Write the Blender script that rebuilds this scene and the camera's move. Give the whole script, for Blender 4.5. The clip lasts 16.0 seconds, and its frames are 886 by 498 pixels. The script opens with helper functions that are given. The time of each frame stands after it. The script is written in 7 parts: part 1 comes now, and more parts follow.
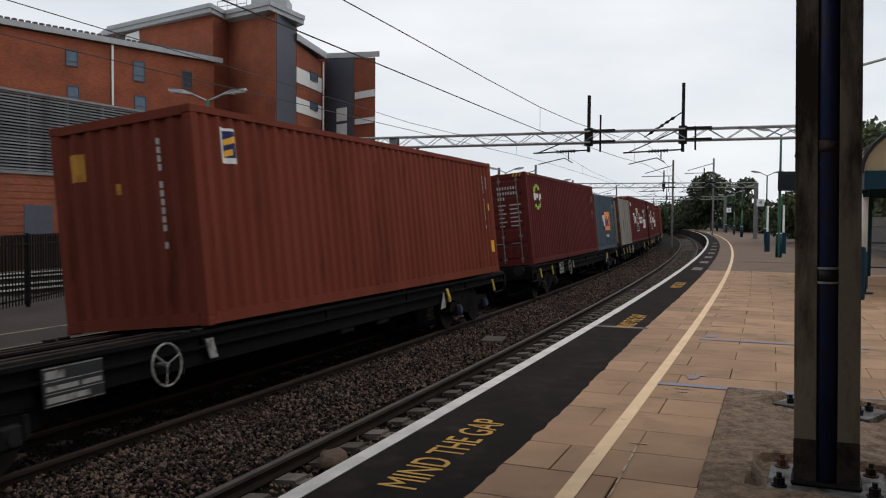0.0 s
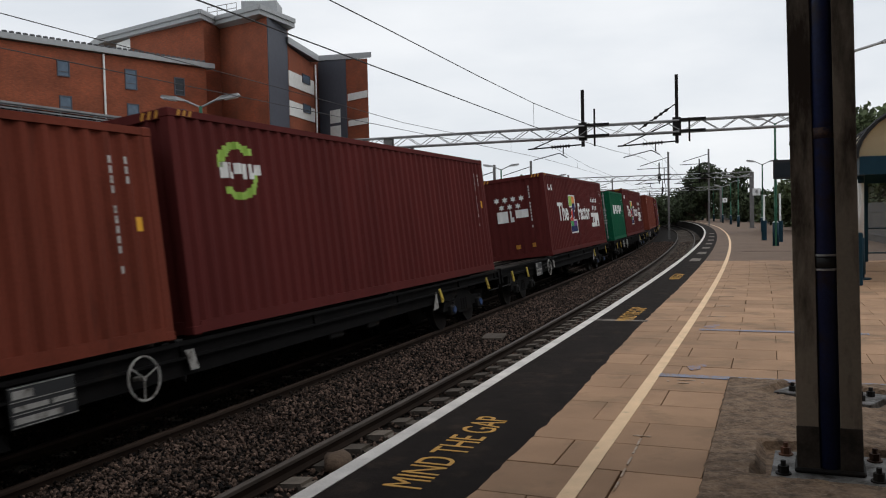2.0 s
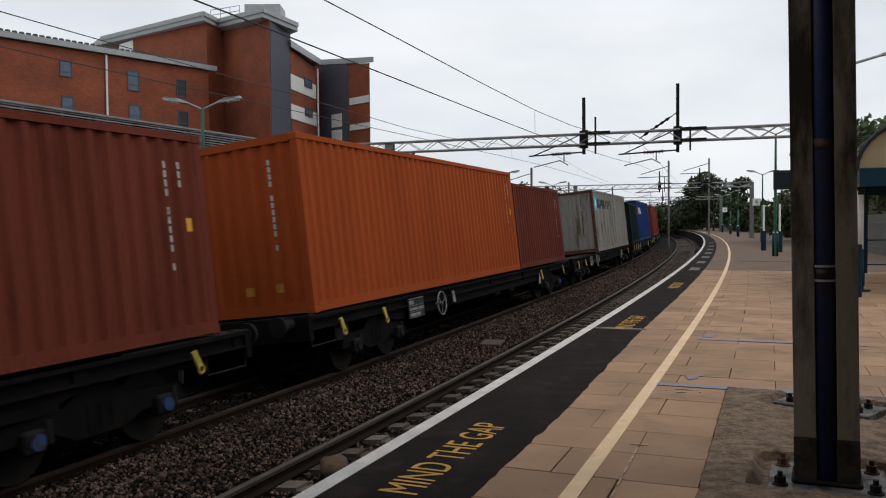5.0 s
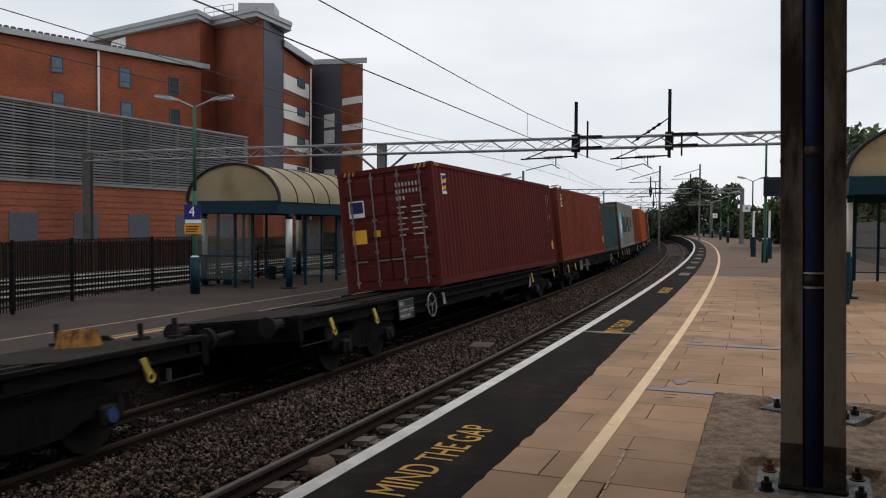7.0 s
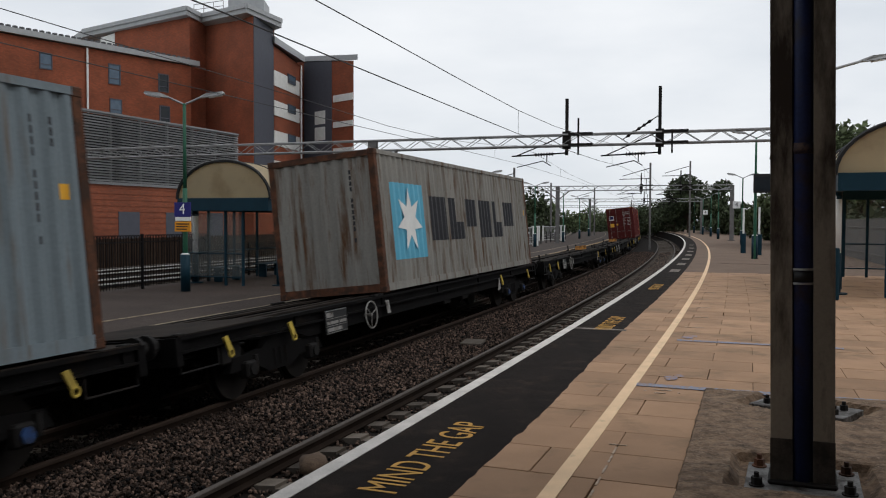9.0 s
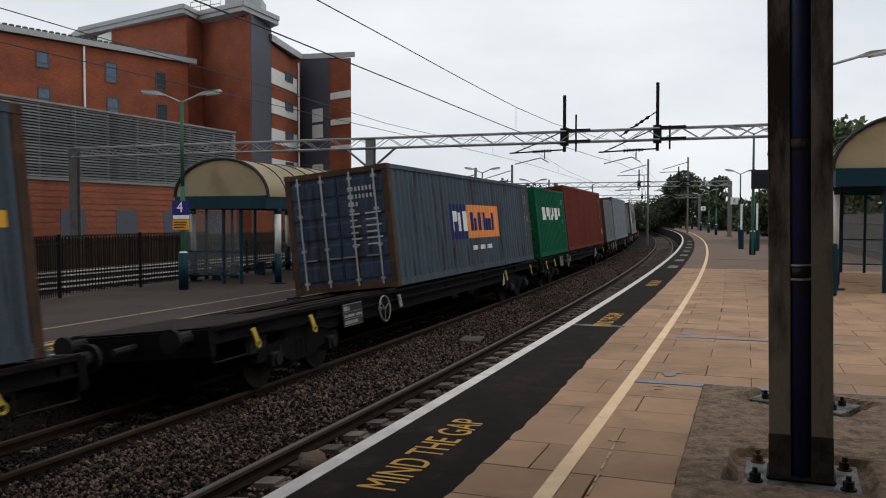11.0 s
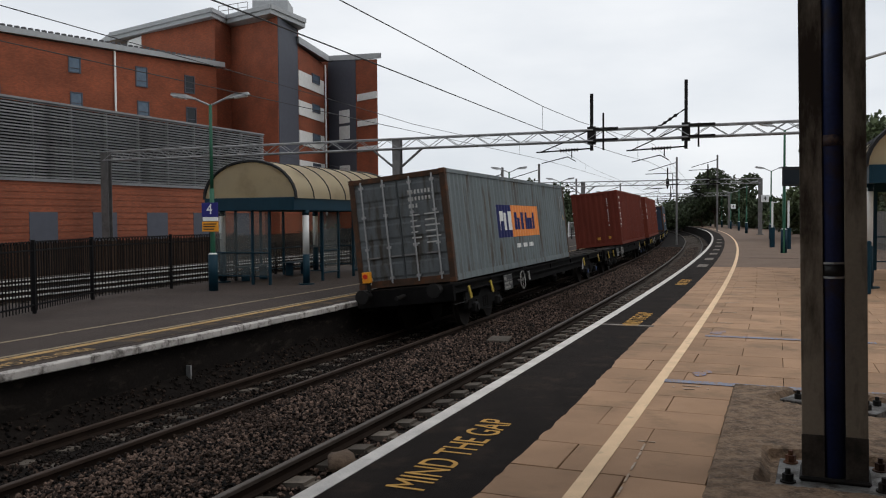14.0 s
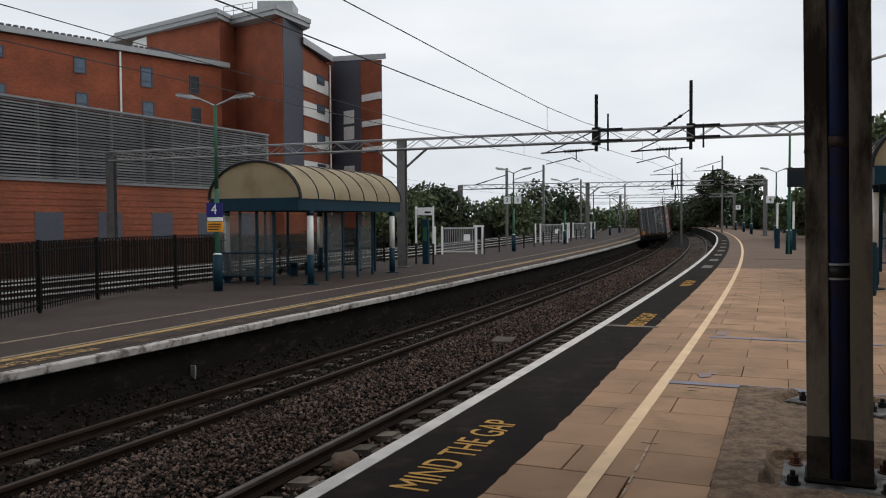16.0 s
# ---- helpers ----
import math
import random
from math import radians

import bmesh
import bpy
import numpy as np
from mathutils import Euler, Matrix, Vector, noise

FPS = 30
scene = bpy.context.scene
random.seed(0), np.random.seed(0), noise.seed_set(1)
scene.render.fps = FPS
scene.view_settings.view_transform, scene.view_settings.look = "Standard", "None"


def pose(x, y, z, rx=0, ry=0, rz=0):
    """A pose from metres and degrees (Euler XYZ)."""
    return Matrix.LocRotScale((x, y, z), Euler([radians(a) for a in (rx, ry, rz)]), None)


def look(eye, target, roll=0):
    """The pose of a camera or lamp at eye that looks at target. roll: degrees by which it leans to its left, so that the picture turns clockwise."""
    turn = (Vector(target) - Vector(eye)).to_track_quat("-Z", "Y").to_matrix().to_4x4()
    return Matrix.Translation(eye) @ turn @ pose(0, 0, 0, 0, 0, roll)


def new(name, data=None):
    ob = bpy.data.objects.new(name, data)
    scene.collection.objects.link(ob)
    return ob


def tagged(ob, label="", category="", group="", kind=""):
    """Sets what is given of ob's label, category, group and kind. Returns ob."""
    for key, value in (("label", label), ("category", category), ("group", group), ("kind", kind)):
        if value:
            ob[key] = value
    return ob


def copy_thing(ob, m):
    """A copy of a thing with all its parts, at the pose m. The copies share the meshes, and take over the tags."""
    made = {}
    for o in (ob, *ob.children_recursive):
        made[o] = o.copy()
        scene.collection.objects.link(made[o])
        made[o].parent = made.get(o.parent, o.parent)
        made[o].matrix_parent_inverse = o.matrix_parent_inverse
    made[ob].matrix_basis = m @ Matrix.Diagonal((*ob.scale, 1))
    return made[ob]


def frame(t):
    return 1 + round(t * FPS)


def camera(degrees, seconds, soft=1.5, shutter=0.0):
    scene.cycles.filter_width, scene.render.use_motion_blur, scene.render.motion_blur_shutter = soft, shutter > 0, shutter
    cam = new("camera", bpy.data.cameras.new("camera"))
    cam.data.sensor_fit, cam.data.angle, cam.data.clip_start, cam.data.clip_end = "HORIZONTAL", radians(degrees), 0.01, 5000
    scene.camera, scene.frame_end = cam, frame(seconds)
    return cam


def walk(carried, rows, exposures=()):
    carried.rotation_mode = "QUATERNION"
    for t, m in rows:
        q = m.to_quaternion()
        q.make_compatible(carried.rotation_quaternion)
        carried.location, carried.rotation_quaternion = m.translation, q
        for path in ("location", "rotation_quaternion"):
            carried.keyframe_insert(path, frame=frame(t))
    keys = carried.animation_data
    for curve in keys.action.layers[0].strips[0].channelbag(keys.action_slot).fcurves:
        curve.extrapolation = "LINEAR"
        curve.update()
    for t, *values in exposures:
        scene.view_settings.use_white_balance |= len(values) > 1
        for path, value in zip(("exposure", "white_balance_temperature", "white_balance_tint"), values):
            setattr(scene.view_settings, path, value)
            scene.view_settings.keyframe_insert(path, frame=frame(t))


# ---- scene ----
# ---- camera and its walk ----
EYE = (0.0, 0.0, 1.55)
cam = camera(56.8, 16.0, soft=1.1, shutter=0.05)
PATH = [
    (0, 87.860, -0.432, -0.598), (0.5, 87.852, -0.309, -0.786), (1, 87.846, 0.023, -1.044), (1.5, 87.841, 0.672, -1.018),
    (2, 87.776, 1.341, -0.822), (2.5, 87.867, 1.678, -0.695), (3, 87.836, 1.647, -0.644), (3.5, 87.902, 1.418, -0.659),
    (4, 87.979, 1.096, -0.715), (6.5, 88.341, -0.183, -1.199), (7, 88.291, -0.306, -1.447), (7.5, 88.280, -0.283, -1.688),
    (8, 88.250, -0.198, -1.856), (8.5, 88.187, -0.133, -1.966), (9, 88.086, -0.207, -2.064), (11.5, 87.879, 0.079, -2.183),
    (12, 87.871, 0.139, -2.111), (12.5, 87.877, 0.202, -1.915), (13, 87.888, 0.271, -1.660), (13.5, 87.902, 0.365, -1.158),
    (14, 87.903, 0.437, -0.316), (14.5, 87.896, 0.383, 0.198), (15, 87.888, 0.305, 0.302), (15.5, 87.922, 0.379, 0.164),
    (16, 87.946, 0.350, -0.013)]
walk(cam, [(t, pose(*EYE, rx, ry, rz)) for t, rx, ry, rz in PATH])

# ---- sky and sun: a bright overcast day ----
world = bpy.data.worlds.new("overcast")
scene.world = world
world.use_nodes = True
wn, wl = world.node_tree.nodes, world.node_tree.links
wn.clear()
sky = wn.new("ShaderNodeTexSky")
sky.sky_type = "NISHITA"
sky.sun_disc = False
sky.sun_elevation, sky.sun_rotation = radians(52), radians(100)
sky_bg = wn.new("ShaderNodeBackground")
sky_bg.inputs[1].default_value = 0.06
wl.new(sky.outputs[0], sky_bg.inputs[0])
w_co = wn.new("ShaderNodeTexCoord")
w_map = wn.new("ShaderNodeMapping")
w_map.inputs["Scale"].default_value = (1.0, 1.0, 3.2)
w_noise = wn.new("ShaderNodeTexNoise")
w_noise.inputs["Scale"].default_value = 2.2
w_noise.inputs["Detail"].default_value = 6
w_noise.inputs["Roughness"].default_value = 0.5
w_ramp = wn.new("ShaderNodeValToRGB")
w_ramp.color_ramp.elements[0].position, w_ramp.color_ramp.elements[0].color = 0.3, (0.585, 0.625, 0.675, 1)
w_ramp.color_ramp.elements[1].position, w_ramp.color_ramp.elements[1].color = 0.7, (0.83, 0.845, 0.865, 1)
cloud_bg = wn.new("ShaderNodeBackground")
cloud_bg.inputs[1].default_value = 1.24
w_mix = wn.new("ShaderNodeMixShader")
w_mix.inputs[0].default_value = 0.9
w_out = wn.new("ShaderNodeOutputWorld")
wl.new(w_co.outputs["Generated"], w_map.inputs[0])
wl.new(w_map.outputs[0], w_noise.inputs["Vector"])
wl.new(w_noise.outputs[0], w_ramp.inputs[0])
wl.new(w_ramp.outputs[0], cloud_bg.inputs[0])
wl.new(sky_bg.outputs[0], w_mix.inputs[1])
wl.new(cloud_bg.outputs[0], w_mix.inputs[2])
wl.new(w_mix.outputs[0], w_out.inputs[0])
sun_data = bpy.data.lights.new("sun", "SUN")
sun_data.energy, sun_data.angle, sun_data.color = 0.6, radians(25), (1.0, 0.96, 0.9)
sun = new("sun", sun_data)
sun.matrix_world = look((26, 6, 34), (0, 12, 0))


# ---- materials ----
def material(name, colour, rough=0.7, metal=0.0, var=0.25, scale=3.0, fine=60.0, bump=0.15, dirt=None, dirt_at=0.62, dirt_scale=1.2,
             stretch=(1, 1, 1), spec=0.25, per=0.0, island=0.0, still=False, skew=0.0):
    """Two scales of tone, a dirt layer of its own shape, and fine relief."""
    m = bpy.data.materials.new(name)
    m.use_nodes = True
    n, l = m.node_tree.nodes, m.node_tree.links
    b = n["Principled BSDF"]
    b.inputs["Roughness"].default_value, b.inputs["Metallic"].default_value = rough, metal
    b.inputs["Specular IOR Level"].default_value = spec
    co = n.new("ShaderNodeNewGeometry" if still else "ShaderNodeTexCoord")
    place = co.outputs["Position" if still else "Object"]
    mp = n.new("ShaderNodeMapping")
    mp.inputs["Scale"].default_value = stretch
    l.new(place, mp.inputs[0])
    big = n.new("ShaderNodeTexNoise")
    big.inputs["Scale"].default_value, big.inputs["Detail"].default_value = scale, 6
    small = n.new("ShaderNodeTexNoise")
    small.inputs["Scale"].default_value, small.inputs["Detail"].default_value = fine, 3
    l.new(mp.outputs[0], big.inputs["Vector"])
    l.new(place, small.inputs["Vector"])
    add = n.new("ShaderNodeMath")
    add.operation = "ADD"
    l.new(big.outputs[0], add.inputs[0])
    half = n.new("ShaderNodeMath")
    half.operation = "MULTIPLY"
    half.inputs[1].default_value = 0.55
    l.new(small.outputs[0], half.inputs[0])
    l.new(half.outputs[0], add.inputs[1])
    tone = n.new("ShaderNodeMapRange")
    tone.inputs["From Min"].default_value, tone.inputs["From Max"].default_value = 0.45, 1.1
    tone.inputs["To Min"].default_value, tone.inputs["To Max"].default_value = 1 - var, 1 + var
    l.new(add.outputs[0], tone.inputs["Value"])
    value = tone.outputs[0]
    if per or island:
        src = n.new("ShaderNodeObjectInfo" if per else "ShaderNodeNewGeometry")
        rnd = n.new("ShaderNodeMapRange")
        k = per or island
        rnd.inputs["To Min"].default_value, rnd.inputs["To Max"].default_value = 1 - k, 1 + k
        l.new(src.outputs["Random" if per else "Random Per Island"], rnd.inputs["Value"])
        mul = n.new("ShaderNodeMath")
        mul.operation = "MULTIPLY"
        l.new(value, mul.inputs[0])
        spread = rnd.outputs[0]
        if skew:
            pw = n.new("ShaderNodeMath")
            pw.operation = "POWER"
            pw.inputs[1].default_value = skew
            l.new(spread, pw.inputs[0])
            spread = pw.outputs[0]
        l.new(spread, mul.inputs[1])
        value = mul.outputs[0]
    col = n.new("ShaderNodeVectorMath")
    col.operation = "SCALE"
    col.inputs[0].default_value = colour
    l.new(value, col.inputs["Scale"])
    out = col.outputs[0]
    if dirt:
        dn = n.new("ShaderNodeTexNoise")
        dn.inputs["Scale"].default_value, dn.inputs["Detail"].default_value, dn.inputs["Roughness"].default_value = dirt_scale, 8, 0.65
        l.new(mp.outputs[0], dn.inputs["Vector"])
        dr = n.new("ShaderNodeMapRange")
        dr.inputs["From Min"].default_value, dr.inputs["From Max"].default_value = dirt_at - 0.06, dirt_at + 0.10
        l.new(dn.outputs[0], dr.inputs["Value"])
        mix = n.new("ShaderNodeMix")
        mix.data_type = "RGBA"
        l.new(dr.outputs[0], mix.inputs["Factor"])
        l.new(out, mix.inputs["A"])
        mix.inputs["B"].default_value = (*dirt, 1)
        out = mix.outputs["Result"]
    l.new(out, b.inputs["Base Color"])
    if bump:
        bp = n.new("ShaderNodeBump")
        bp.inputs["Strength"].default_value, bp.inputs["Distance"].default_value = bump, 0.01
        l.new(small.outputs[0], bp.inputs["Height"])
        l.new(bp.outputs[0], b.inputs["Normal"])
    return m


def paint(name, colour, rough=0.45, **kw):
    return material(name, colour, rough, var=kw.pop("var", 0.12), bump=kw.pop("bump", 0.05), **kw)


def glass_material(name, tint, alpha):
    m = bpy.data.materials.new(name)
    m.use_nodes = True
    b = m.node_tree.nodes["Principled BSDF"]
    b.inputs["Base Color"].default_value = (*tint, 1)
    b.inputs["Roughness"].default_value, b.inputs["Alpha"].default_value = 0.08, alpha
    return m


STEEL_DARK = material("dark_steel", (0.012, 0.011, 0.0105), 0.75, 0.0, 0.4, dirt=(0.022, 0.015, 0.011), spec=0.15)
WAGON_BLACK = material("wagon_black", (0.0065, 0.006, 0.006), 0.85, 0.0, 0.4, dirt=(0.014, 0.010, 0.0075), dirt_scale=2.0, spec=0.06)
DECK = material("wagon_deck", (0.023, 0.018, 0.015), 0.92, 0, 0.5, spec=0.1, dirt=(0.008, 0.007, 0.006), dirt_scale=1.5, dirt_at=0.55)
RAIL_HEAD = material("rail_head", (0.062, 0.049, 0.041), 0.6, 0.1, 0.35)
RAIL_BRIGHT = material("bright_rail_head", (0.55, 0.53, 0.50), 0.35, 0.5, 0.1)
RAIL_HEAD_DULL = material("dull_rail_head", (0.034, 0.021, 0.015), 0.7, 0.0, 0.3, spec=0.2)
RAIL_RUST = material("rail_rust", (0.016, 0.010, 0.007), 0.9, 0.0, 0.4, spec=0.1)
CONCRETE = material("sleeper_concrete", (0.105, 0.088, 0.073), 0.92, 0, 0.35, per=0.35, spec=0.15, dirt=(0.05, 0.039, 0.03), dirt_scale=3, bump=0.4, still=True)
# Far darker than the loose stones: shade of the gaps between them is painted in.
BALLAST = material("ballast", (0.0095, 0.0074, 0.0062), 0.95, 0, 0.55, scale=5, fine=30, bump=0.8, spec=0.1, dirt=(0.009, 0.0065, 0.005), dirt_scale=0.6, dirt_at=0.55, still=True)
# Darker rusty copy of the ballast stone; wall and train shade is in the colour.
STONE_SHADED = material("shaded_stone", (0.017, 0.0112, 0.0085), 0.9, 0, 0.3, fine=40, bump=0.3, island=0.95, skew=2.0, spec=0.15, dirt=(0.012, 0.009, 0.0075), dirt_scale=0.8, dirt_at=0.5, still=True)
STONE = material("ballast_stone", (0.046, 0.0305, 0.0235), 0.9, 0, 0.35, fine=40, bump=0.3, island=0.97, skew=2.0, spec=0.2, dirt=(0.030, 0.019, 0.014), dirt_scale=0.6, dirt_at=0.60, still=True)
SLAB = material("paving_slab", (0.335, 0.204, 0.122), 0.88, 0, 0.20, scale=2.0, fine=150, bump=0.2, per=0.15, dirt=(0.205, 0.133, 0.080), dirt_scale=1.3, dirt_at=0.58, spec=0.25, still=True)
JOINT = material("joint_sand", (0.10, 0.062, 0.040), 0.95, 0, 0.25, bump=0.3, dirt=(0.12, 0.09, 0.07), dirt_scale=2, still=True)
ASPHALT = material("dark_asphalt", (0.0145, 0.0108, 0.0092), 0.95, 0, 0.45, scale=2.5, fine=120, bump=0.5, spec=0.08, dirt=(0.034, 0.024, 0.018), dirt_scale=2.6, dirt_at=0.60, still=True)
ASPHALT_GREY = material("grey_asphalt", (0.041, 0.0295, 0.0245), 0.92, 0, 0.25, scale=0.8, fine=160, bump=0.4, dirt=(0.056, 0.043, 0.036), dirt_scale=0.7, still=True)
ASPHALT_BROWN = material("brown_asphalt", (0.15, 0.102, 0.074), 0.92, 0, 0.2, scale=0.8, fine=160, bump=0.4, dirt=(0.105, 0.072, 0.055), dirt_scale=0.7, still=True)
LINE_WHITE = material("white_line_paint", (0.56, 0.525, 0.49), 0.78, 0, 0.25, scale=4, fine=120, dirt=(0.33, 0.30, 0.28), dirt_at=0.66, dirt_scale=6, still=True)
LINE_CREAM = material("cream_line_paint", (0.74, 0.52, 0.32), 0.75, 0, 0.14, scale=4, fine=120, dirt=(0.36, 0.28, 0.19), dirt_at=0.64, dirt_scale=5, still=True)
LINE_FADED = material("faded_line_paint", (0.27, 0.215, 0.14), 0.8, 0, 0.3, scale=5, dirt=(0.07, 0.055, 0.043), dirt_at=0.55, dirt_scale=5, still=True)
LINE_WORN = material("worn_yellow_paint", (0.40, 0.25, 0.095), 0.8, 0, 0.3, scale=5, dirt=(0.08, 0.055, 0.035), dirt_at=0.56, dirt_scale=5, still=True)
LINE_YELLOW = material("yellow_line_paint", (0.50, 0.27, 0.055), 0.75, 0, 0.2, scale=6, dirt=(0.2, 0.13, 0.06), dirt_at=0.63, dirt_scale=7, still=True)
MARK_BLUE = material("blue_spray", (0.17, 0.245, 0.38), 0.85, 0, 0.3, scale=9, dirt=(0.28, 0.18, 0.112), dirt_at=0.48, dirt_scale=45, still=True)
SPRAY = material("blue_overspray", (0.12, 0.23, 0.45), 0.9, 0, 0.2, scale=9, dirt=(0.315, 0.194, 0.117), dirt_at=0.43, dirt_scale=30, still=True)
MARK_PALE = material("pale_chalk", (0.42, 0.34, 0.27), 0.85, 0, 0.3, scale=9, dirt=(0.28, 0.18, 0.112), dirt_at=0.49, dirt_scale=18, still=True)
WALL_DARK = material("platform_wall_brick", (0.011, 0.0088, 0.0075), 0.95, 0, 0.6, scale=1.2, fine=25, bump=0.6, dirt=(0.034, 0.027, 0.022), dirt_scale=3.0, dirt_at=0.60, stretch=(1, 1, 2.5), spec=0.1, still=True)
WALL_BROWN = material("shade_building_brick", (0.10, 0.048, 0.032), 0.9, 0, 0.3, scale=1.2, fine=25, bump=0.5, dirt=(0.06, 0.036, 0.027), dirt_scale=1.5, still=True)
COPING = material("coping_edge", (0.40, 0.37, 0.345), 0.85, 0, 0.25, per=0.1, dirt=(0.07, 0.06, 0.053), dirt_scale=4, dirt_at=0.54, still=True)
PLINTH = material("plinth_concrete", (0.148, 0.098, 0.063), 0.9, 0, 0.75, scale=9, fine=38, bump=1.0, dirt=(0.25, 0.18, 0.125), dirt_scale=24, dirt_at=0.60, still=True)
GALV = material("galvanised_steel", (0.30, 0.30, 0.30), 0.55, 0.5, 0.25, dirt=(0.18, 0.17, 0.165), dirt_scale=2)
GALV_DULL = material("weathered_steel", (0.16, 0.153, 0.15), 0.65, 0.3, 0.25, dirt=(0.10, 0.09, 0.085), dirt_scale=2)
COLUMN = material("column_paint", (0.185, 0.155, 0.120), 0.6, 0, 0.18, scale=2, fine=50, bump=0.1, stretch=(1, 1, 0.25), dirt=(0.030, 0.021, 0.015), dirt_scale=3.2, dirt_at=0.52, spec=0.15, still=True)
PIPE_BLUE = paint("navy_paint", (0.013, 0.021, 0.070), 0.5, spec=0.25, var=0.4, dirt=(0.026, 0.019, 0.017), dirt_at=0.57, dirt_scale=3)
GREEN = paint("green_paint", (0.022, 0.095, 0.055), 0.45)
TEAL = paint("teal_paint", (0.006, 0.028, 0.044), 0.55, spec=0.15, var=0.2)
WHITE = paint("white_paint", (0.72, 0.72, 0.70), 0.5)
WHITE_GLOSS = paint("sign_white", (0.8, 0.8, 0.8), 0.4)
BLACK = paint("black_paint", (0.015, 0.015, 0.016), 0.5)
SIGN_BLUE = paint("sign_blue", (0.02, 0.02, 0.16), 0.4)
SIGN_AMBER = paint("sign_amber", (0.75, 0.30, 0.02), 0.45)
VAULT = material("vault_sheet", (0.46, 0.39, 0.265), 0.55, 0, 0.2, scale=1.5, stretch=(1, 0.5, 1), dirt=(0.26, 0.20, 0.125), dirt_scale=1.2, dirt_at=0.56)
GLASS = glass_material("shelter_glass", (0.20, 0.215, 0.21), 0.16)
v_nodes, v_links = VAULT.node_tree.nodes, VAULT.node_tree.links
v_through, v_mix = v_nodes.new("ShaderNodeBsdfTranslucent"), v_nodes.new("ShaderNodeMixShader")
v_through.inputs[0].default_value = (0.80, 0.70, 0.50, 1)
v_mix.inputs[0].default_value = 0.5
v_links.new(v_nodes["Principled BSDF"].outputs[0], v_mix.inputs[1])
v_links.new(v_through.outputs[0], v_mix.inputs[2])
v_links.new(v_mix.outputs[0], v_nodes["Material Output"].inputs[0])
PANE = paint("window_pane", (0.10, 0.14, 0.19), 0.08, var=0.2)
PANE_DARK = paint("dark_window_pane", (0.02, 0.025, 0.03), 0.1)
CLADDING = paint("grey_cladding", (0.078, 0.082, 0.102), 0.6, var=0.1)
# Patchy and per-blade tone stands in for uneven reflections on the metal.
LOUVRE = paint("louvre_metal", (0.25, 0.25, 0.255), 0.45, metal=0.2, var=0.3, scale=0.5, dirt=(0.14, 0.138, 0.14), dirt_scale=0.5, dirt_at=0.53, per=0.22, spec=0.4)
# Colour lowered to paint in the shade between blades.
LOUVRE_BACK = material("louvre_backing", (0.016, 0.017, 0.019), 0.9)
SOFFIT = paint("grey_fascia", (0.36, 0.37, 0.38), 0.5)
ROOF_TILE = material("roof_sheet", (0.10, 0.10, 0.105), 0.8)
GRASS = material("rough_grass", (0.06, 0.075, 0.03), 0.95, 0, 0.5, scale=0.5, fine=8, bump=0.6, dirt=(0.10, 0.085, 0.05), dirt_scale=0.3, dirt_at=0.55)
BARK = material("bark", (0.07, 0.055, 0.04), 0.95, 0, 0.4, bump=0.6)
LEAF = material("leaf", (0.078, 0.100, 0.046), 0.75, 0, 0.3, scale=0.4, island=0.45, bump=0.0)
LEAF_DARK = material("dark_leaf", (0.044, 0.058, 0.028), 0.75, 0, 0.3, scale=0.4, island=0.45, bump=0.0)
FENCE_BLACK = paint("fence_paint", (0.009, 0.0085, 0.009), 0.7, spec=0.08)
BRASSY = paint("lever_yellow", (0.50, 0.36, 0.06), 0.6, var=0.3, dirt=(0.1, 0.07, 0.03))
WHEEL_STEEL = material("wheel_steel", (0.016, 0.013, 0.011), 0.8, 0.0, 0.4, spec=0.15)
RED_LENS = paint("red_lens", (0.5, 0.02, 0.01), 0.3)
WIRE = paint("wire", (0.05, 0.05, 0.052), 0.6)


def brick_material(name, colour, mortar, scale):
    m = bpy.data.materials.new(name)
    m.use_nodes = True
    n, l = m.node_tree.nodes, m.node_tree.links
    b = n["Principled BSDF"]
    b.inputs["Roughness"].default_value = 0.9
    co = n.new("ShaderNodeTexCoord")
    br = n.new("ShaderNodeTexBrick")
    br.inputs["Scale"].default_value = 1.0
    br.inputs["Brick Width"].default_value, br.inputs["Row Height"].default_value = 0.225, 0.075
    br.inputs["Mortar Size"].default_value = 0.006
    br.inputs["Color1"].default_value = (*colour, 1)
    br.inputs["Color2"].default_value = (*[c * 0.72 for c in colour], 1)
    br.inputs["Mortar"].default_value = (*mortar, 1)
    l.new(co.outputs["UV"], br.inputs["Vector"])
    no = n.new("ShaderNodeTexNoise")
    no.inputs["Scale"].default_value, no.inputs["Detail"].default_value = scale, 6
    l.new(co.outputs["UV"], no.inputs["Vector"])
    mr = n.new("ShaderNodeMapRange")
    mr.inputs["From Min"].default_value, mr.inputs["From Max"].default_value = 0.3, 0.7
    mr.inputs["To Min"].default_value, mr.inputs["To Max"].default_value = 0.78, 1.2
    l.new(no.outputs[0], mr.inputs["Value"])
    sc = n.new("ShaderNodeVectorMath")
    sc.operation = "SCALE"
    l.new(br.outputs["Color"], sc.inputs[0])
    l.new(mr.outputs[0], sc.inputs["Scale"])
    l.new(sc.outputs[0], b.inputs["Base Color"])
    bp = n.new("ShaderNodeBump")
    bp.inputs["Strength"].default_value, bp.inputs["Distance"].default_value = 0.4, 0.01
    l.new(br.outputs["Fac"], bp.inputs["Height"])
    bp.invert = True
    l.new(bp.outputs[0], b.inputs["Normal"])
    return m


BRICK = brick_material("red_brick", (0.290, 0.073, 0.031), (0.155, 0.06, 0.035), 0.5)
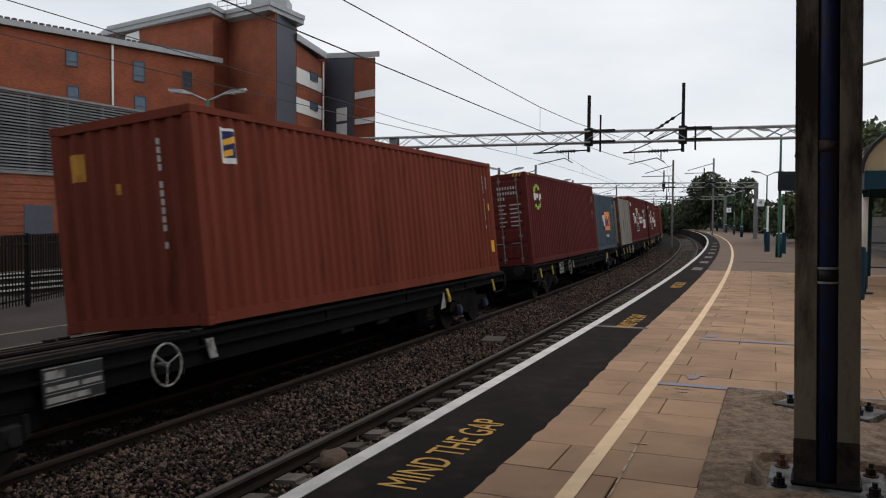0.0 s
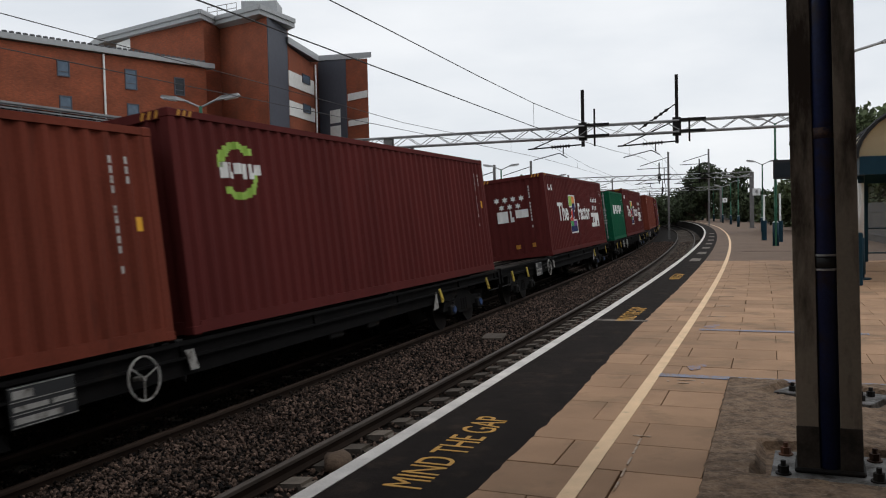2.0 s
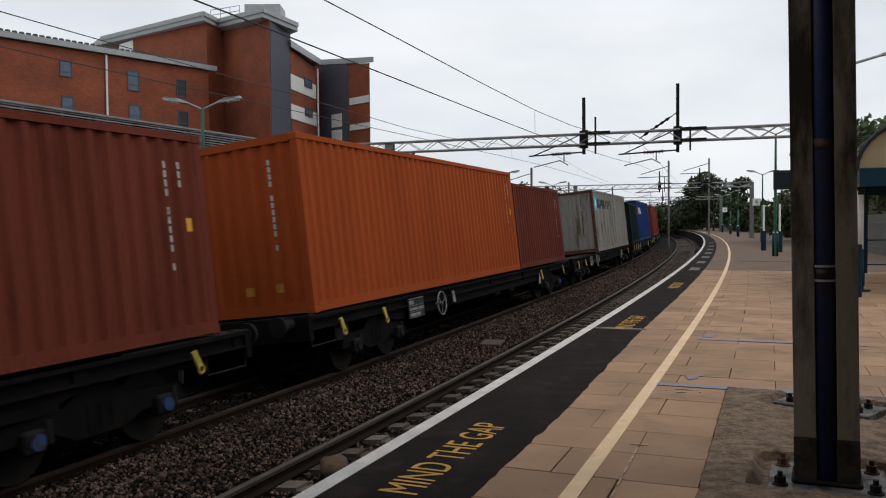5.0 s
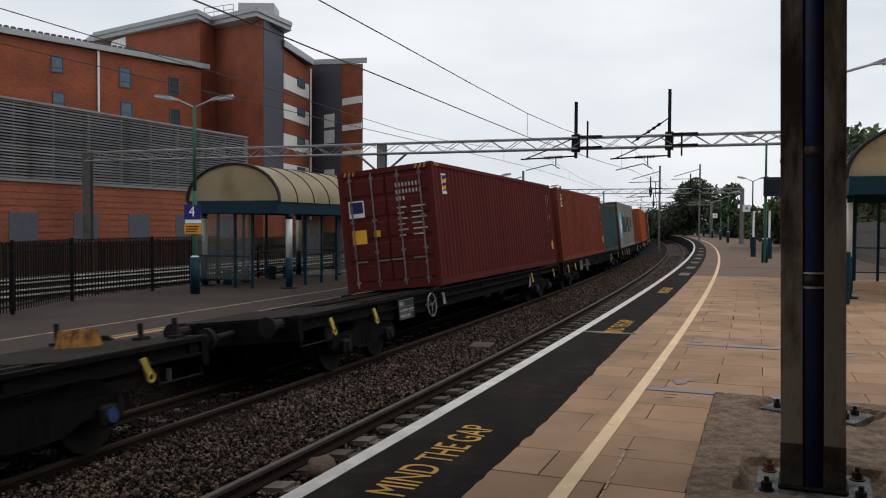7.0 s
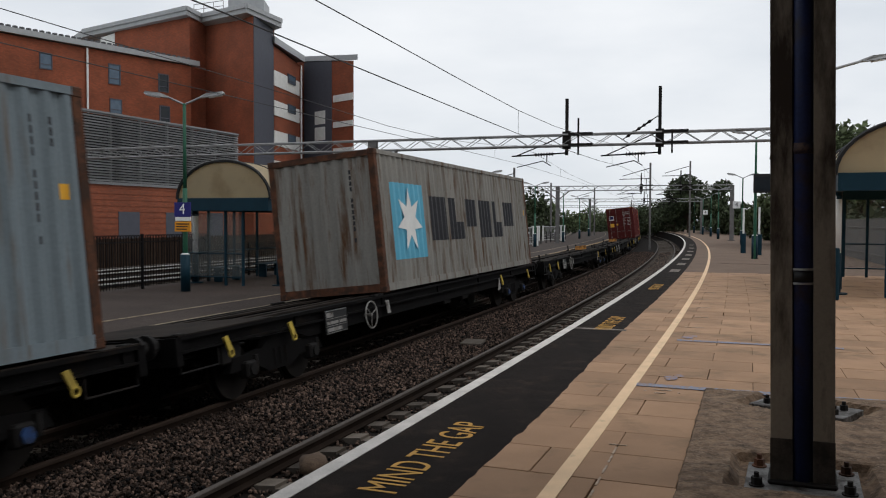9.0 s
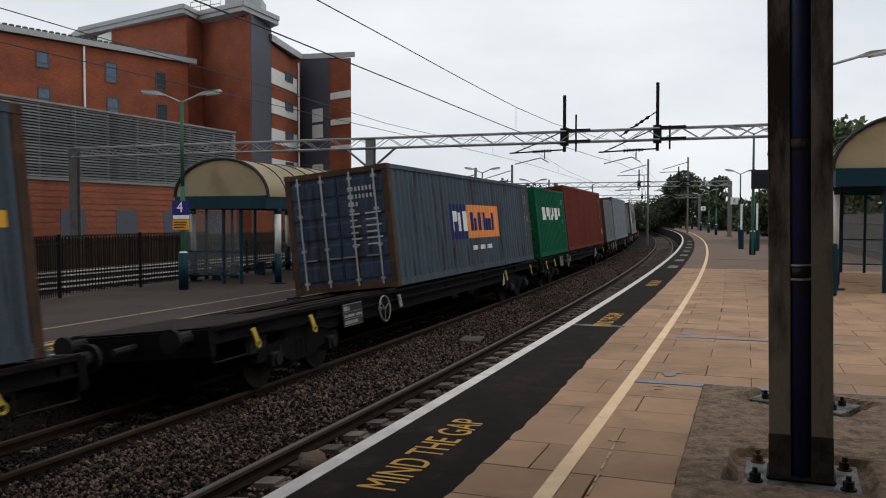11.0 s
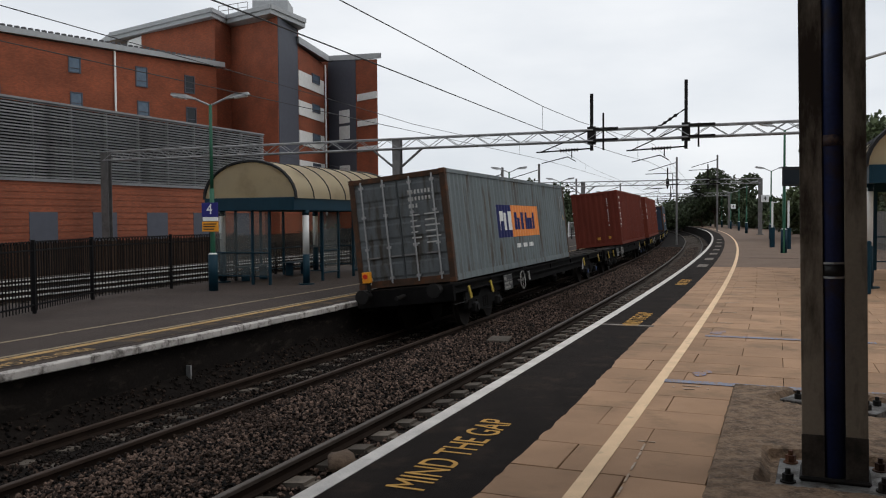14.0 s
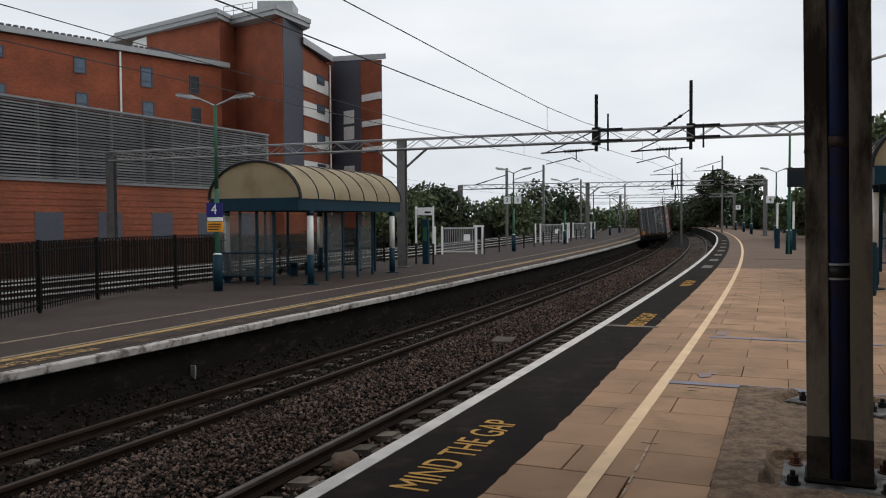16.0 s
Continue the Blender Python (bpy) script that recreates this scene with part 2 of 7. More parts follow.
BRICK_LOW = brick_material("orange_brick", (0.275, 0.073, 0.032), (0.17, 0.07, 0.045), 0.4)


# ---- mesh helpers ----
def part(name, bm, mat, parent=None, label="", smooth=False):
    me = bpy.data.meshes.new(name)
    bm.normal_update()
    bm.to_mesh(me)
    bm.free()
    me.materials.append(mat)
    if smooth:
        for f in me.polygons:
            f.use_smooth = len(f.vertices) < 5
    ob = new(name, me)
    if parent:
        ob.parent = parent
    if label:
        ob["label"] = label
    return ob


def again(name, ob, m, parent):
    """A further piece on the same mesh."""
    o = new(name, ob.data)
    o.parent = parent
    o.matrix_basis = m
    return o


def empty(name, m, label, category, group="", kind=""):
    e = new(name)
    e.matrix_basis = m
    return tagged(e, label, category, group, kind)


def box(bm, x0, x1, y0, y1, z0, z1, bevel=0.0, m=None):
    vs = [bm.verts.new((x, y, z)) for z in (z0, z1) for x, y in ((x0, y0), (x1, y0), (x1, y1), (x0, y1))]
    fs = [bm.faces.new([vs[i] for i in f]) for f in ((3, 2, 1, 0), (4, 5, 6, 7), (0, 1, 5, 4), (1, 2, 6, 5), (2, 3, 7, 6), (3, 0, 4, 7))]
    if bevel:
        r = bmesh.ops.bevel(bm, geom=list({e for f in fs for e in f.edges}), offset=bevel, segments=1, affect="EDGES")
        vs = list({v for f in r["faces"] for v in f.verts} | {v for v in vs if v.is_valid})
    if m is not None:
        bmesh.ops.transform(bm, matrix=m, verts=vs)
    return bm


def rod(bm, p, q, r, n=8, r2=None, cap=True):
    p, q = Vector(p), Vector(q)
    d = (q - p).normalized()
    a = d.orthogonal().normalized()
    b = d.cross(a)
    r2 = r if r2 is None else r2
    rings = []
    for c, k in ((p, r), (q, r2)):
        rings.append([bm.verts.new(c + (a * math.cos(2 * math.pi * i / n) + b * math.sin(2 * math.pi * i / n)) * k) for i in range(n)])
    for i in range(n):
        bm.faces.new((rings[0][i], rings[0][(i + 1) % n], rings[1][(i + 1) % n], rings[1][i]))
    if cap:
        bm.faces.new(rings[0][::-1])
        bm.faces.new(rings[1])
    return bm


def prism(bm, pts, d, m=None):
    """A flat outline pts extruded by the vector d."""
    d = Vector(d)
    a = [bm.verts.new(p) for p in pts]
    b = [bm.verts.new(Vector(p) + d) for p in pts]
    n = len(pts)
    fs = [bm.faces.new(a[::-1]), bm.faces.new(b)]
    for i in range(n):
        fs.append(bm.faces.new((a[i], a[(i + 1) % n], b[(i + 1) % n], b[i])))
    if m is not None:
        bmesh.ops.transform(bm, matrix=m, verts=a + b)
    bmesh.ops.recalc_face_normals(bm, faces=fs)
    return bm


def ring(bm, c, axis, r, k, n=24, kn=6):
    """A torus."""
    c, axis = Vector(c), Vector(axis).normalized()
    a = axis.orthogonal().normalized()
    b = axis.cross(a)
    grid = []
    for i in range(n):
        d = a * math.cos(2 * math.pi * i / n) + b * math.sin(2 * math.pi * i / n)
        grid.append([bm.verts.new(c + d * (r + k * math.cos(2 * math.pi * j / kn)) + axis * k * math.sin(2 * math.pi * j / kn)) for j in range(kn)])
    for i in range(n):
        for j in range(kn):
            bm.faces.new((grid[i][j], grid[(i + 1) % n][j], grid[(i + 1) % n][(j + 1) % kn], grid[i][(j + 1) % kn]))
    return bm


def spool(bm, p, q, radii, n=10):
    """A turned piece from p to q with the radii given at even steps."""
    p, q = Vector(p), Vector(q)
    d = (q - p).normalized()
    a = d.orthogonal().normalized()
    b = d.cross(a)
    rows = []
    for i, r in enumerate(radii):
        c = p + (q - p) * (i / (len(radii) - 1))
        rows.append([bm.verts.new(c + (a * math.cos(2 * math.pi * k / n) + b * math.sin(2 * math.pi * k / n)) * r) for k in range(n)])
    for u, v in zip(rows, rows[1:]):
        for k in range(n):
            bm.faces.new((u[k], u[(k + 1) % n], v[(k + 1) % n], v[k]))
    return bm


def text_mesh(name, body, size, mat, m, parent, depth=0.002, stretch=1.0, bold=0.0):
    cu = bpy.data.curves.new(name, "FONT")
    cu.body, cu.size, cu.extrude, cu.align_x, cu.align_y = body, size, depth, "CENTER", "CENTER"
    cu.offset = bold
    tmp = new(name, cu)
    bpy.context.view_layer.update()
    me = bpy.data.meshes.new_from_object(tmp.evaluated_get(bpy.context.evaluated_depsgraph_get()))
    bpy.data.objects.remove(tmp)
    me.transform(Matrix.Diagonal((stretch, 1, 1, 1)))
    me.materials.clear()
    me.materials.append(mat)
    ob = new(name, me)
    ob.parent = parent
    ob.matrix_basis = m
    return ob


# ---- the line of the railway: a long left-hand curve ----
STEP = 0.5
S0, S1 = -460.0, 560.0
X0, TH0, K1, K2, K3 = -2.77744, 0.409823, -1.65152e-3, 6.0291e-6, -2.59655e-8


def heading(s):
    if s <= 0:
        return TH0 + K1 * max(s, -120) 
    c = min(s, 120.0)
    k = K1 + 2 * K2 * 120 + 3 * K3 * 120 ** 2
    return TH0 + K1 * c + K2 * c * c + K3 * c ** 3 + max(0.0, s - 120) * k


def _line():
    pos, neg = [(X0, 0.0)], [(X0, 0.0)]
    x, y = X0, 0.0
    n = int(S1 / STEP)
    for i in range(n):
        a = heading((i + 0.5) * STEP)
        x, y = x + math.sin(a) * STEP, y + math.cos(a) * STEP
        pos.append((x, y))
    x, y = X0, 0.0
    for i in range(int(-S0 / STEP)):
        a = heading(-(i + 0.5) * STEP)
        x, y = x - math.sin(a) * STEP, y - math.cos(a) * STEP
        neg.append((x, y))
    return neg[:0:-1] + pos


LINE = _line()


def at(s, off=0.0, z=0.0):
    """The place at s metres along the near platform's edge, off metres to its right."""
    f = min(max((s - S0) / STEP, 0), len(LINE) - 1.001)
    i = int(f)
    f -= i
    a = heading(s)
    return Vector((LINE[i][0] * (1 - f) + LINE[i + 1][0] * f + off * math.cos(a), LINE[i][1] * (1 - f) + LINE[i + 1][1] * f - off * math.sin(a), z))


def stand(s, off=0.0, z=0.0, turn=0.0, lean=0.0):
    """A pose there: y along the line, x to the right; lean: degrees to the left."""
    return Matrix.Translation(at(s, off, z)) @ Matrix.Rotation(-heading(s), 4, "Z") @ Matrix.Rotation(radians(-lean), 4, "Y") @ Matrix.Rotation(radians(turn), 4, "Z")


def stops(s0, s1, step=2.0):
    n = max(1, int(round((s1 - s0) / step)))
    return [s0 + (s1 - s0) * i / n for i in range(n + 1)]


def sweep(bm, outline, s0, s1, step=2.0, closed=True, caps=True):
    """An outline of (off, z) drawn along the line."""
    rows = [[bm.verts.new(at(s, o, z)) for o, z in outline] for s in stops(s0, s1, step)]
    n = len(outline)
    for a, b in zip(rows, rows[1:]):
        for i in range(n if closed else n - 1):
            j = (i + 1) % n
            bm.faces.new((a[i], a[j], b[j], b[i]))
    if closed and caps:
        bm.faces.new(rows[0])
        bm.faces.new(rows[-1][::-1])
    bmesh.ops.recalc_face_normals(bm, faces=bm.faces[:])
    return bm


def slab_line(bm, o0, o1, z0, z1, s0, s1, step=2.0):
    return sweep(bm, [(o0, z0), (o1, z0), (o1, z1), (o0, z1)], s0, s1, step)


FAR_Z = -0.374            # top of the far platform
FAR_EDGE = -6.60
LEAN = 5.6                # the tracks' cant
NEAR_TRACK = (-1.46, -0.88)   # centre and rail height
FAR_TRACK = (-5.31, -1.115)

# ---- ground, ballast, platforms ----
bm = bmesh.new()
gx = [-1500, -600, -300, -150, -80, -40, 0, 40, 80, 150, 300, 600, 1500]
gy = [-900, -400, -150, -60, 0, 40, 80, 120, 160, 220, 320, 600, 1200, 2500]
gv = [[bm.verts.new((x, y, -1.62)) for x in gx] for y in gy]
for j in range(len(gy) - 1):
    for i in range(len(gx) - 1):
        bm.faces.new((gv[j][i], gv[j][i + 1], gv[j + 1][i + 1], gv[j + 1][i]))
ground = tagged(part("ground", bm, GRASS), "rough grass and earth beside the railway", "ground", kind="structure")

bm = bmesh.new()
sweep(bm, [(-0.12, -1.6), (-0.12, -0.93), (-0.50, -0.98), (-0.80, -1.05), (-2.05, -1.175), (-2.35, -1.105), (-2.75, -1.08), (-3.3, -1.06), (-3.95, -1.10), (-4.45, -1.165), (-4.80, -1.265), (-5.85, -1.365), (-6.15, -1.345), (-6.38, -1.28), (-6.60, -1.16), (-6.78, -1.05), (-6.78, -1.6)], -60, 300, 1.0)
trackbed = tagged(part("track_bed", bm, BALLAST), "near-black stone ballast bed between two platforms, gap shade in its colour", "ballast", kind="structure")
bm = bmesh.new()
sweep(bm, [(-14.2, -1.61), (-14.2, -0.66), (-25.0, -0.66), (-25.4, -1.61)], -60, 300, 2.0)
trackbed_b = tagged(part("track_bed", bm, BALLAST), "brown ballast bed of the lines behind the far platform", "ballast", kind="structure")


def rails(name, centre, z, s0, s1, lean, label, step=1.0, top=None):
    t = empty(name, Matrix(), label, "railway track", kind="structure")
    rise = math.sin(radians(lean)) * 0.7525
    for side in (-1, 1):
        o, h = centre + side * 0.7525, z + side * rise
        foot = sweep(bmesh.new(), [(o - 0.07, h - 0.155), (o + 0.07, h - 0.155), (o + 0.07, h - 0.14), (o + 0.012, h - 0.115), (o + 0.012, h - 0.045),
                                   (o - 0.012, h - 0.045), (o - 0.012, h - 0.115), (o - 0.07, h - 0.14)], s0, s1, step)
        r = part("rail", foot, RAIL_RUST, t)
        part("rail_head", sweep(bmesh.new(), [(o - 0.035, h - 0.044), (o + 0.035, h - 0.044), (o + 0.035, h - 0.008), (o + 0.026, h), (o - 0.026, h), (o - 0.035, h - 0.008)], s0, s1, step), top or RAIL_HEAD, r,
             "polished running surface")
    return t


track_a = rails("track_near", NEAR_TRACK[0], NEAR_TRACK[1], -40, 260, LEAN, "near running line on concrete sleepers")
track_b = rails("track_far", FAR_TRACK[0], FAR_TRACK[1], -40, 260, LEAN, "rusty-sided far running line on concrete sleepers", 1.0, RAIL_HEAD_DULL)
track_c = rails("track_beyond", -17.2, -0.45, -40, 260, 0, "line behind the far platform", 2.0, RAIL_BRIGHT)
track_d = rails("track_beyond_second", -21.0, -0.45, -40, 260, 0, "second line behind the far platform", 2.0, RAIL_BRIGHT)


def sleepers(track, centre, z, lean, s0, s1, spacing=0.65):
    b = bmesh.new()
    for x0, x1, h in ((-1.25, -0.45, 0.0), (0.45, 1.25, 0.0), (-0.45, 0.45, -0.035)):
        box(b, x0, x1, -0.12, 0.12, -0.18, h)
    first = None
    rng = random.Random(int(s1))
    s = s0
    while s < s1:
        m = stand(s, centre, z - 0.16, 0, lean) @ pose(rng.uniform(-.02, .02), 0, rng.uniform(-.012, .004), 0, 0, rng.uniform(-.6, .6))
        if first is None:
            first = part("sleeper", b, CONCRETE, track)
            first.matrix_basis = m
        else:
            again("sleeper", first, m, track)
        s += spacing


# ---- near platform ----
near = empty("near_platform", Matrix(), "platform of buff paving slabs with painted edge lines", "platform", kind="structure")
part("platform_body", slab_line(bmesh.new(), 0.10, 14.0, -1.6, -0.052, -40, 260, 1.0), JOINT, near)
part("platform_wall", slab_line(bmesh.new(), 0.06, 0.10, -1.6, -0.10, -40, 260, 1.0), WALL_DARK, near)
def ragged_strip():
    """The asphalt edge: its inner side is uneven and narrows ahead."""
    b = bmesh.new()
    rows = []
    for i in range(1101):
        s = -20 + i * 0.1
        inner = 0.94 - 0.13 * min(max((s - 7.5) / 5.0, 0), 1) + 0.018 * noise.noise(Vector((s * 3.1, 0.3, 0))) + 0.016 * noise.noise(Vector((s * 11.0, 1.7, 0)))
        rows.append([b.verts.new(at(s, o, z)) for o, z in ((0.0, -0.10), (0.0, 0.0), (inner, 0.002), (inner + 0.01, -0.10))])
    for p, q in zip(rows, rows[1:]):
        for k in range(3):
            b.faces.new((p[k], q[k], q[k + 1], p[k + 1]))
    bmesh.ops.recalc_face_normals(b, faces=b.faces[:])
    return b


part("asphalt_strip", ragged_strip(), ASPHALT, near, "black asphalt edge strip")
part("asphalt_strip", slab_line(bmesh.new(), 0.0, 0.80, -0.10, 0.001, 90.0, 260, 1.0), ASPHALT, near, "black asphalt edge strip")
part("edge_line", slab_line(bmesh.new(), 0.0, 0.115, 0.0, 0.004, -40, 260, 0.5), LINE_WHITE, near, "white painted edge line")
part("cream_line", slab_line(bmesh.new(), 1.405, 1.505, 0.002, 0.006, -40, 260, 0.5), LINE_CREAM, near, "cream painted safety line")
part("far_surface", slab_line(bmesh.new(), 0.78, 14.0, -0.06, 0.0, 27.7, 260, 1.0), ASPHALT_BROWN, near, "brown asphalt surface")
part("near_surface", slab_line(bmesh.new(), 0.935, 14.0, -0.06, 0.0, -40, 2.4, 1.0), SLAB, near)

# ---- the road bridge behind ----
overbridge = empty("road_bridge", Matrix(), "plain concrete road bridge over the railway", "bridge", kind="structure")
part("deck", sweep(bmesh.new(), [(-45, 4.45), (30, 4.45), (30, 7.2), (-45, 7.2)], -30, -10, 4.0), PLINTH, overbridge)
for o0, o1 in ((-34, -29), (15, 30)):
    part("abutment", sweep(bmesh.new(), [(o0, -1.6), (o1, -1.6), (o1, 4.45), (o0, 4.45)], -30, -10, 4.0), WALL_DARK, overbridge)

# ---- unseen building under the canopy, added to keep sky light off the train ----
station = empty("station_building", Matrix(), "plain dark brick building added out of view to shade the train", "building", kind="structure")
part("wall", slab_line(bmesh.new(), 5.4, 13.5, 0.002, 5.19, -9.5, 6.2, 2.0), WALL_BROWN, station)
part("wall", slab_line(bmesh.new(), 6.4, 13.5, 0.002, 4.44, -45, -9.6, 2.0), WALL_BROWN, station)

# ---- far platform ----
TAN_WORN = material("worn_tan_paint", (0.030, 0.021, 0.016), 0.9, 0, 0.3, scale=2, fine=160, bump=0.4, dirt=(0.10, 0.062, 0.028), dirt_scale=2.6, dirt_at=0.56, still=True)
farp = empty("far_platform", Matrix(), "grey asphalt island platform with white coping and yellow line", "platform", kind="structure")
part("platform_body", slab_line(bmesh.new(), -14.1, FAR_EDGE - 0.21, -1.6, FAR_Z - 0.005, -40, 260, 1.0), ASPHALT_GREY, farp)
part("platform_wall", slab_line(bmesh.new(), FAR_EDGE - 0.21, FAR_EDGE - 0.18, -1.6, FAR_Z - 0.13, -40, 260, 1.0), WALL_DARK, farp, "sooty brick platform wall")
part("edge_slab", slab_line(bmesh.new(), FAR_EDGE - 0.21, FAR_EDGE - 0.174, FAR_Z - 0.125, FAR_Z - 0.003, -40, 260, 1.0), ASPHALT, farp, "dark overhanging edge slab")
part("yellow_line", slab_line(bmesh.new(), -7.62, -7.48, FAR_Z - 0.004, FAR_Z + 0.002, -40, 260, 1.0), LINE_WORN, farp, "worn yellow safety line")
part("pale_line", slab_line(bmesh.new(), -7.78, -7.70, FAR_Z - 0.004, FAR_Z + 0.002, -40, 260, 1.0), LINE_FADED, farp, "worn cream line")
part("pale_line", slab_line(bmesh.new(), -9.06, -8.98, FAR_Z - 0.004, FAR_Z + 0.002, -40, 260, 1.0), LINE_FADED, farp, "worn cream line")
part("tactile_strip", slab_line(bmesh.new(), -7.45, -6.97, FAR_Z - 0.004, FAR_Z + 0.001, -40, 260, 1.0), TAN_WORN, farp, "dark edge strip")

# ---- the freight train ----
SPEED = 30.35
WIDE = 2.438


def container_paint(name, colour, rust=0.62, rust_colour=(0.10, 0.04, 0.02), var=0.16, stretch=(1.6, 1.6, 0.35)):
    return material(name, colour, 0.7, 0, var, scale=0.9, fine=25, bump=0.06, spec=0.06, stretch=stretch, dirt=rust_colour, dirt_at=rust, dirt_scale=1.6)


PAINTS = {
    "brown": container_paint("brown_container_paint", (0.140, 0.0335, 0.0205), 0.62, (0.062, 0.017, 0.011), 0.26),
    "maroon": container_paint("maroon_container_paint", (0.082, 0.0165, 0.0150), 0.66, (0.046, 0.011, 0.009), 0.2),
    "rust": container_paint("rust_container_paint", (0.112, 0.0260, 0.0170), 0.64, (0.075, 0.018, 0.011), 0.24),
    "orange": container_paint("orange_container_paint", (0.30, 0.06, 0.015), 0.70),
    "green": container_paint("green_container_paint", (0.006, 0.076, 0.037), 0.70, (0.016, 0.056, 0.032)),
    "dark_green": container_paint("dark_green_container_paint", (0.0048, 0.0115, 0.0120), 0.74, (0.012, 0.014, 0.012)),
    "grey_green": container_paint("grey_green_container_paint", (0.036, 0.055, 0.057), 0.70),
    "blue": container_paint("blue_container_paint", (0.008, 0.030, 0.128), 0.60, (0.010, 0.018, 0.045), 0.26),
    "slate": container_paint("slate_container_paint", (0.058, 0.076, 0.094), 0.58, (0.034, 0.028, 0.024), 0.24, (3.0, 3.0, 0.35)),
    # Bluer than the slate sides, and darkened to hold the rear's shade.
    "slate_end": container_paint("shaded_navy_grey_end_paint", (0.036, 0.050, 0.078), 0.55, (0.026, 0.021, 0.018), 0.24, (3.0, 3.0, 0.35)),
    "pale": container_paint("pale_grey_container_paint", (0.215, 0.207, 0.188), 0.565, (0.088, 0.046, 0.024), 0.24, (3.2, 3.2, 0.32)),
    "ice": container_paint("pale_blue_container_paint", (0.17, 0.205, 0.225), 0.62, (0.13, 0.09, 0.06), 0.2, (3.0, 3.0, 0.3)),
    "silver": container_paint("silver_container_paint", (0.14, 0.16, 0.165), 0.58, (0.080, 0.066, 0.050), 0.22, (3.0, 3.0, 0.35)),
    # Silver with more grime, its tone lowered for the shaded rear.
    "silver_end": container_paint("shaded_grimy_grey_end_paint", (0.098, 0.106, 0.110), 0.55, (0.05, 0.042, 0.034), 0.24, (3.0, 3.0, 0.4)),
}
RUST_POST = material("rusty_post", (0.095, 0.038, 0.019), 0.85, 0, 0.6, scale=4, dirt=(0.040, 0.021, 0.014), dirt_scale=5, dirt_at=0.49, bump=0.3)
GRIME_POST = material("grimy_post", (0.046, 0.026, 0.016), 0.85, 0, 0.5, scale=3, dirt=(0.085, 0.035, 0.016), dirt_scale=4, dirt_at=0.54)
BAR_GREY = material("grimy_bar_zinc", (0.16, 0.135, 0.125), 0.6, 0.2, 0.4, dirt=(0.07, 0.03, 0.025), dirt_scale=5, dirt_at=0.55)
CAP_BLUE = material("blue_axle_cap_paint", (0.02, 0.055, 0.16), 0.6, 0, 0.4, dirt=(0.02, 0.016, 0.013), dirt_scale=5, dirt_at=0.52)
MARKS = {
    "white": paint("marking_white", (0.66, 0.66, 0.64), 0.55, dirt=(0.4, 0.36, 0.33), dirt_at=0.68),
    "worn": paint("worn_white", (0.42, 0.41, 0.39), 0.65, var=0.3, dirt=(0.2, 0.18, 0.16), dirt_at=0.6, dirt_scale=6),
    "grimy": paint("grimy_white", (0.26, 0.25, 0.235), 0.7, var=0.4, dirt=(0.06, 0.05, 0.042), dirt_at=0.55, dirt_scale=6),
    "black": paint("marking_black", (0.02, 0.02, 0.024), 0.55),
    "navy": paint("marking_navy", (0.010, 0.014, 0.085), 0.6),
    "orange": paint("marking_orange", (0.72, 0.24, 0.06), 0.5),
    "sky": paint("marking_sky", (0.10, 0.36, 0.50), 0.5),
    "yellow": paint("marking_yellow", (0.70, 0.36, 0.03), 0.5),
    "dull_yellow": paint("marking_dull_yellow", (0.42, 0.20, 0.025), 0.6, var=0.3, dirt=(0.16, 0.07, 0.02), dirt_at=0.58, dirt_scale=6),
    "red": paint("marking_red", (0.55, 0.05, 0.03), 0.5),
    "lime": paint("marking_lime", (0.30, 0.48, 0.08), 0.5),
    "purple": paint("marking_purple", (0.16, 0.03, 0.22), 0.5),
    "green": paint("marking_green", (0.05, 0.30, 0.09), 0.5),
}
PITCH, DEEP = 0.278, 0.044


def fold(y):
    """Depth of the corrugated sheet at y."""
    f = (y / PITCH) % 1.0
    if f < 0.25:
        return 0.0
    if f < 0.5:
        return DEEP * (f - 0.25) / 0.25
    if f < 0.75:
        return DEEP
    return DEEP * (1 - (f - 0.75) / 0.25)


def folds(y0, y1):
    ys, k = [y0], math.ceil(y0 / (PITCH / 4) + 1e-6)
    while k * PITCH / 4 < y1 - 1e-6:
        ys.append(k * PITCH / 4)
        k += 1
    return ys + [y1]


def sheet(bm, y0, y1, z0, z1, m):
    """A corrugated sheet: local x is out, y along, z up."""
    ys = folds(y0, y1)
    vs = [[bm.verts.new(m @ Vector((-fold(y), y, z))) for z in (z0, z1)] for y in ys]
    for a, b in zip(vs, vs[1:]):
        bm.faces.new((a[0], b[0], b[1], a[1]))


def stroke(bm, y0, y1, lo, hi, m, lift=0.004):
    """Paint on the sheet from y0 to y1 between the heights lo(y) and hi(y)."""
    ys = folds(y0, y1)
    vs = [[bm.verts.new(m @ Vector((lift - fold(y), y, z))) for z in (lo(y), hi(y))] for y in ys]
    for a, b in zip(vs, vs[1:]):
        bm.faces.new((a[0], b[0], b[1], a[1]))


def block(bm, y0, y1, z0, z1, m, slant=0.0):
    stroke(bm, y0, y1, lambda y: z0 + slant * (y - y0), lambda y: z1 + slant * (y - y0), m)


def star(bm, y, z, r, m, points=6):
    """A star laid on the outer folds."""
    for k in range(points):
        a = 2 * math.pi * k / points + math.pi / 2
        p = [Vector((0.006, y, z)), Vector((0.006, y + 0.45 * r * math.cos(a - math.pi / points), z + 0.45 * r * math.sin(a - math.pi / points))),
             Vector((0.006, y + r * math.cos(a), z + r * math.sin(a))),
             Vector((0.006, y + 0.45 * r * math.cos(a + math.pi / points), z + 0.45 * r * math.sin(a + math.pi / points)))]
        bm.faces.new([bm.verts.new(m @ v) for v in p])


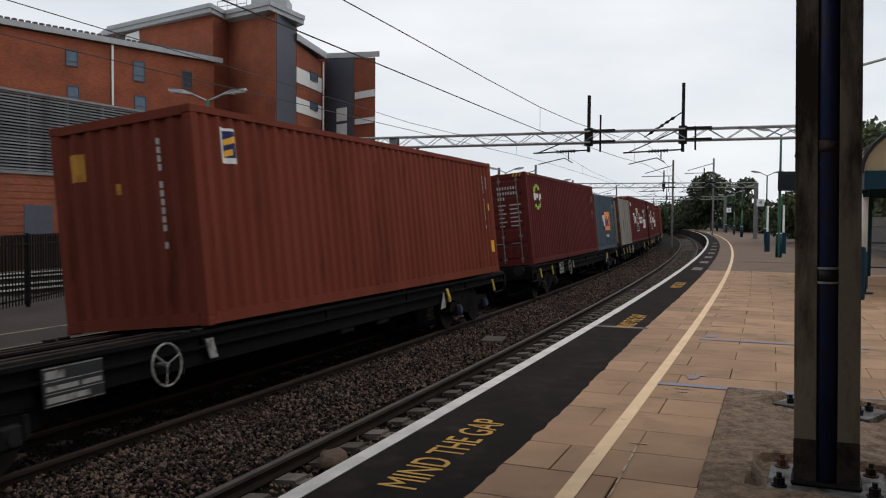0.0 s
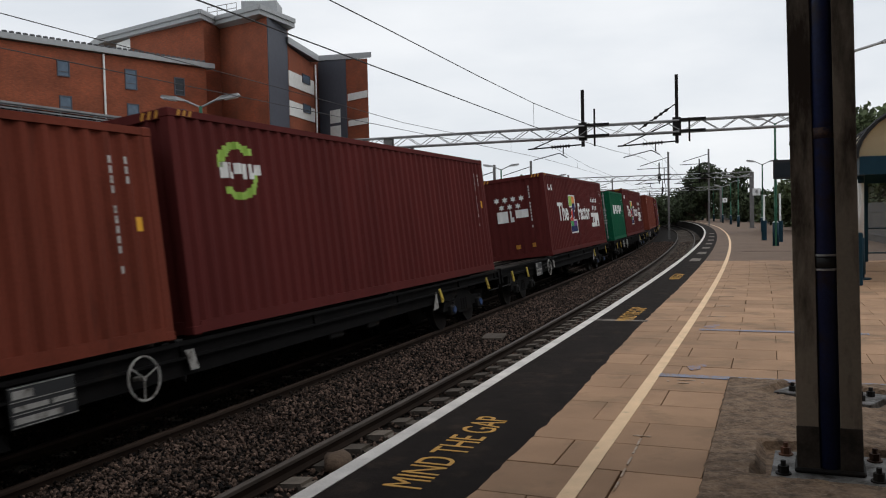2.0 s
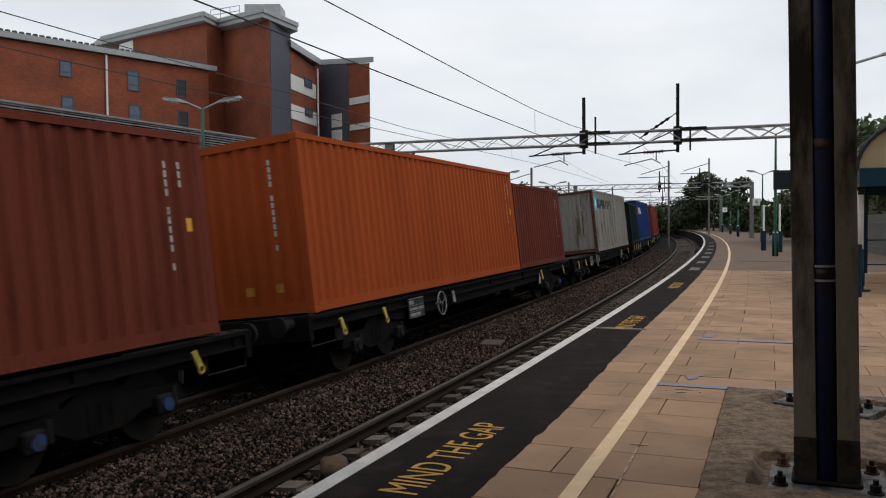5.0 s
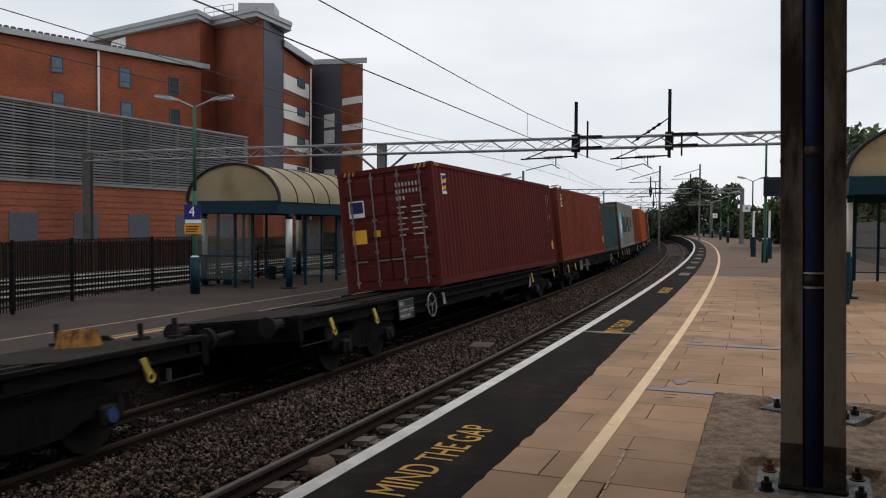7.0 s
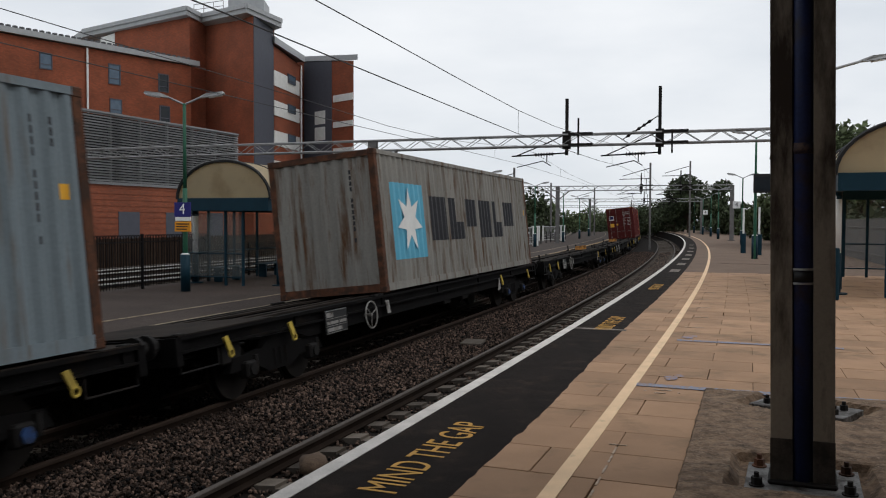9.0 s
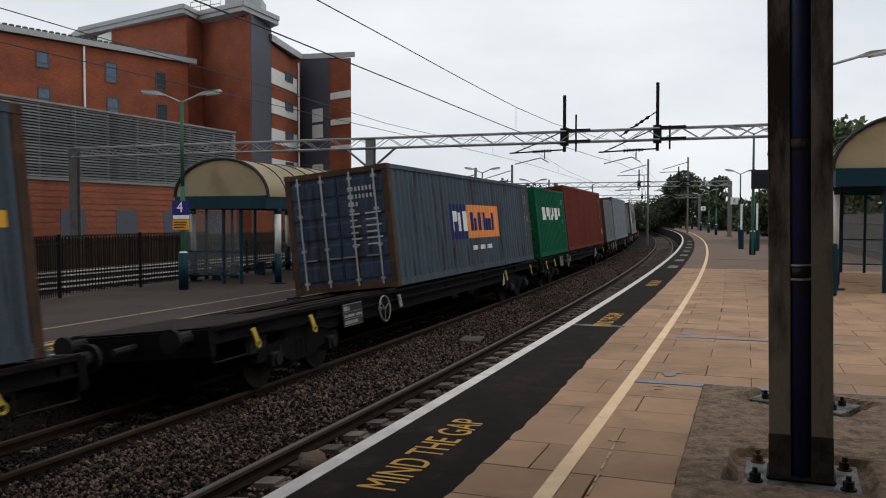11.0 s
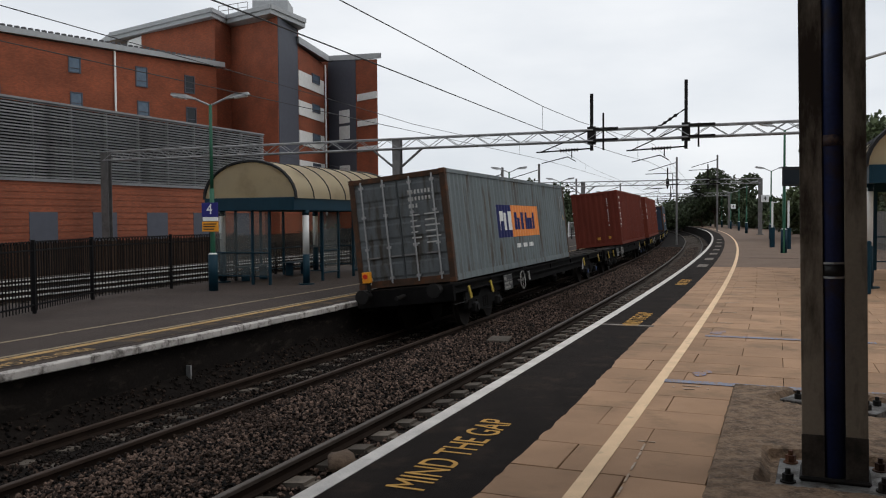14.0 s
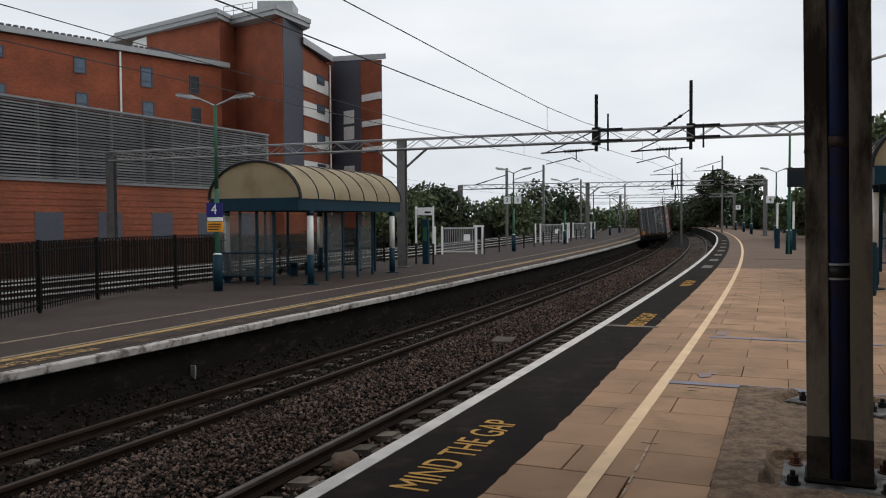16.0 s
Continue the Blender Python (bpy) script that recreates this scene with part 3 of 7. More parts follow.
def letter_bars(bm, y0, widths, z0, z1, m, gap=0.08):
    """Plain shapes in place of lettering: notched upright blocks."""
    y = y0
    for i, w in enumerate(widths):
        if i % 3 == 0:
            block(bm, y, y + w, z0, z1, m)
        elif i % 3 == 1:
            block(bm, y, y + w * 0.4, z0, z1, m)
            block(bm, y + w * 0.4, y + w, z0, z0 + (z1 - z0) * 0.42, m)
        else:
            block(bm, y, y + w, z0 + (z1 - z0) * 0.30, z1, m)
        y += w + gap


def code_column(bm, y, z1, n, m, size=0.085):
    for i in range(n):
        if i != 4 and i != n - 2:
            block(bm, y, y + size * 0.45, z1 - (i + 1) * size * 1.35, z1 - (i + 1) * size * 1.35 + size, m)


BUILT = {}


def container(name, length, high, colour, rear, label, logo=None, rusty=False):
    """An ISO box: its own rear bottom edge's middle is the origin, y forward."""
    key = (length, high, colour, rear, logo, rusty)
    group = "containers on the train"
    if key in BUILT:
        c = copy_thing(BUILT[key], Matrix())
        return tagged(c, label)
    mat = PAINTS[colour]
    trim = (GRIME_POST if colour in ("slate", "silver") else RUST_POST) if rusty else mat
    c = empty("shipping_container", Matrix(), label, "container", group)
    BUILT[key] = c
    w, t = WIDE / 2, 0.16
    right = Matrix.Translation((w - 0.012, 0, 0))
    left = Matrix.Translation((-w + 0.012, length, 0)) @ Matrix.Rotation(math.pi, 4, "Z")
    back = Matrix.Translation((0, 0.012, 0)) @ Matrix.Rotation(-math.pi / 2, 4, "Z")
    front = Matrix.Translation((0, length - 0.012, 0)) @ Matrix.Rotation(math.pi / 2, 4, "Z")
    for m in (right, left):
        b = bmesh.new()
        sheet(b, 0.13, length - 0.13, t, high - 0.09, m)
        part("side_wall", b, mat, c)
    b = bmesh.new()
    sheet(b, -w + 0.12, w - 0.12, t, high - 0.1, front)
    part("front_wall", b, mat, c)
    b = bmesh.new()
    ys = [0.06 + (length - 0.12) * i / 24 for i in range(25)]
    rows = [[b.verts.new((x, y, high - 0.02 - (0.016 if i % 2 else 0.0))) for x in (-w + 0.05, w - 0.05)] for i, y in enumerate(ys)]
    for p, q in zip(rows, rows[1:]):
        b.faces.new((p[0], p[1], q[1], q[0]))
    part("roof", b, mat, c)
    b = bmesh.new()
    box(b, -w + 0.05, w - 0.05, 0.1, length - 0.1, 0.10, 0.15)
    part("floor_frame", b, STEEL_DARK, c)
    for x0, x1 in ((w - 0.06, w), (-w, -w + 0.06)):
        part("bottom_rail", box(bmesh.new(), x0, x1, 0.15, length - 0.15, 0.02, t + 0.01), mat, c)
        part("top_rail", box(bmesh.new(), x0, x1, 0.15, length - 0.15, high - 0.10, high - 0.01), mat, c)
    for y0, y1 in ((0.0, 0.07), (length - 0.07, length)):
        part("bottom_rail", box(bmesh.new(), -w + 0.15, w - 0.15, y0, y1, 0.02, t + 0.02), trim, c)
        part("top_rail", box(bmesh.new(), -w + 0.15, w - 0.15, y0, y1, high - 0.13, high - 0.01), trim, c)
    post = casting = None
    for x in (-1, 1):
        for y in (0, 1):
            m = Matrix.Translation((x * (w - 0.075), 0.08 if y == 0 else length - 0.08, 0))
            if post is None:
                post = part("corner_post", box(bmesh.new(), -0.07, 0.07, -0.075, 0.075, 0.1, high - 0.1, 0.012), trim, c)
                post.matrix_basis = m
            else:
                again("corner_post", post, m, c)
            for z in (0.06, high - 0.06):
                m2 = m @ Matrix.Translation((0, 0, z))
                if casting is None:
                    casting = part("corner_casting", box(bmesh.new(), -0.078, 0.078, -0.083, 0.083, -0.062, 0.062, 0.015), trim, c)
                    casting.matrix_basis = m2
                else:
                    again("corner_casting", casting, m2, c)
    if rear == "doors":
        for sx in (-1, 1):
            x0, x1 = sorted((sx * 0.01, sx * (w - 0.12)))
            # Rear faces take the darker _end paint, shade included, where there is one.
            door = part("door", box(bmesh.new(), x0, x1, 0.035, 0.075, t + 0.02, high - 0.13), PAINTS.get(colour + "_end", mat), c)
            for i in range(5):
                z = t + 0.06 + i * (high - 0.36) / 5
                b = bmesh.new()
                prism(b, [(x0 + 0.03, 0.036, z), (x0 + 0.03, 0.012, z + 0.05), (x0 + 0.03, 0.012, z + (high - 0.36) / 5 - 0.13), (x0 + 0.03, 0.036, z + (high - 0.36) / 5 - 0.08)], (x1 - x0 - 0.06, 0, 0))
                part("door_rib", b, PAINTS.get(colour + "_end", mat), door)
            bar_mat = GALV if colour in ("dark_green", "slate", "silver", "green") else BAR_GREY
            for k in (0.30, 0.80):
                xb = sx * k * (w - 0.1)
                part("locking_bar", rod(bmesh.new(), (xb, -0.018, 0.1), (xb, -0.018, high - 0.08), 0.021, 6), bar_mat, door)
                part("bar_handle", box(bmesh.new(), xb - 0.3 if sx > 0 else xb, xb if sx > 0 else xb + 0.3, -0.035, -0.015, 0.70, 0.735), GALV_DULL, door)
                for z in (0.2, 0.9, 1.65, high - 0.25):
                    part("bar_guide", box(bmesh.new(), xb - 0.05, xb + 0.05, -0.03, 0.03, z, z + 0.06), bar_mat, door)
        b = bmesh.new()
        for i in range(3):
            for k in range(8 if i < 2 else 3):
                y = 0.26 + k * 0.085
                b.faces.new([b.verts.new((x, 0.006, z)) for x, z in ((y, high - 0.5 - i * 0.16), (y + 0.042, high - 0.5 - i * 0.16), (y + 0.042, high - 0.41 - i * 0.16), (y, high - 0.41 - i * 0.16))])
        for i in range(6):
            z = high - 1.0 - i * 0.13
            for x0, x1 in ((0.26, 0.5), (0.62, 0.98)):
                b.faces.new([b.verts.new((x, 0.006, zz)) for x, zz in ((x0, z), (x1 - 0.07 * (i % 2), z), (x1 - 0.07 * (i % 2), z + 0.032), (x0, z + 0.032))])
        tagged(part("marking", b, MARKS["worn"], c, "white stencilled bars"), kind="stuff")
    else:
        b = bmesh.new()
        sheet(b, -w + 0.12, w - 0.12, t + 0.02, high - 0.13, back)
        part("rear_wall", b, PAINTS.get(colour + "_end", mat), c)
        b = bmesh.new()
        if logo == "panel":
            for k in range(11):
                block(b, -0.78 + k * 0.14, -0.68 + k * 0.14, high - 0.52, high - 0.36, back)
        else:
            code_column(b, 0.62, high - 0.35, 13, back)
        tagged(part("marking", b, MARKS["black" if colour in ("pale", "ice") else "worn"], c, "stencilled bars"), kind="stuff")
        for y0, y1, z0, z1 in () if colour in ("pale", "ice", "slate", "silver") else ((0.55, 0.67, 0.38, 0.52), (-0.05, 0.12, 0.36, 0.5)) if logo != "label" else ((-0.92, -0.66, high - 0.80, high - 0.42), (-0.15, -0.06, high - 1.05, high - 0.90)):
            b = bmesh.new()
            block(b, y0, y1, z0, z1, back)
            part("marking", b, MARKS["dull_yellow"], c, "yellow warning label")
    if high > 2.7 and colour == "maroon":
        b = bmesh.new()
        for k in range(3):
            for x0 in (-w + 0.17 + k * 0.11, w - 0.22 - k * 0.11):
                b.faces.new([b.verts.new((x + dx, -0.002, z)) for x, z, dx in ((x0, high - 0.12, 0), (x0 + 0.05, high - 0.12, 0), (x0 + 0.05, high - 0.02, 0.04), (x0, high - 0.02, 0.04))])
            b.faces.new([b.verts.new((w + 0.002, y + dy, z)) for y, z, dy in ((0.17 + k * 0.11, high - 0.095, 0), (0.22 + k * 0.11, high - 0.095, 0), (0.22 + k * 0.11, high - 0.015, 0.04), (0.17 + k * 0.11, high - 0.015, 0.04))])
        part("hazard_stripes", b, MARKS["dull_yellow"], c, "yellow height warning stripes")
    # codes beside the forward end and warning labels
    b = bmesh.new()
    code_column(b, length - 0.75, high - 0.35, 12, right)
    code_column(b, length - 0.50, high - 0.35, 5, right)
    tagged(part("marking", b, MARKS["black" if colour in ("pale", "ice") else "worn"], c, "stencilled bars"), kind="stuff")
    for y0, y1, z0, z1 in ((0.42, 0.28, high - 1.25, high - 1.08), (0.42, 0.22, 0.55, 0.85))[:2 if logo in ("label", "plain") else 1]:
        b = bmesh.new()
        block(b, length - y0, length - y1, z0, z1, right)
        part("marking", b, MARKS["yellow"], c, "yellow label")
    zt = high

    def mark(col, draw, text):
        bb = bmesh.new()
        draw(bb)
        bmesh.ops.remove_doubles(bb, verts=bb.verts[:], dist=0.0008)
        left_over = set(bb.faces)
        while left_over:
            todo, island = [left_over.pop()], []
            while todo:
                f = todo.pop()
                island.append(f)
                for v in f.verts:
                    for g in v.link_faces:
                        if g in left_over:
                            left_over.discard(g)
                            todo.append(g)
            one, seen = bmesh.new(), {}
            for f in sorted(island, key=lambda f: tuple(f.calc_center_median())):
                for v in f.verts:
                    if v not in seen:
                        seen[v] = one.verts.new(v.co)
                one.faces.new([seen[v] for v in f.verts])
            part("marking", one, MARKS[col], c, text)
        bb.free()
    if logo == "label":
        mark("white", lambda bb: block(bb, 0.60, 0.98, zt - 0.74, zt - 0.25, right), "white-edged square label")
        def lab(bb):
            stroke(bb, 0.64, 0.94, lambda y: zt - 0.66, lambda y: zt - 0.29, right, 0.008)
        mark("navy", lab, "dark blue square label")
        def swoosh(bb):
            stroke(bb, 0.68, 0.92, lambda y: zt - 0.50 + 0.25 * (y - 0.68), lambda y: zt - 0.42 + 0.3 * (y - 0.68), right, 0.011)
            stroke(bb, 0.68, 0.84, lambda y: zt - 0.66 + 0.25 * (y - 0.68), lambda y: zt - 0.58 + 0.3 * (y - 0.68), right, 0.011)
        mark("yellow", swoosh, "yellow swoosh")
        if rear == "doors":
            def square(x0, x1, z0, z1, y=0.004):
                return lambda bb: bb.faces.new([bb.verts.new((x, y, z)) for x, z in ((x0, z0), (x1, z0), (x1, z1), (x0, z1))])
            mark("white", square(-0.98, -0.58, zt - 1.12, zt - 0.72), "white-edged square label")
            mark("navy", square(-0.95, -0.61, zt - 1.02, zt - 0.75, 0.0), "dark blue square label")
            mark("yellow", square(-0.95, -0.58, zt - 1.75, zt - 1.42), "yellow label")
            mark("yellow", square(-0.38, -0.22, zt - 1.62, zt - 1.46), "yellow warning label")
    if logo == "stars":
        def words(bb):
            letter_bars(bb, 0.55, (0.12, 0.14, 0.12, 0.12, 0.10), 2.30, 2.50, right, 0.05)
            for i in range(4):
                star(bb, 9.05 + i * 0.42, 2.02, 0.16, right)
            for i in range(3):
                star(bb, 9.26 + i * 0.42, 1.68, 0.16, right)
            block(bb, 8.85, 9.55, 1.28, 1.46, right)
            block(bb, 9.15, 9.40, 1.02, 1.28, right)
            block(bb, 8.85, 9.55, 0.84, 1.02, right)
            block(bb, 9.65, 9.83, 0.84, 1.46, right)
            block(bb, 9.95, 10.15, 0.84, 1.46, right)
            block(bb, 10.15, 10.45, 1.1, 1.46, right)
            block(bb, 10.45, 10.65, 0.84, 1.46, right)
        mark("white", words, "white block shapes and stars")
        for body, y0, y1 in (("The", 1.75, 3.62), ("Factor", 5.72, 8.42)):
            t = text_mesh("marking", body, 1.0, MARKS["white"], Matrix(), c, 0.002, bold=0.022)
            vx, vy = [v.co.x for v in t.data.vertices], [v.co.y for v in t.data.vertices]
            t.data.transform(Matrix.Translation((y0, 1.18, 0)) @ Matrix.Diagonal(((y1 - y0) / (max(vx) - min(vx)), 0.68 / (max(vy) - min(vy)), 1, 1)) @ Matrix.Translation((-min(vx), -min(vy), 0)))
            t.matrix_basis = right @ Matrix(((0, 0, 1, 0.006), (1, 0, 0, 0), (0, 1, 0, 0), (0, 0, 0, 1)))
        def slant(y0, y1, lo, hi, lift):
            place = lambda y: 3.93 + (y - 3.34) * 0.85
            back_to = lambda y: 3.34 + (y - 3.93) / 0.85
            up = lambda z: 0.67 + (z - 0.67) * 0.92
            return lambda bb: stroke(bb, place(y0), place(y1), lambda y: up(lo(back_to(y))), lambda y: up(hi(back_to(y))), right, lift)
        dlo = lambda g: (lambda y: 1.12 - g + 0.72 * min(max((y - 4.02) / 0.75, 0), 1))
        dhi = lambda g: (lambda y: 1.24 + g + 0.72 * min(max((y - 3.5) / 0.75, 0), 1))
        mark("white", slant(3.34, 4.92, lambda y: 1.78, lambda y: 2.32, 0.004), "white-edged zigzag panel")
        mark("white", slant(3.34, 4.96, lambda y: 0.67, lambda y: 1.26, 0.004), "white-edged zigzag panel")
        mark("white", slant(3.44, 4.86, dlo(0.06), dhi(0.06), 0.005), "white-edged zigzag panel")
        mark("lime", slant(3.40, 4.15, lambda y: 1.84, lambda y: 2.26, 0.008), "lime patch")
        mark("orange", slant(4.15, 4.86, lambda y: 1.84, lambda y: 2.26, 0.008), "orange patch")
        mark("navy", slant(4.2, 4.80, dlo(0.0), dhi(0.0), 0.009), "blue patch")
        mark("red", slant(3.5, 4.2, dlo(0.0), dhi(0.0), 0.009), "red patch")
        mark("green", slant(3.40, 4.1, lambda y: 0.98, lambda y: 1.2, 0.010), "green patch")
        mark("purple", slant(4.1, 4.9, lambda y: 0.98, lambda y: 1.2, 0.010), "purple patch")
        mark("navy", slant(3.40, 4.9, lambda y: 0.73, lambda y: 0.98, 0.010), "blue patch")
        if rear != "doors":
            def ends(bb):
                for i in range(4):
                    star(bb, -0.55 + i * 0.3, 2.12, 0.12, back)
                for i in range(3):
                    star(bb, -0.4 + i * 0.3, 1.86, 0.12, back)
                letter_bars(bb, -0.6, (0.40, 0.14, 0.46), 1.32, 1.72, back, 0.07)
            mark("white", ends, "white stars and block shapes")
    if logo == "green":
        mark("white", lambda bb: letter_bars(bb, 1.1, (0.36,) * 9, 1.38, 1.86, right, 0.06), "white block lettering shapes")
    if logo == "seven":
        mark("sky", lambda bb: block(bb, 0.75, 2.5, 0.62, 2.25, right), "sky blue square")
        def sv(bb):
            star(bb, 1.62, 1.45, 0.72, right, 7)
        mark("white", sv, "white seven-pointed star")
        mark("black", lambda bb: letter_bars(bb, 3.0, (1.12, 1.05, 1.0, 1.1, 1.05, 1.1), 0.98, 2.02, right, 0.2), "black block lettering shapes")
    if logo == "seven_small":
        mark("sky", lambda bb: block(bb, 0.3, 1.15, 1.95, 2.6, right), "sky blue square")
        mark("white", lambda bb: star(bb, 0.72, 2.27, 0.28, right, 7), "white seven-pointed star")
        mark("black", lambda bb: (letter_bars(bb, 1.35, (0.45, 0.42, 0.38, 0.42, 0.38, 0.4), 2.05, 2.48, right, 0.12), letter_bars(bb, 4.55, (0.22, 0.1, 0.36, 0.34), 2.05, 2.48, right, 0.12)), "black block lettering shapes")
    if logo == "panel":
        r = 1.0 if length > 7 else 0.52
        mark("navy", lambda bb: block(bb, 3.8 * r, 5.15 * r, 0.90, 1.80, right), "navy panel")
        mark("orange", lambda bb: block(bb, 5.15 * r, 8.1 * r, 0.90, 1.80, right), "orange panel")
        def pale(bb):
            for y0, y1, z0, z1 in ((3.92, 4.08, 1.1, 1.62), (4.08, 4.28, 1.35, 1.62), (4.40, 4.62, 1.1, 1.58), (4.72, 5.05, 1.1, 1.62)):
                stroke(bb, y0 * r, y1 * r, lambda y: z0, lambda y: z1, right, 0.008)
        mark("white", pale, "white block shapes")
        def dark(bb):
            y = 5.35
            for wd, h in ((0.36, 0.5), (0.24, 0.34), (0.28, 0.5), (0.12, 0.5), (0.12, 0.5), (0.26, 0.34), (0.24, 0.34), (0.24, 0.5)):
                stroke(bb, y * r, (y + wd) * r, lambda yy: 1.1, lambda yy: 1.1 + h, right, 0.008)
                y += wd + 0.07
        mark("navy", dark, "navy block shapes")
        mark("white", lambda bb: [block(bb, (5.5 + i * 0.2) * r, (5.62 + i * 0.2) * r, 0.58, 0.70, right) for i in range(9)], "white bars")
    if logo == "tall":
        def tall(bb):
            for i, z in enumerate((2.35, 2.05, 1.78, 1.5, 1.22, 0.92)):
                block(bb, 0.58, 0.66 + 0.14 * (i % 2), z, z + 0.2, right)
                block(bb, 0.50, 0.82, z + 0.14, z + 0.20, right)
        mark("white", tall, "white upright shapes")
    if logo == "text":
        def tx(bb):
            for i, z in enumerate((2.15, 1.75, 1.3)):
                block(bb, 0.52, 0.66, z, z + 0.28, right)
                block(bb, 0.45, 0.8, z + 0.17, z + 0.24, right)
        mark("white", tx, "white upright shapes")
        if rear == "doors":
            def tr(bb):
                for x0 in (-0.98, -0.8, -0.6):
                    bb.faces.new([bb.verts.new((x, 0.005, z)) for x, z in ((x0, 1.75), (x0 + 0.13, 1.75), (x0 + 0.13, 2.0), (x0, 2.0))])
            mark("white", tr, "white shapes")
    if logo == "globe":
        def gl(bb):
            for k in range(10):
                a = 0.9 + k * 0.22
                for sg in (0, math.pi):
                    y, z = 1.4 + 0.42 * math.cos(a + sg), zt - 0.75 + 0.36 * math.sin(a + sg)
                    block(bb, y - 0.07, y + 0.07, z - 0.05, z + 0.05, right)
        mark("lime", gl, "green ring")
        mark("white", lambda bb: letter_bars(bb, 1.0, (0.13,) * 6, zt - 0.86, zt - 0.64, right, 0.03), "white block shapes")
    if logo == "corner":
        mark("red", lambda bb: letter_bars(bb, 0.68, (0.40, 0.36), zt - 0.95, zt - 0.45, right, 0.08), "red block shapes")
        mark("white", lambda bb: letter_bars(bb, 1.65, (0.36,) * 5, zt - 0.95, zt - 0.50, right, 0.09), "white block shapes")
    return c


def wagon(label):
    """A flat container wagon: origin at rail height under its middle, y forward."""
    wg = empty("container_wagon", Matrix(), label, "railway wagon", "wagons of the train")
    half = 9.55
    for x in (-1, 1):
        xi, xo, xw = x * 1.02, x * 1.2, x * 1.1
        part("side_sill", prism(bmesh.new(), [(xi, -half, 1.04), (xw - x * 0.015, -half, 1.04), (xw - x * 0.015, -half, 0.90), (xi, -half, 0.90), (xi, -half, 0.87), (xo, -half, 0.87), (xo, -half, 0.90),
                                              (xw + x * 0.015, -half, 0.90), (xw + x * 0.015, -half, 1.04), (xo, -half, 1.04), (xo, -half, 1.09), (xi, -half, 1.09)], (0, 2 * half, 0)), WAGON_BLACK, wg)
        part("sill_belly", prism(bmesh.new(), [(xw - 0.015, -half + 2.6, 0.87), (xw - 0.015, -half + 3.4, 0.66), (xw - 0.015, half - 3.4, 0.66), (xw - 0.015, half - 2.6, 0.87)], (0.03, 0, 0)), WAGON_BLACK, wg)
    b = bmesh.new()
    box(b, -0.25, 0.25, -half, half, 0.8, 1.02)
    part("centre_sill", b, WAGON_BLACK, wg)
    for y in (-half + 0.05, -6.6, -3.2, 0.0, 3.2, 6.6, half - 0.25):
        part("cross_beam", box(bmesh.new(), -1.15, 1.15, y, y + 0.2, 0.85, 1.06), WAGON_BLACK, wg)
    for y0, y1 in ((-half, -half + 2.3), (half - 2.3, half)):
        part("deck_plate", box(bmesh.new(), -1.2, 1.2, y0, y1, 1.092, 1.108), DECK, wg, "worn dark steel deck plate")
    for x in (-0.72, -0.36, 0.36, 0.72):
        part("deck_strip", box(bmesh.new(), x - 0.09, x + 0.09, -half + 2.3, half - 2.3, 1.07, 1.10), DECK, wg)
    for y in (-half + 0.1, -3.5, -3.25, half - 0.2, 2.8, 3.05):
        for x in (-1.12, 1.12):
            part("container_spigot", box(bmesh.new(), x - 0.06, x + 0.06, y - 0.07, y + 0.07, 1.09, 1.125, 0.01), STEEL_DARK, wg)
    for sy in (-1, 1):
        y = sy * 7.0
        bg = part("bogie", box(box(bmesh.new(), -0.95, 0.95, y - 0.2, y + 0.2, 0.5, 0.8, 0.03), -0.3, 0.3, y - 0.3, y + 0.3, 0.75, 0.86), WAGON_BLACK, wg, "black cast bogie")
        for x in (-1, 1):
            b = bmesh.new()
            xx = x * 1.0
            prism(b, [(xx - 0.06, y - 1.35, 0.42), (xx - 0.06, y - 1.25, 0.62), (xx - 0.06, y - 0.5, 0.66), (xx - 0.06, y - 0.25, 0.82), (xx - 0.06, y + 0.25, 0.82),
                      (xx - 0.06, y + 0.5, 0.66), (xx - 0.06, y + 1.25, 0.62), (xx - 0.06, y + 1.35, 0.42), (xx - 0.06, y + 0.6, 0.42), (xx - 0.06, y + 0.35, 0.30),
                      (xx - 0.06, y - 0.35, 0.30), (xx - 0.06, y - 0.6, 0.42)], (0.12, 0, 0))
            for k in (-0.16, 0.0, 0.16):
                rod(b, (xx + x * 0.02, y + k, 0.36), (xx + x * 0.02, y + k, 0.62), 0.06, 8)
            part("side_frame", b, WAGON_BLACK, bg)
            for ya in (y - 0.92, y + 0.92):
                b = bmesh.new()
                rod(b, (x * 0.68, ya, 0.42), (x * 0.80, ya, 0.42), 0.42, 24)
                rod(b, (x * 0.66, ya, 0.42), (x * 0.69, ya, 0.42), 0.45, 24)
                part("wheel", b, WHEEL_STEEL, bg, "steel wheel")
                b = bmesh.new()
                box(b, min(x * 0.98, x * 1.16), max(x * 0.98, x * 1.16), ya - 0.13, ya + 0.13, 0.3, 0.54, 0.03)
                ab = part("axle_box", b, STEEL_DARK, bg)
                part("axle_cap", rod(bmesh.new(), (x * 1.158, ya, 0.42), (x * 1.19, ya, 0.42), 0.085, 12), CAP_BLUE if sy > 0 else STEEL_DARK, ab, "grimy axle cap")
                part("spring", rod(bmesh.new(), (x * 1.06, ya + 0.22, 0.36), (x * 1.06, ya + 0.22, 0.60), 0.05, 8), STEEL_DARK, bg)
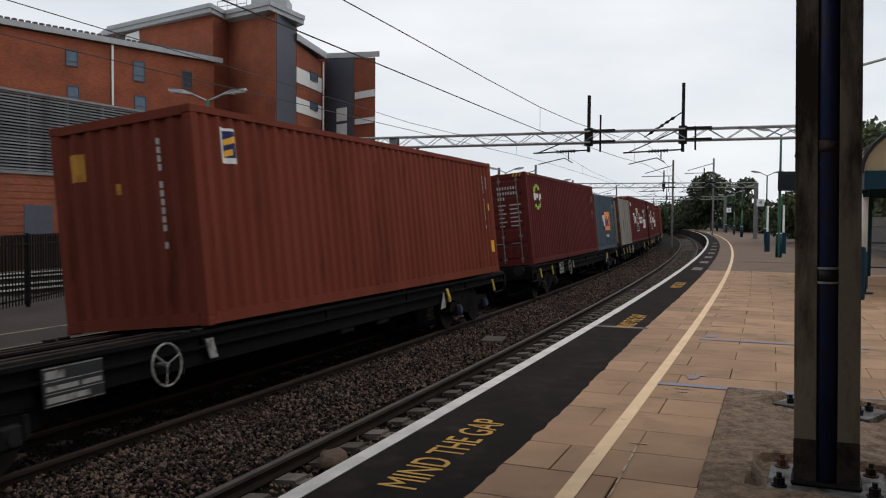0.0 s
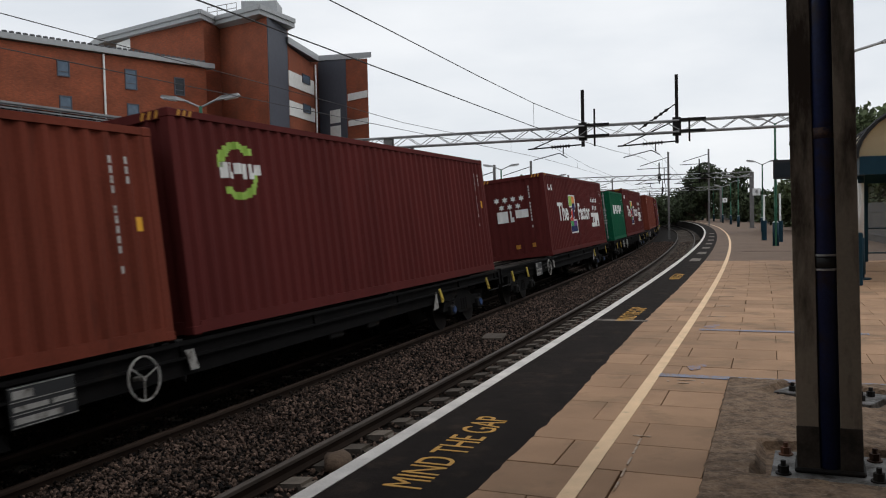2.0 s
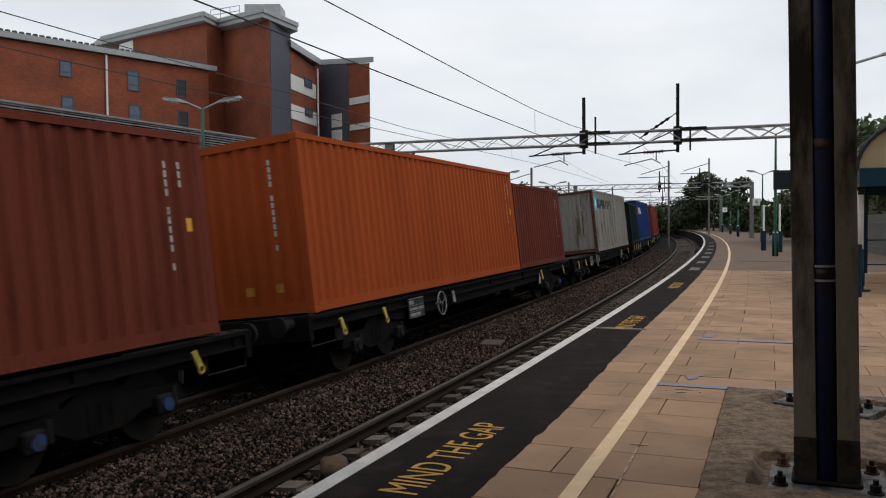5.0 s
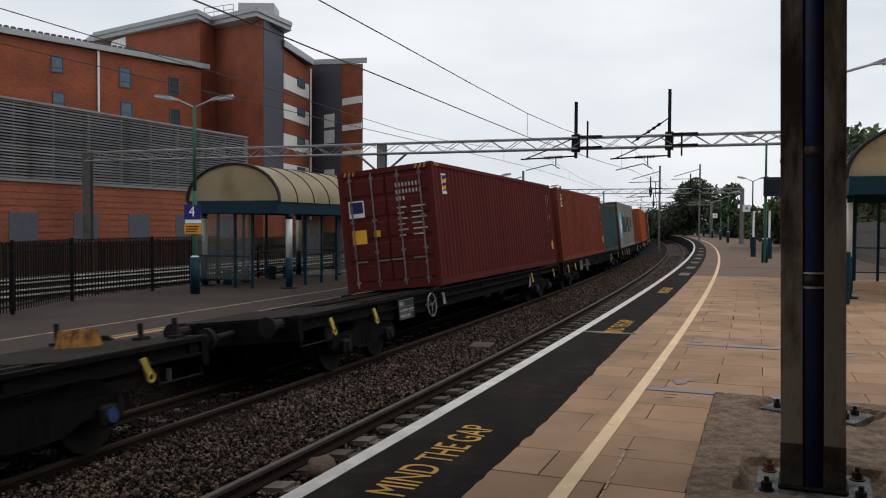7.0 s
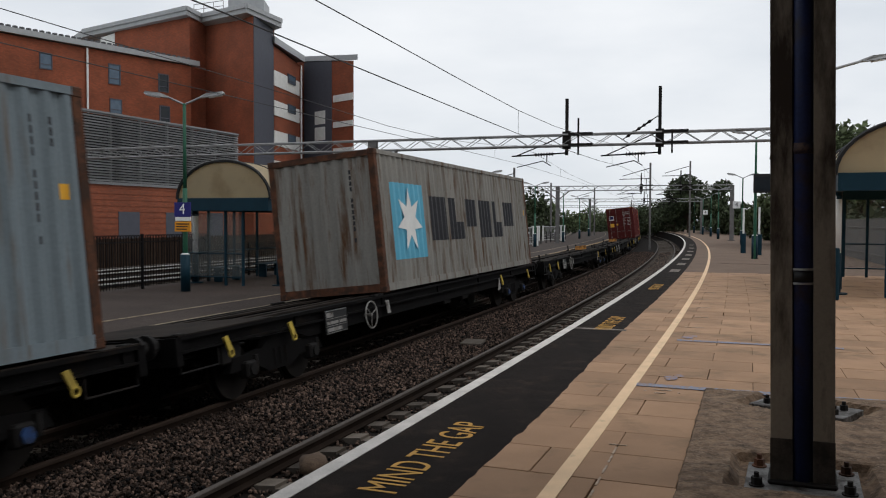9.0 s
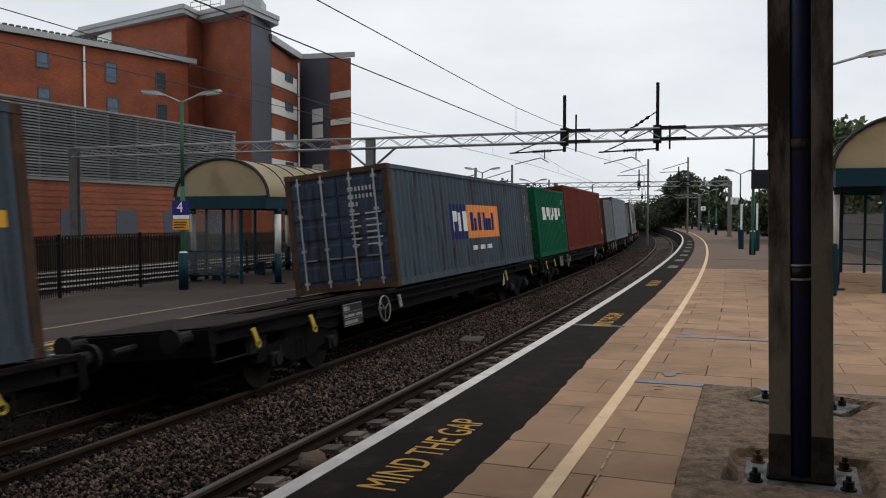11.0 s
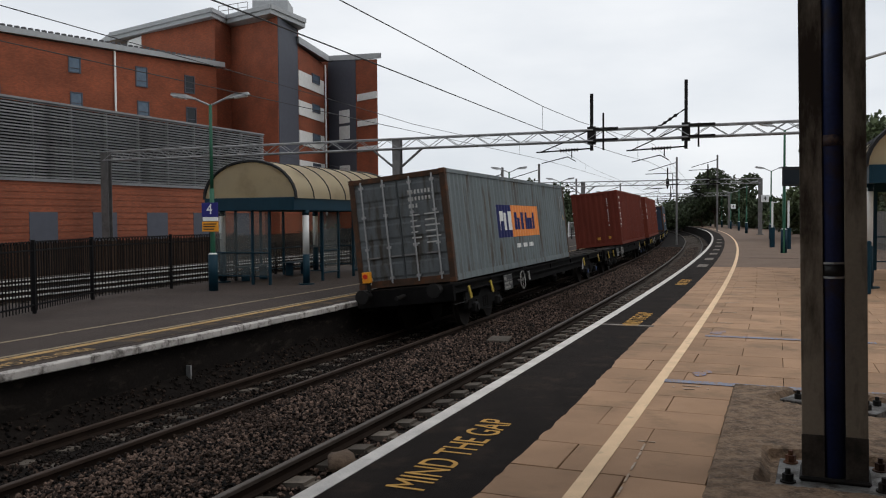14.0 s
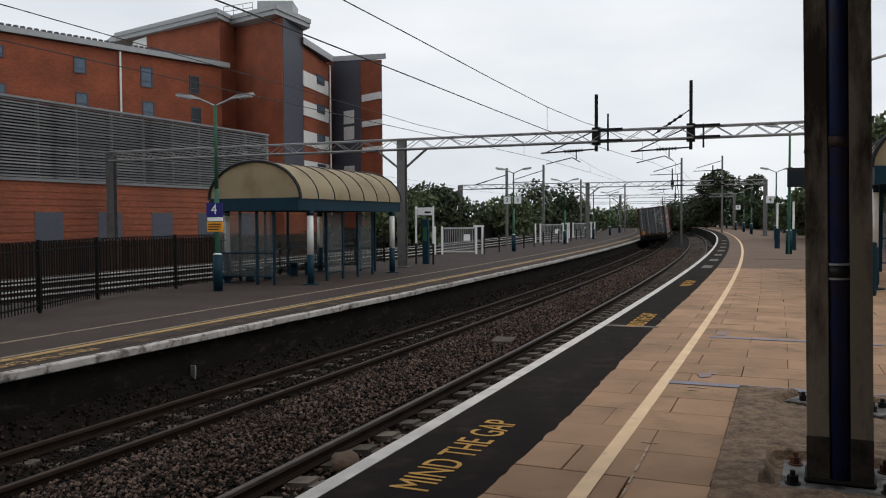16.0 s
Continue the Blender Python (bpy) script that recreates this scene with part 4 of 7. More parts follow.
    for sy in (-1, 1):
        part("headstock", box(bmesh.new(), -1.2, 1.2, sy * half - 0.06, sy * half + 0.06, 0.72, 1.08), WAGON_BLACK, wg)
        for x in (-0.88, 0.88):
            b = bmesh.new()
            rod(b, (x, sy * half, 1.0), (x, sy * (half + 0.42), 1.0), 0.09, 10)
            rod(b, (x, sy * (half + 0.40), 1.0), (x, sy * (half + 0.46), 1.0), 0.16, 14)
            part("buffer", b, STEEL_DARK, wg, "round steel buffer")
        part("coupling", rod(bmesh.new(), (0, sy * half, 0.92), (0, sy * (half + 0.5), 0.9), 0.05, 8), STEEL_DARK, wg)
    # brake wheel, data panel, levers on both sides
    for x in (-1, 1):
        b = bmesh.new()
        ring(b, (x * 1.26, -4.0 * x, 0.78), (1, 0, 0), 0.25, 0.014, 28, 6)
        for k in range(3):
            a = k * 2 * math.pi / 3 + 0.4
            rod(b, (x * 1.26, -4.0 * x, 0.78), (x * 1.26, -4.0 * x + 0.25 * math.cos(a), 0.78 + 0.25 * math.sin(a)), 0.009, 6)
        rod(b, (x * 1.1, -4.0 * x, 0.78), (x * 1.27, -4.0 * x, 0.78), 0.03, 8)
        part("brake_wheel", b, MARKS["grimy"], wg, "white-painted handbrake wheel")
        b = bmesh.new()
        x0, x1 = sorted((x * 1.2, x * 1.225))
        box(b, x0, x1, -5.35 * x - 0.4, -5.35 * x + 0.4, 0.62, 1.02, 0.006)
        pn = part("data_panel", b, BLACK, wg, "black data panel with white bars")
        b = bmesh.new()
        xo = x * 1.229
        x0, x1 = sorted((x * 1.225, xo))
        for y0, y1, z0, z1 in ((-0.36, -0.12, 0.9, 0.98), (-0.36, 0.05, 0.78, 0.83), (0.1, 0.36, 0.78, 0.83), (-0.36, 0.2, 0.66, 0.72), (-0.39, 0.39, 0.87, 0.878), (-0.39, 0.39, 0.75, 0.757),
                               (-0.39, 0.39, 1.005, 1.013), (-0.39, 0.39, 0.63, 0.638)):
            box(b, x0, x1, -5.35 * x + y0, -5.35 * x + y1, z0, z1)
        part("white_bars", b, MARKS["grimy"], pn)
        b = bmesh.new()
        x0, x1 = sorted((x * 1.2, x * 1.215))
        prism(b, [(x0, -3.2 * x, 0.98), (x0, -3.05 * x, 0.98), (x0, -2.98 * x, 0.72), (x0, -3.13 * x, 0.72)], (x1 - x0, 0, 0))
        part("white_plate", b, MARKS["grimy"], wg)
        for y in (-8.6, -6.9, 5.2, 8.4):
            b = bmesh.new()
            prism(b, [(x * 1.2, y - 0.045, 0.96), (x * 1.2, y + 0.045, 0.98), (x * 1.2, y + 0.14, 0.79), (x * 1.2, y + 0.05, 0.76)], (x * 0.03, 0, 0))
            ring(b, (x * 1.215, y + 0.115, 0.735), (1, 0, 0), 0.052, 0.018, 14, 6)
            part("lever", b, BRASSY, wg, "yellow-painted release lever")
        b = bmesh.new()
        prism(b, [(x * 1.2, 5.02, 0.92), (x * 1.2, 5.07, 0.58), (x * 1.2, 4.78, 0.55)], (x * 0.012, 0, 0))
        part("warning_triangle", b, MARKS["grimy"], wg, "worn white triangular plate")
        for y0, y1, z in ((-9.5, -8.7, 0.62), (8.7, 9.5, 0.62)):
            b = bmesh.new()
            rod(b, (x * 1.15, y0, z), (x * 1.15, y1, z), 0.014, 6)
            rod(b, (x * 1.15, y0, z), (x * 1.15, y0, 0.9), 0.014, 6)
            rod(b, (x * 1.15, y1, z), (x * 1.15, y1, 0.9), 0.014, 6)
            part("shunter_handrail", b, STEEL_DARK, wg)
        part("brake_pipe", rod(bmesh.new(), (x * 0.55, -9.3, 0.72), (x * 0.55, 9.3, 0.72), 0.03, 6), STEEL_DARK, wg)
        for y in (-8.5, 0.6, 2.0, 6.0):
            b = bmesh.new()
            box(b, min(x * 0.7, x * 1.05), max(x * 0.7, x * 1.05), y, y + 0.5, 0.55, 0.85, 0.03)
            part("brake_gear", b, STEEL_DARK, wg)
    return wg


# rear end of each wagon's deck at the start, and what stands on it: (place from the deck's rear, box)
HC, LOW = 2.896, 2.591
L40, L20 = 12.192, 6.058
LOADS = [
    (88.0, [(0.0, L40, HC, "rust", "plain", "rust red corrugated container", "plain"), (12.3, L20, LOW, "maroon", "plain", "dark maroon short container", None)]),
    (66.4, [(0.0, L40, HC, "maroon", "plain", "maroon container with white stars and coloured panel", "stars"), (12.3, L20, LOW, "maroon", "plain", "dark maroon short container", None)]),
    (46.0, [(0.0, L20, LOW, "pale", "doors", "pale grey short corrugated container", None), (6.2, L40, HC, "maroon", "plain", "maroon container with white stars and coloured panel", "stars")]),
    (25.75, [(0.0, L40, HC, "maroon", "doors", "dark maroon container with rear doors and white codes", "globe"), (12.3, L20, LOW, "slate", "plain", "blue-grey short container with orange panel", "panel20")]),
    (3.5, [(6.3, L40, HC, "brown", "plain", "red-brown corrugated container with a blue label", "label")]),
    (-16.6, [(0.0, L20, LOW, "green", "doors", "green short container with white block shapes on it", "green"), (6.6, L40, HC, "maroon", "plain", "maroon container with white stars and coloured panel", "stars")]),
    (-38.1, [(6.3, L40, HC, "maroon", "plain", "maroon container with white stars and coloured panel", "stars")]),
    (-57.6, [(0.0, L20, LOW, "brown", "doors", "brown short container with rear doors", "tall"), (6.4, L40, HC, "maroon", "plain", "maroon container with a green ring emblem", "globe")]),
    (-78.9, [(6.3, L40, HC, "brown", "plain", "red-brown container with white upright shapes", "tall")]),
    (-98.0, [(0.0, L20, LOW, "dark_green", "doors", "dark green short container with locking bars", None), (6.2, L40, HC, "blue", "plain", "blue corrugated container with red and white shapes", "corner")]),
    (-119.1, [(6.3, L40, HC, "pale", "plain", "weathered pale grey container with rusty corner posts", "seven_small")]),
    (-139.3, [(0.0, L40, HC, "orange", "plain", "orange corrugated container on a flat wagon", None), (12.3, L20, LOW, "rust", "plain", "rust red short corrugated container", None)]),
    (-160.2, [(0.0, L40, HC, "pale", "doors", "pale grey container with a sky blue square", "seven"), (12.3, L20, LOW, "brown", "plain", "red-brown short corrugated container", None)]),
    (-180.0, [(0.0, L40, HC, "brown", "plain", "red-brown container with a blue label", "label"), (12.3, L20, LOW, "grey_green", "plain", "dull grey-green short corrugated container", None)]),
    (-200.0, [(6.3, L40, HC, "maroon", "doors", "maroon container with rear doors and yellow label", "label")]),
    (-221.6, []),
    (-242.6, []),
    (-263.4, [(6.3, L40, HC, "pale", "plain", "pale grey rust-streaked container with a sky blue square", "seven")]),
    (-283.3, [(0.0, L20, LOW, "silver", "plain", "silver grey short corrugated container", None), (6.2, L40, HC, "ice", "plain", "pale blue-grey container with rusty post", None)]),
    (-303.6, [(0.0, L20, LOW, "green", "doors", "green short container with white block shapes on it", "green"), (6.3, L40, HC, "rust", "plain", "rust red corrugated container", "plain")]),
    (-323.4, [(6.3, L40, LOW, "slate", "doors", "blue-grey container with navy and orange panel", "panel")]),
    (-344.9, [(6.3, L40, LOW, "slate", "plain", "blue-grey container with navy and orange panel", "panel")]),
    (-364.6, [(0.0, L40, HC, "brown", "doors", "brown container with rear doors and white upright shapes", "text")]),
    (-386.5, [(6.3, L40, HC, "rust", "plain", "bright red-brown container with white upright shapes", "tall")]),
    (-406.5, [(0.0, L40, LOW, "silver", "doors", "weathered grey container with navy and orange panel", "panel")]),
]
TRAIN = []
first_wagon = None
for start, boxes in LOADS:
    text = "black container flat wagon with white handbrake wheel" + ("" if boxes else ", empty")
    if first_wagon is None:
        wg = first_wagon = wagon(text)
    else:
        wg = tagged(copy_thing(first_wagon, Matrix()), text)
    mid = start + 9.4
    TRAIN.append((wg, mid, None))
    for y, length, high, colour, rear, text, logo in boxes:
        c = container("shipping_container", length, high, colour, rear, text, "panel" if logo == "panel20" else logo, rusty=colour in ("pale", "ice", "slate", "silver"))
        TRAIN.append((c, mid, y - 9.4))


def train_pose(s):
    return stand(s - 0.10, FAR_TRACK[0], FAR_TRACK[1], 0, 6.2)


def motions():
    times = [i * 0.5 for i in range(33)]
    for ob, mid, y in TRAIN:
        rows = []
        for t in times:
            m = train_pose(mid + SPEED * t)
            rows.append((t, m if y is None else m @ Matrix.Translation((0, y, 1.13))))
        walk(ob, rows)

# ---- buildings beyond the lines ----
def uv_walls(ob, scale=1.0):
    """Metres along the wall and up it as the texture's space."""
    me = ob.data
    layer = me.uv_layers.new(name="UVMap")
    for poly in me.polygons:
        n = poly.normal
        t = Vector((-n.y, n.x, 0)).normalized() if abs(n.z) < 0.9 else Vector((1, 0, 0))
        u = Vector((0, 0, 1)) if abs(n.z) < 0.9 else Vector((0, 1, 0))
        for i in poly.loop_indices:
            co = me.vertices[me.loops[i].vertex_index].co
            layer.data[i].uv = (co.dot(t) * scale, co.dot(u) * scale)


def bearing(px, py=150):
    """Sideways slope of a line of sight, and its rise."""
    x, y = px - 784, py - 441
    ahead = 1449.1 - 0.0358 * (y + 0.0061 * x)
    return (x - 0.0061 * y) / ahead, (-51.9 - (y + 0.0061 * x)) / ahead


def sight(px, depth, py=150):
    """Plan place at a bearing and depth ahead."""
    return Vector((bearing(px, py)[0] * depth, depth, 0))


def high(py, depth, px=400):
    return 1.55 + bearing(px, py)[1] * depth


def wall_block(name, plan, z0, tops, mat, parent):
    """A solid on a plan outline whose top may slope: one top height per corner."""
    b = bmesh.new()
    lo = [b.verts.new((p.x, p.y, z0)) for p in plan]
    hi = [b.verts.new((p.x, p.y, z)) for p, z in zip(plan, tops)]
    n = len(plan)
    for i in range(n):
        b.faces.new((lo[i], lo[(i + 1) % n], hi[(i + 1) % n], hi[i]))
    b.faces.new(lo[::-1])
    b.faces.new(hi)
    bmesh.ops.recalc_face_normals(b, faces=b.faces[:])
    ob = part(name, b, mat, parent)
    uv_walls(ob)
    return ob


def roof_slab(name, plan, tops, thick, over, mat, parent, label=""):
    c = sum(plan, Vector((0, 0, 0))) / len(plan)
    b = bmesh.new()
    pts = [p + (p - c).normalized() * over for p in plan]
    lo = [b.verts.new((p.x, p.y, z - 0.02)) for p, z in zip(pts, tops)]
    hi = [b.verts.new((p.x, p.y, z + thick)) for p, z in zip(pts, tops)]
    n = len(pts)
    for i in range(n):
        b.faces.new((lo[i], lo[(i + 1) % n], hi[(i + 1) % n], hi[i]))
    b.faces.new(lo[::-1])
    b.faces.new(hi)
    bmesh.ops.recalc_face_normals(b, faces=b.faces[:])
    return part(name, b, mat, parent, label)


def on_wall(p, q, px, out=0.0):
    """The point of the wall from p to q seen at a bearing."""
    k = bearing(px)[0]
    d = q - p
    t = (k * p.y - p.x) / (d.x - k * d.y)
    n = Vector((d.y, -d.x, 0)).normalized()
    if n.dot(-p) < 0:
        n = -n
    return p + d * t, d.normalized(), n


def opening(parent, p, q, px0, px1, py0, py1, name, frame_mat, pane_mat, label="", rail=True, lift=0.0):
    """A framed window set on a far wall between two bearings and two heights."""
    a, d, n = on_wall(p, q, px0)
    b2, _, _ = on_wall(p, q, px1)
    depth = a.y
    z1, z0 = high(py0, depth, px0), high(py1, depth, px0)
    width = (b2 - a).length
    dirx = (b2 - a).normalized()
    m = Matrix.Translation((a.x, a.y, z0)) @ Matrix((dirx, n, Vector((0, 0, 1)))).transposed().to_4x4() @ Matrix.Translation((0, lift, 0))
    h = z1 - z0
    b = bmesh.new()
    f = 0.09
    box(b, 0, width, -0.05, 0.07, 0, f, 0, m)
    box(b, 0, width, -0.05, 0.07, h - f, h, 0, m)
    box(b, 0, f, -0.05, 0.07, f, h - f, 0, m)
    box(b, width - f, width, -0.05, 0.07, f, h - f, 0, m)
    if rail:
        box(b, f, width - f, -0.05, 0.06, h * 0.3 - 0.03, h * 0.3 + 0.03, 0, m)
    win = part(name, b, frame_mat, parent, label)
    part("pane", box(bmesh.new(), f, width - f, -0.05, 0.02, f, h - f, 0, m), pane_mat, win)
    return win


block_house = empty("apartment_block", Matrix(), "red brick apartment block with grey cladding and sloping roofs", "building")
# long wing
A0, A1 = sight(-330, 52.0), sight(392, 75.0)
back_dir = Vector((-0.8, 0.6, 0)) * 14
za0, za1 = high(121, 75.0, 385), high(121, 75.0, 385)
zA = (za0 + za1) / 2
wing = [A0, A1, A1 + back_dir, A0 + back_dir]
wall_block("wall", wing, -1.6, [zA] * 4, BRICK, block_house)
roof_slab("roof", wing, [zA + 0.1] * 4, 0.42, 0.8, SOFFIT, block_house, "grey metal fascia")
wing_in = [p * 0.9 + (A0 + A1 + back_dir) * 0.05 for p in wing]
b = bmesh.new()
for i in range(60):
    p = A0 + (A1 - A0) * (i + 0.5) / 60
    box(b, p.x - 0.14, p.x + 0.14, p.y - 0.14, p.y + 0.14, zA + 0.6, zA + 0.72)
part("roof_edge", b, ROOF_TILE, block_house)
for x0, x1, y0, y1, pm in ((131, 153, 100, 129, PANE), (133, 155, 163, 191, PANE), (249, 270, 118, 154, PANE), (251, 272, 179, 206, PANE), (335, 353, 134, 166, PANE_DARK), (337, 355, 190, 221, PANE_DARK),
                           (-12, 8, 78, 100, PANE), (-14, 10, 146, 170, PANE), (-130, -105, 66, 92, PANE), (-130, -105, 130, 160, PANE)):
    opening(block_house, A0, A1, x0, x1, y0, y1, "window", CLADDING, pm)
a, d, n = on_wall(A0, A1, 212)
part("downpipe", rod(bmesh.new(), (a.x + n.x * .15, a.y + n.y * .15, 2), (a.x + n.x * .15, a.y + n.y * .15, zA), 0.09, 8), WHITE, block_house)
# tower
T1, T2, T3 = sight(390, 77.0), sight(418, 79.5), sight(500, 72.5)
T4 = sight(582, 84.0)
T0 = sight(236, 84.0)
tb = Vector((-10, 14, 0))
zt = high(28, 73.0)
tower = [T2, T3, T4, T4 + tb, T2 + tb]
T0 = sight(262, 82.0)
MT = T3 + (T4 - T3) * 0.42
body = [T0, T1, T2, T3, MT, MT + tb, T0 + tb]
wall_block("wall", body, -1.6, [high(60, 82.0), high(30, 77), high(43, 79.5), high(26, 72.5), high(47, 77), high(47, 77), high(60, 82.0)], BRICK, block_house)
eave = [sight(206, 84.0), sight(385, 76.2), sight(411, 78.6), sight(489, 71.6), sight(550, 76.4)]
falls = [high(72, 84.0), high(30, 76.2), high(43, 78.6), high(25, 71.6), high(51, 76.4)]
roof_slab("roof", eave + [eave[4] + tb, eave[0] + tb], falls + [falls[4], falls[0]], 0.75, 0.0, SOFFIT, block_house, "grey sloping roof edge")
for f, g in ((0, 1), (1, 2), (2, 3), (3, 4)):
    b = bmesh.new()
    p, q = eave[f], eave[g]
    out = Vector((q.y - p.y, p.x - q.x, 0)).normalized() * 0.12
    for z0, z1, k in ((0.38, 0.77, 1.0), ):
        prism(b, [p + Vector((0, 0, falls[f] + z0)), p + Vector((0, 0, falls[f] + z1)), q + Vector((0, 0, falls[g] + z1)), q + Vector((0, 0, falls[g] + z0))], out * k)
    part("gutter", b, SOFFIT, block_house)
b = bmesh.new()
p, q = sight(238, 82.6), sight(261, 82.1)
prism(b, [Vector((p.x, p.y, high(95, 82))), Vector((q.x, q.y, high(95, 82))), Vector((q.x, q.y, high(64, 82))), Vector((p.x, p.y, high(70, 82)))], (-0.2, 0.3, 0))
part("white_panel", b, WHITE, block_house)
for k in range(4):
    p = sight(398 + 17 * k, 82.0)
    part("roof_rail_post", rod(bmesh.new(), (p.x, p.y, high(30, 82)), (p.x, p.y, high(13 - 2.5 * k, 82)), 0.035, 6), GALV, block_house)
for dz in (0, 9):
    p, q = sight(398, 82.0), sight(449, 82.0)
    part("roof_rail", rod(bmesh.new(), (p.x, p.y, high(13 + dz, 82)), (q.x, q.y, high(5 + dz, 82)), 0.035, 6), GALV, block_house)
M3 = T3 + (T4 - T3) * 0.40
wall_block("wall", [M3, T4, T4 + tb, M3 + tb], -1.6, [high(82, 77), high(118, 84), high(118, 95), high(82, 90)], BRICK, block_house)
roof_slab("roof", [M3, T4, T4 + tb, M3 + tb], [high(80, 77), high(112, 84), high(112, 95), high(80, 90)], 0.6, 0.6, SOFFIT, block_house)
part("roof_box", box(bmesh.new(), T3.x - 2.7, T3.x + 0.5, T3.y + 2.6, T3.y + 5.4, high(25, 75), high(2, 75)), SOFFIT, block_house, "grey plant room on the roof")
# grey cladding strip at the corner
def strip(px0, px1, p, q, py0, py1, mat, name="cladding_panel", out=0.06):
    a, d, n = on_wall(p, q, px0)
    c, _, _ = on_wall(p, q, px1)
    dirx = (c - a).normalized()
    m = Matrix.Translation((a.x, a.y, 0)) @ Matrix((dirx, n, Vector((0, 0, 1)))).transposed().to_4x4()
    return part(name, box(bmesh.new(), 0, (c - a).length, -0.02, out, high(py1, a.y, px0), high(py0, a.y, px0), 0, m), mat, block_house)
strip(501, 535, T3, T4, 32, 330, CLADDING)
for y0, y1 in ((125, 152), (178, 204), (231, 257), (284, 300)):
    strip(536, 580, T3, T4, y0, y1, WHITE, "white_panel", 0.08)
    opening(block_house, T3, T4, 559, 572, y0 + 6, y1 - 5, "window", CLADDING, PANE, lift=0.10)
a, d, n = on_wall(T3, T4, 581)
part("downpipe", rod(bmesh.new(), (a.x + n.x * .2, a.y + n.y * .2, 2), (a.x + n.x * .2, a.y + n.y * .2, high(118, 84)), 0.09, 8), WHITE, block_house)
# end block
E0, E1 = sight(588, 86.0), sight(676, 80.0)
wall_block("wall", [E0, E1, E1 + tb, E0 + tb], -1.6, [high(112, 86), high(108, 80), high(112, 92), high(112, 100)], BRICK, block_house)
roof_slab("roof", [E0, E1, E1 + tb, E0 + tb], [high(112, 86), high(108, 80), high(112, 92), high(112, 100)], 0.5, 0.7, SOFFIT, block_house)
strip(590, 638, E0, E1, 112, 330, CLADDING)
for y0, y1 in ((198, 221), (226, 249), (295, 318)):
    strip(609, 627, E0, E1, y0, y1, WHITE, "white_panel", 0.10)
for y0, y1 in ((169, 181), (216, 226), (262, 271)):
    strip(641, 675, E0, E1, y0, y1, WHITE, "white_panel", 0.09)
# lower link behind the gantry
L0, L1 = sight(395, 70.0), sight(540, 79.0)
wall_block("wall", [L0, L1, L1 + tb * 0.3, L0 + tb * 0.3], -1.6, [high(262, 70)] * 4, BRICK, block_house)

# louvred building on the brick base
louvred = empty("louvred_building", Matrix(), "long brick building with grey metal louvre screen", "building")
W0, W1 = sight(-420, 27.0), sight(473, 52.1)
wd = (W1 - W0).normalized()
wn_ = Vector((wd.y, -wd.x, 0))
wb = -wn_ * 9
zl0, zl1, zl2 = -1.6, 3.48, 6.91
wall_block("wall", [W0, W1, W1 + wb, W0 + wb], zl0, [zl1] * 4, BRICK_LOW, louvred)
wall_block("louvre_backing", [W0 + wn_ * -.25, W1 + wn_ * -.25, W1 + wb, W0 + wb], zl1, [zl2 - 0.05] * 4, LOUVRE_BACK, louvred)
wm = Matrix.Translation(W0) @ Matrix((wd, wn_, Vector((0, 0, 1)))).transposed().to_4x4()
wlen = (W1 - W0).length
rows_n = 25
blade = None
for i in range(rows_n):
    z = zl1 + 0.05 + i * (zl2 - zl1) / rows_n
    m = wm @ Matrix.Translation((0, 0, z))
    if blade is None:
        b = bmesh.new()
        prism(b, [(0, -0.07, 0.085), (0, 0.05, 0.0), (0, 0.06, 0.018), (0, -0.06, 0.105)], (wlen, 0, 0))
        blade = part("louvre_blade", b, LOUVRE, louvred)
        blade.matrix_basis = m
    else:
        again("louvre_blade", blade, m, louvred)
for i in range(14):
    x = wlen * i / 13
    part("louvre_post", box(bmesh.new(), x - 0.04, x + 0.04, -0.2, -0.06, zl1, zl2, 0, wm), LOUVRE, louvred)
part("top_trim", box(bmesh.new(), 0, wlen, -0.2, 0.08, zl2, zl2 + 0.1, 0, wm), LOUVRE, louvred)
part("base_trim", box(bmesh.new(), 0, wlen, -0.1, 0.10, zl1 - 0.12, zl1 + 0.02, 0, wm), LOUVRE, louvred)
for k in range(16):
    z = -1.3 + k * 0.3
    uv_walls(part("brick_band", box(bmesh.new(), 0, wlen, -0.02, 0.022, z, z + 0.225, 0, wm), BRICK_LOW, louvred))
for k in range(12):
    x = wlen - 1.6 - k * 3.55
    part("vent_panel", box(bmesh.new(), x - 1.5, x, -0.05, 0.04, -0.9, 2.0, 0, wm), CLADDING, louvred, "dark grey door panel")

# ---- overhead line ----
def lattice(bm, p, q, depth, wide, r=0.035, bay=0.62):
    """A four-chord lattice girder; p and q are its bottom's ends."""
    p, q = Vector(p), Vector(q)
    d = (q - p)
    n = max(2, int(d.length / bay))
    side = Vector((-d.y, d.x, 0)).normalized() * (wide / 2)
    upz = Vector((0, 0, depth))
    for sg in (-1, 1):
        rod(bm, p + side * sg, q + side * sg, r, 5)
        rod(bm, p + side * sg + upz, q + side * sg + upz, r, 5)
        for i in range(n):
            a, b2 = p + d * (i / n) + side * sg, p + d * ((i + 1) / n) + side * sg
            rod(bm, a + (upz if i % 2 else Vector()), b2 + (Vector() if i % 2 else upz), r * 0.5, 4, cap=False)
    for i in range(0, n + 1, 2):
        a = p + d * (i / n)
        rod(bm, a - side, a + side, r * 0.5, 4, cap=False)
        rod(bm, a - side + upz, a + side + upz, r * 0.5, 4, cap=False)
    return bm


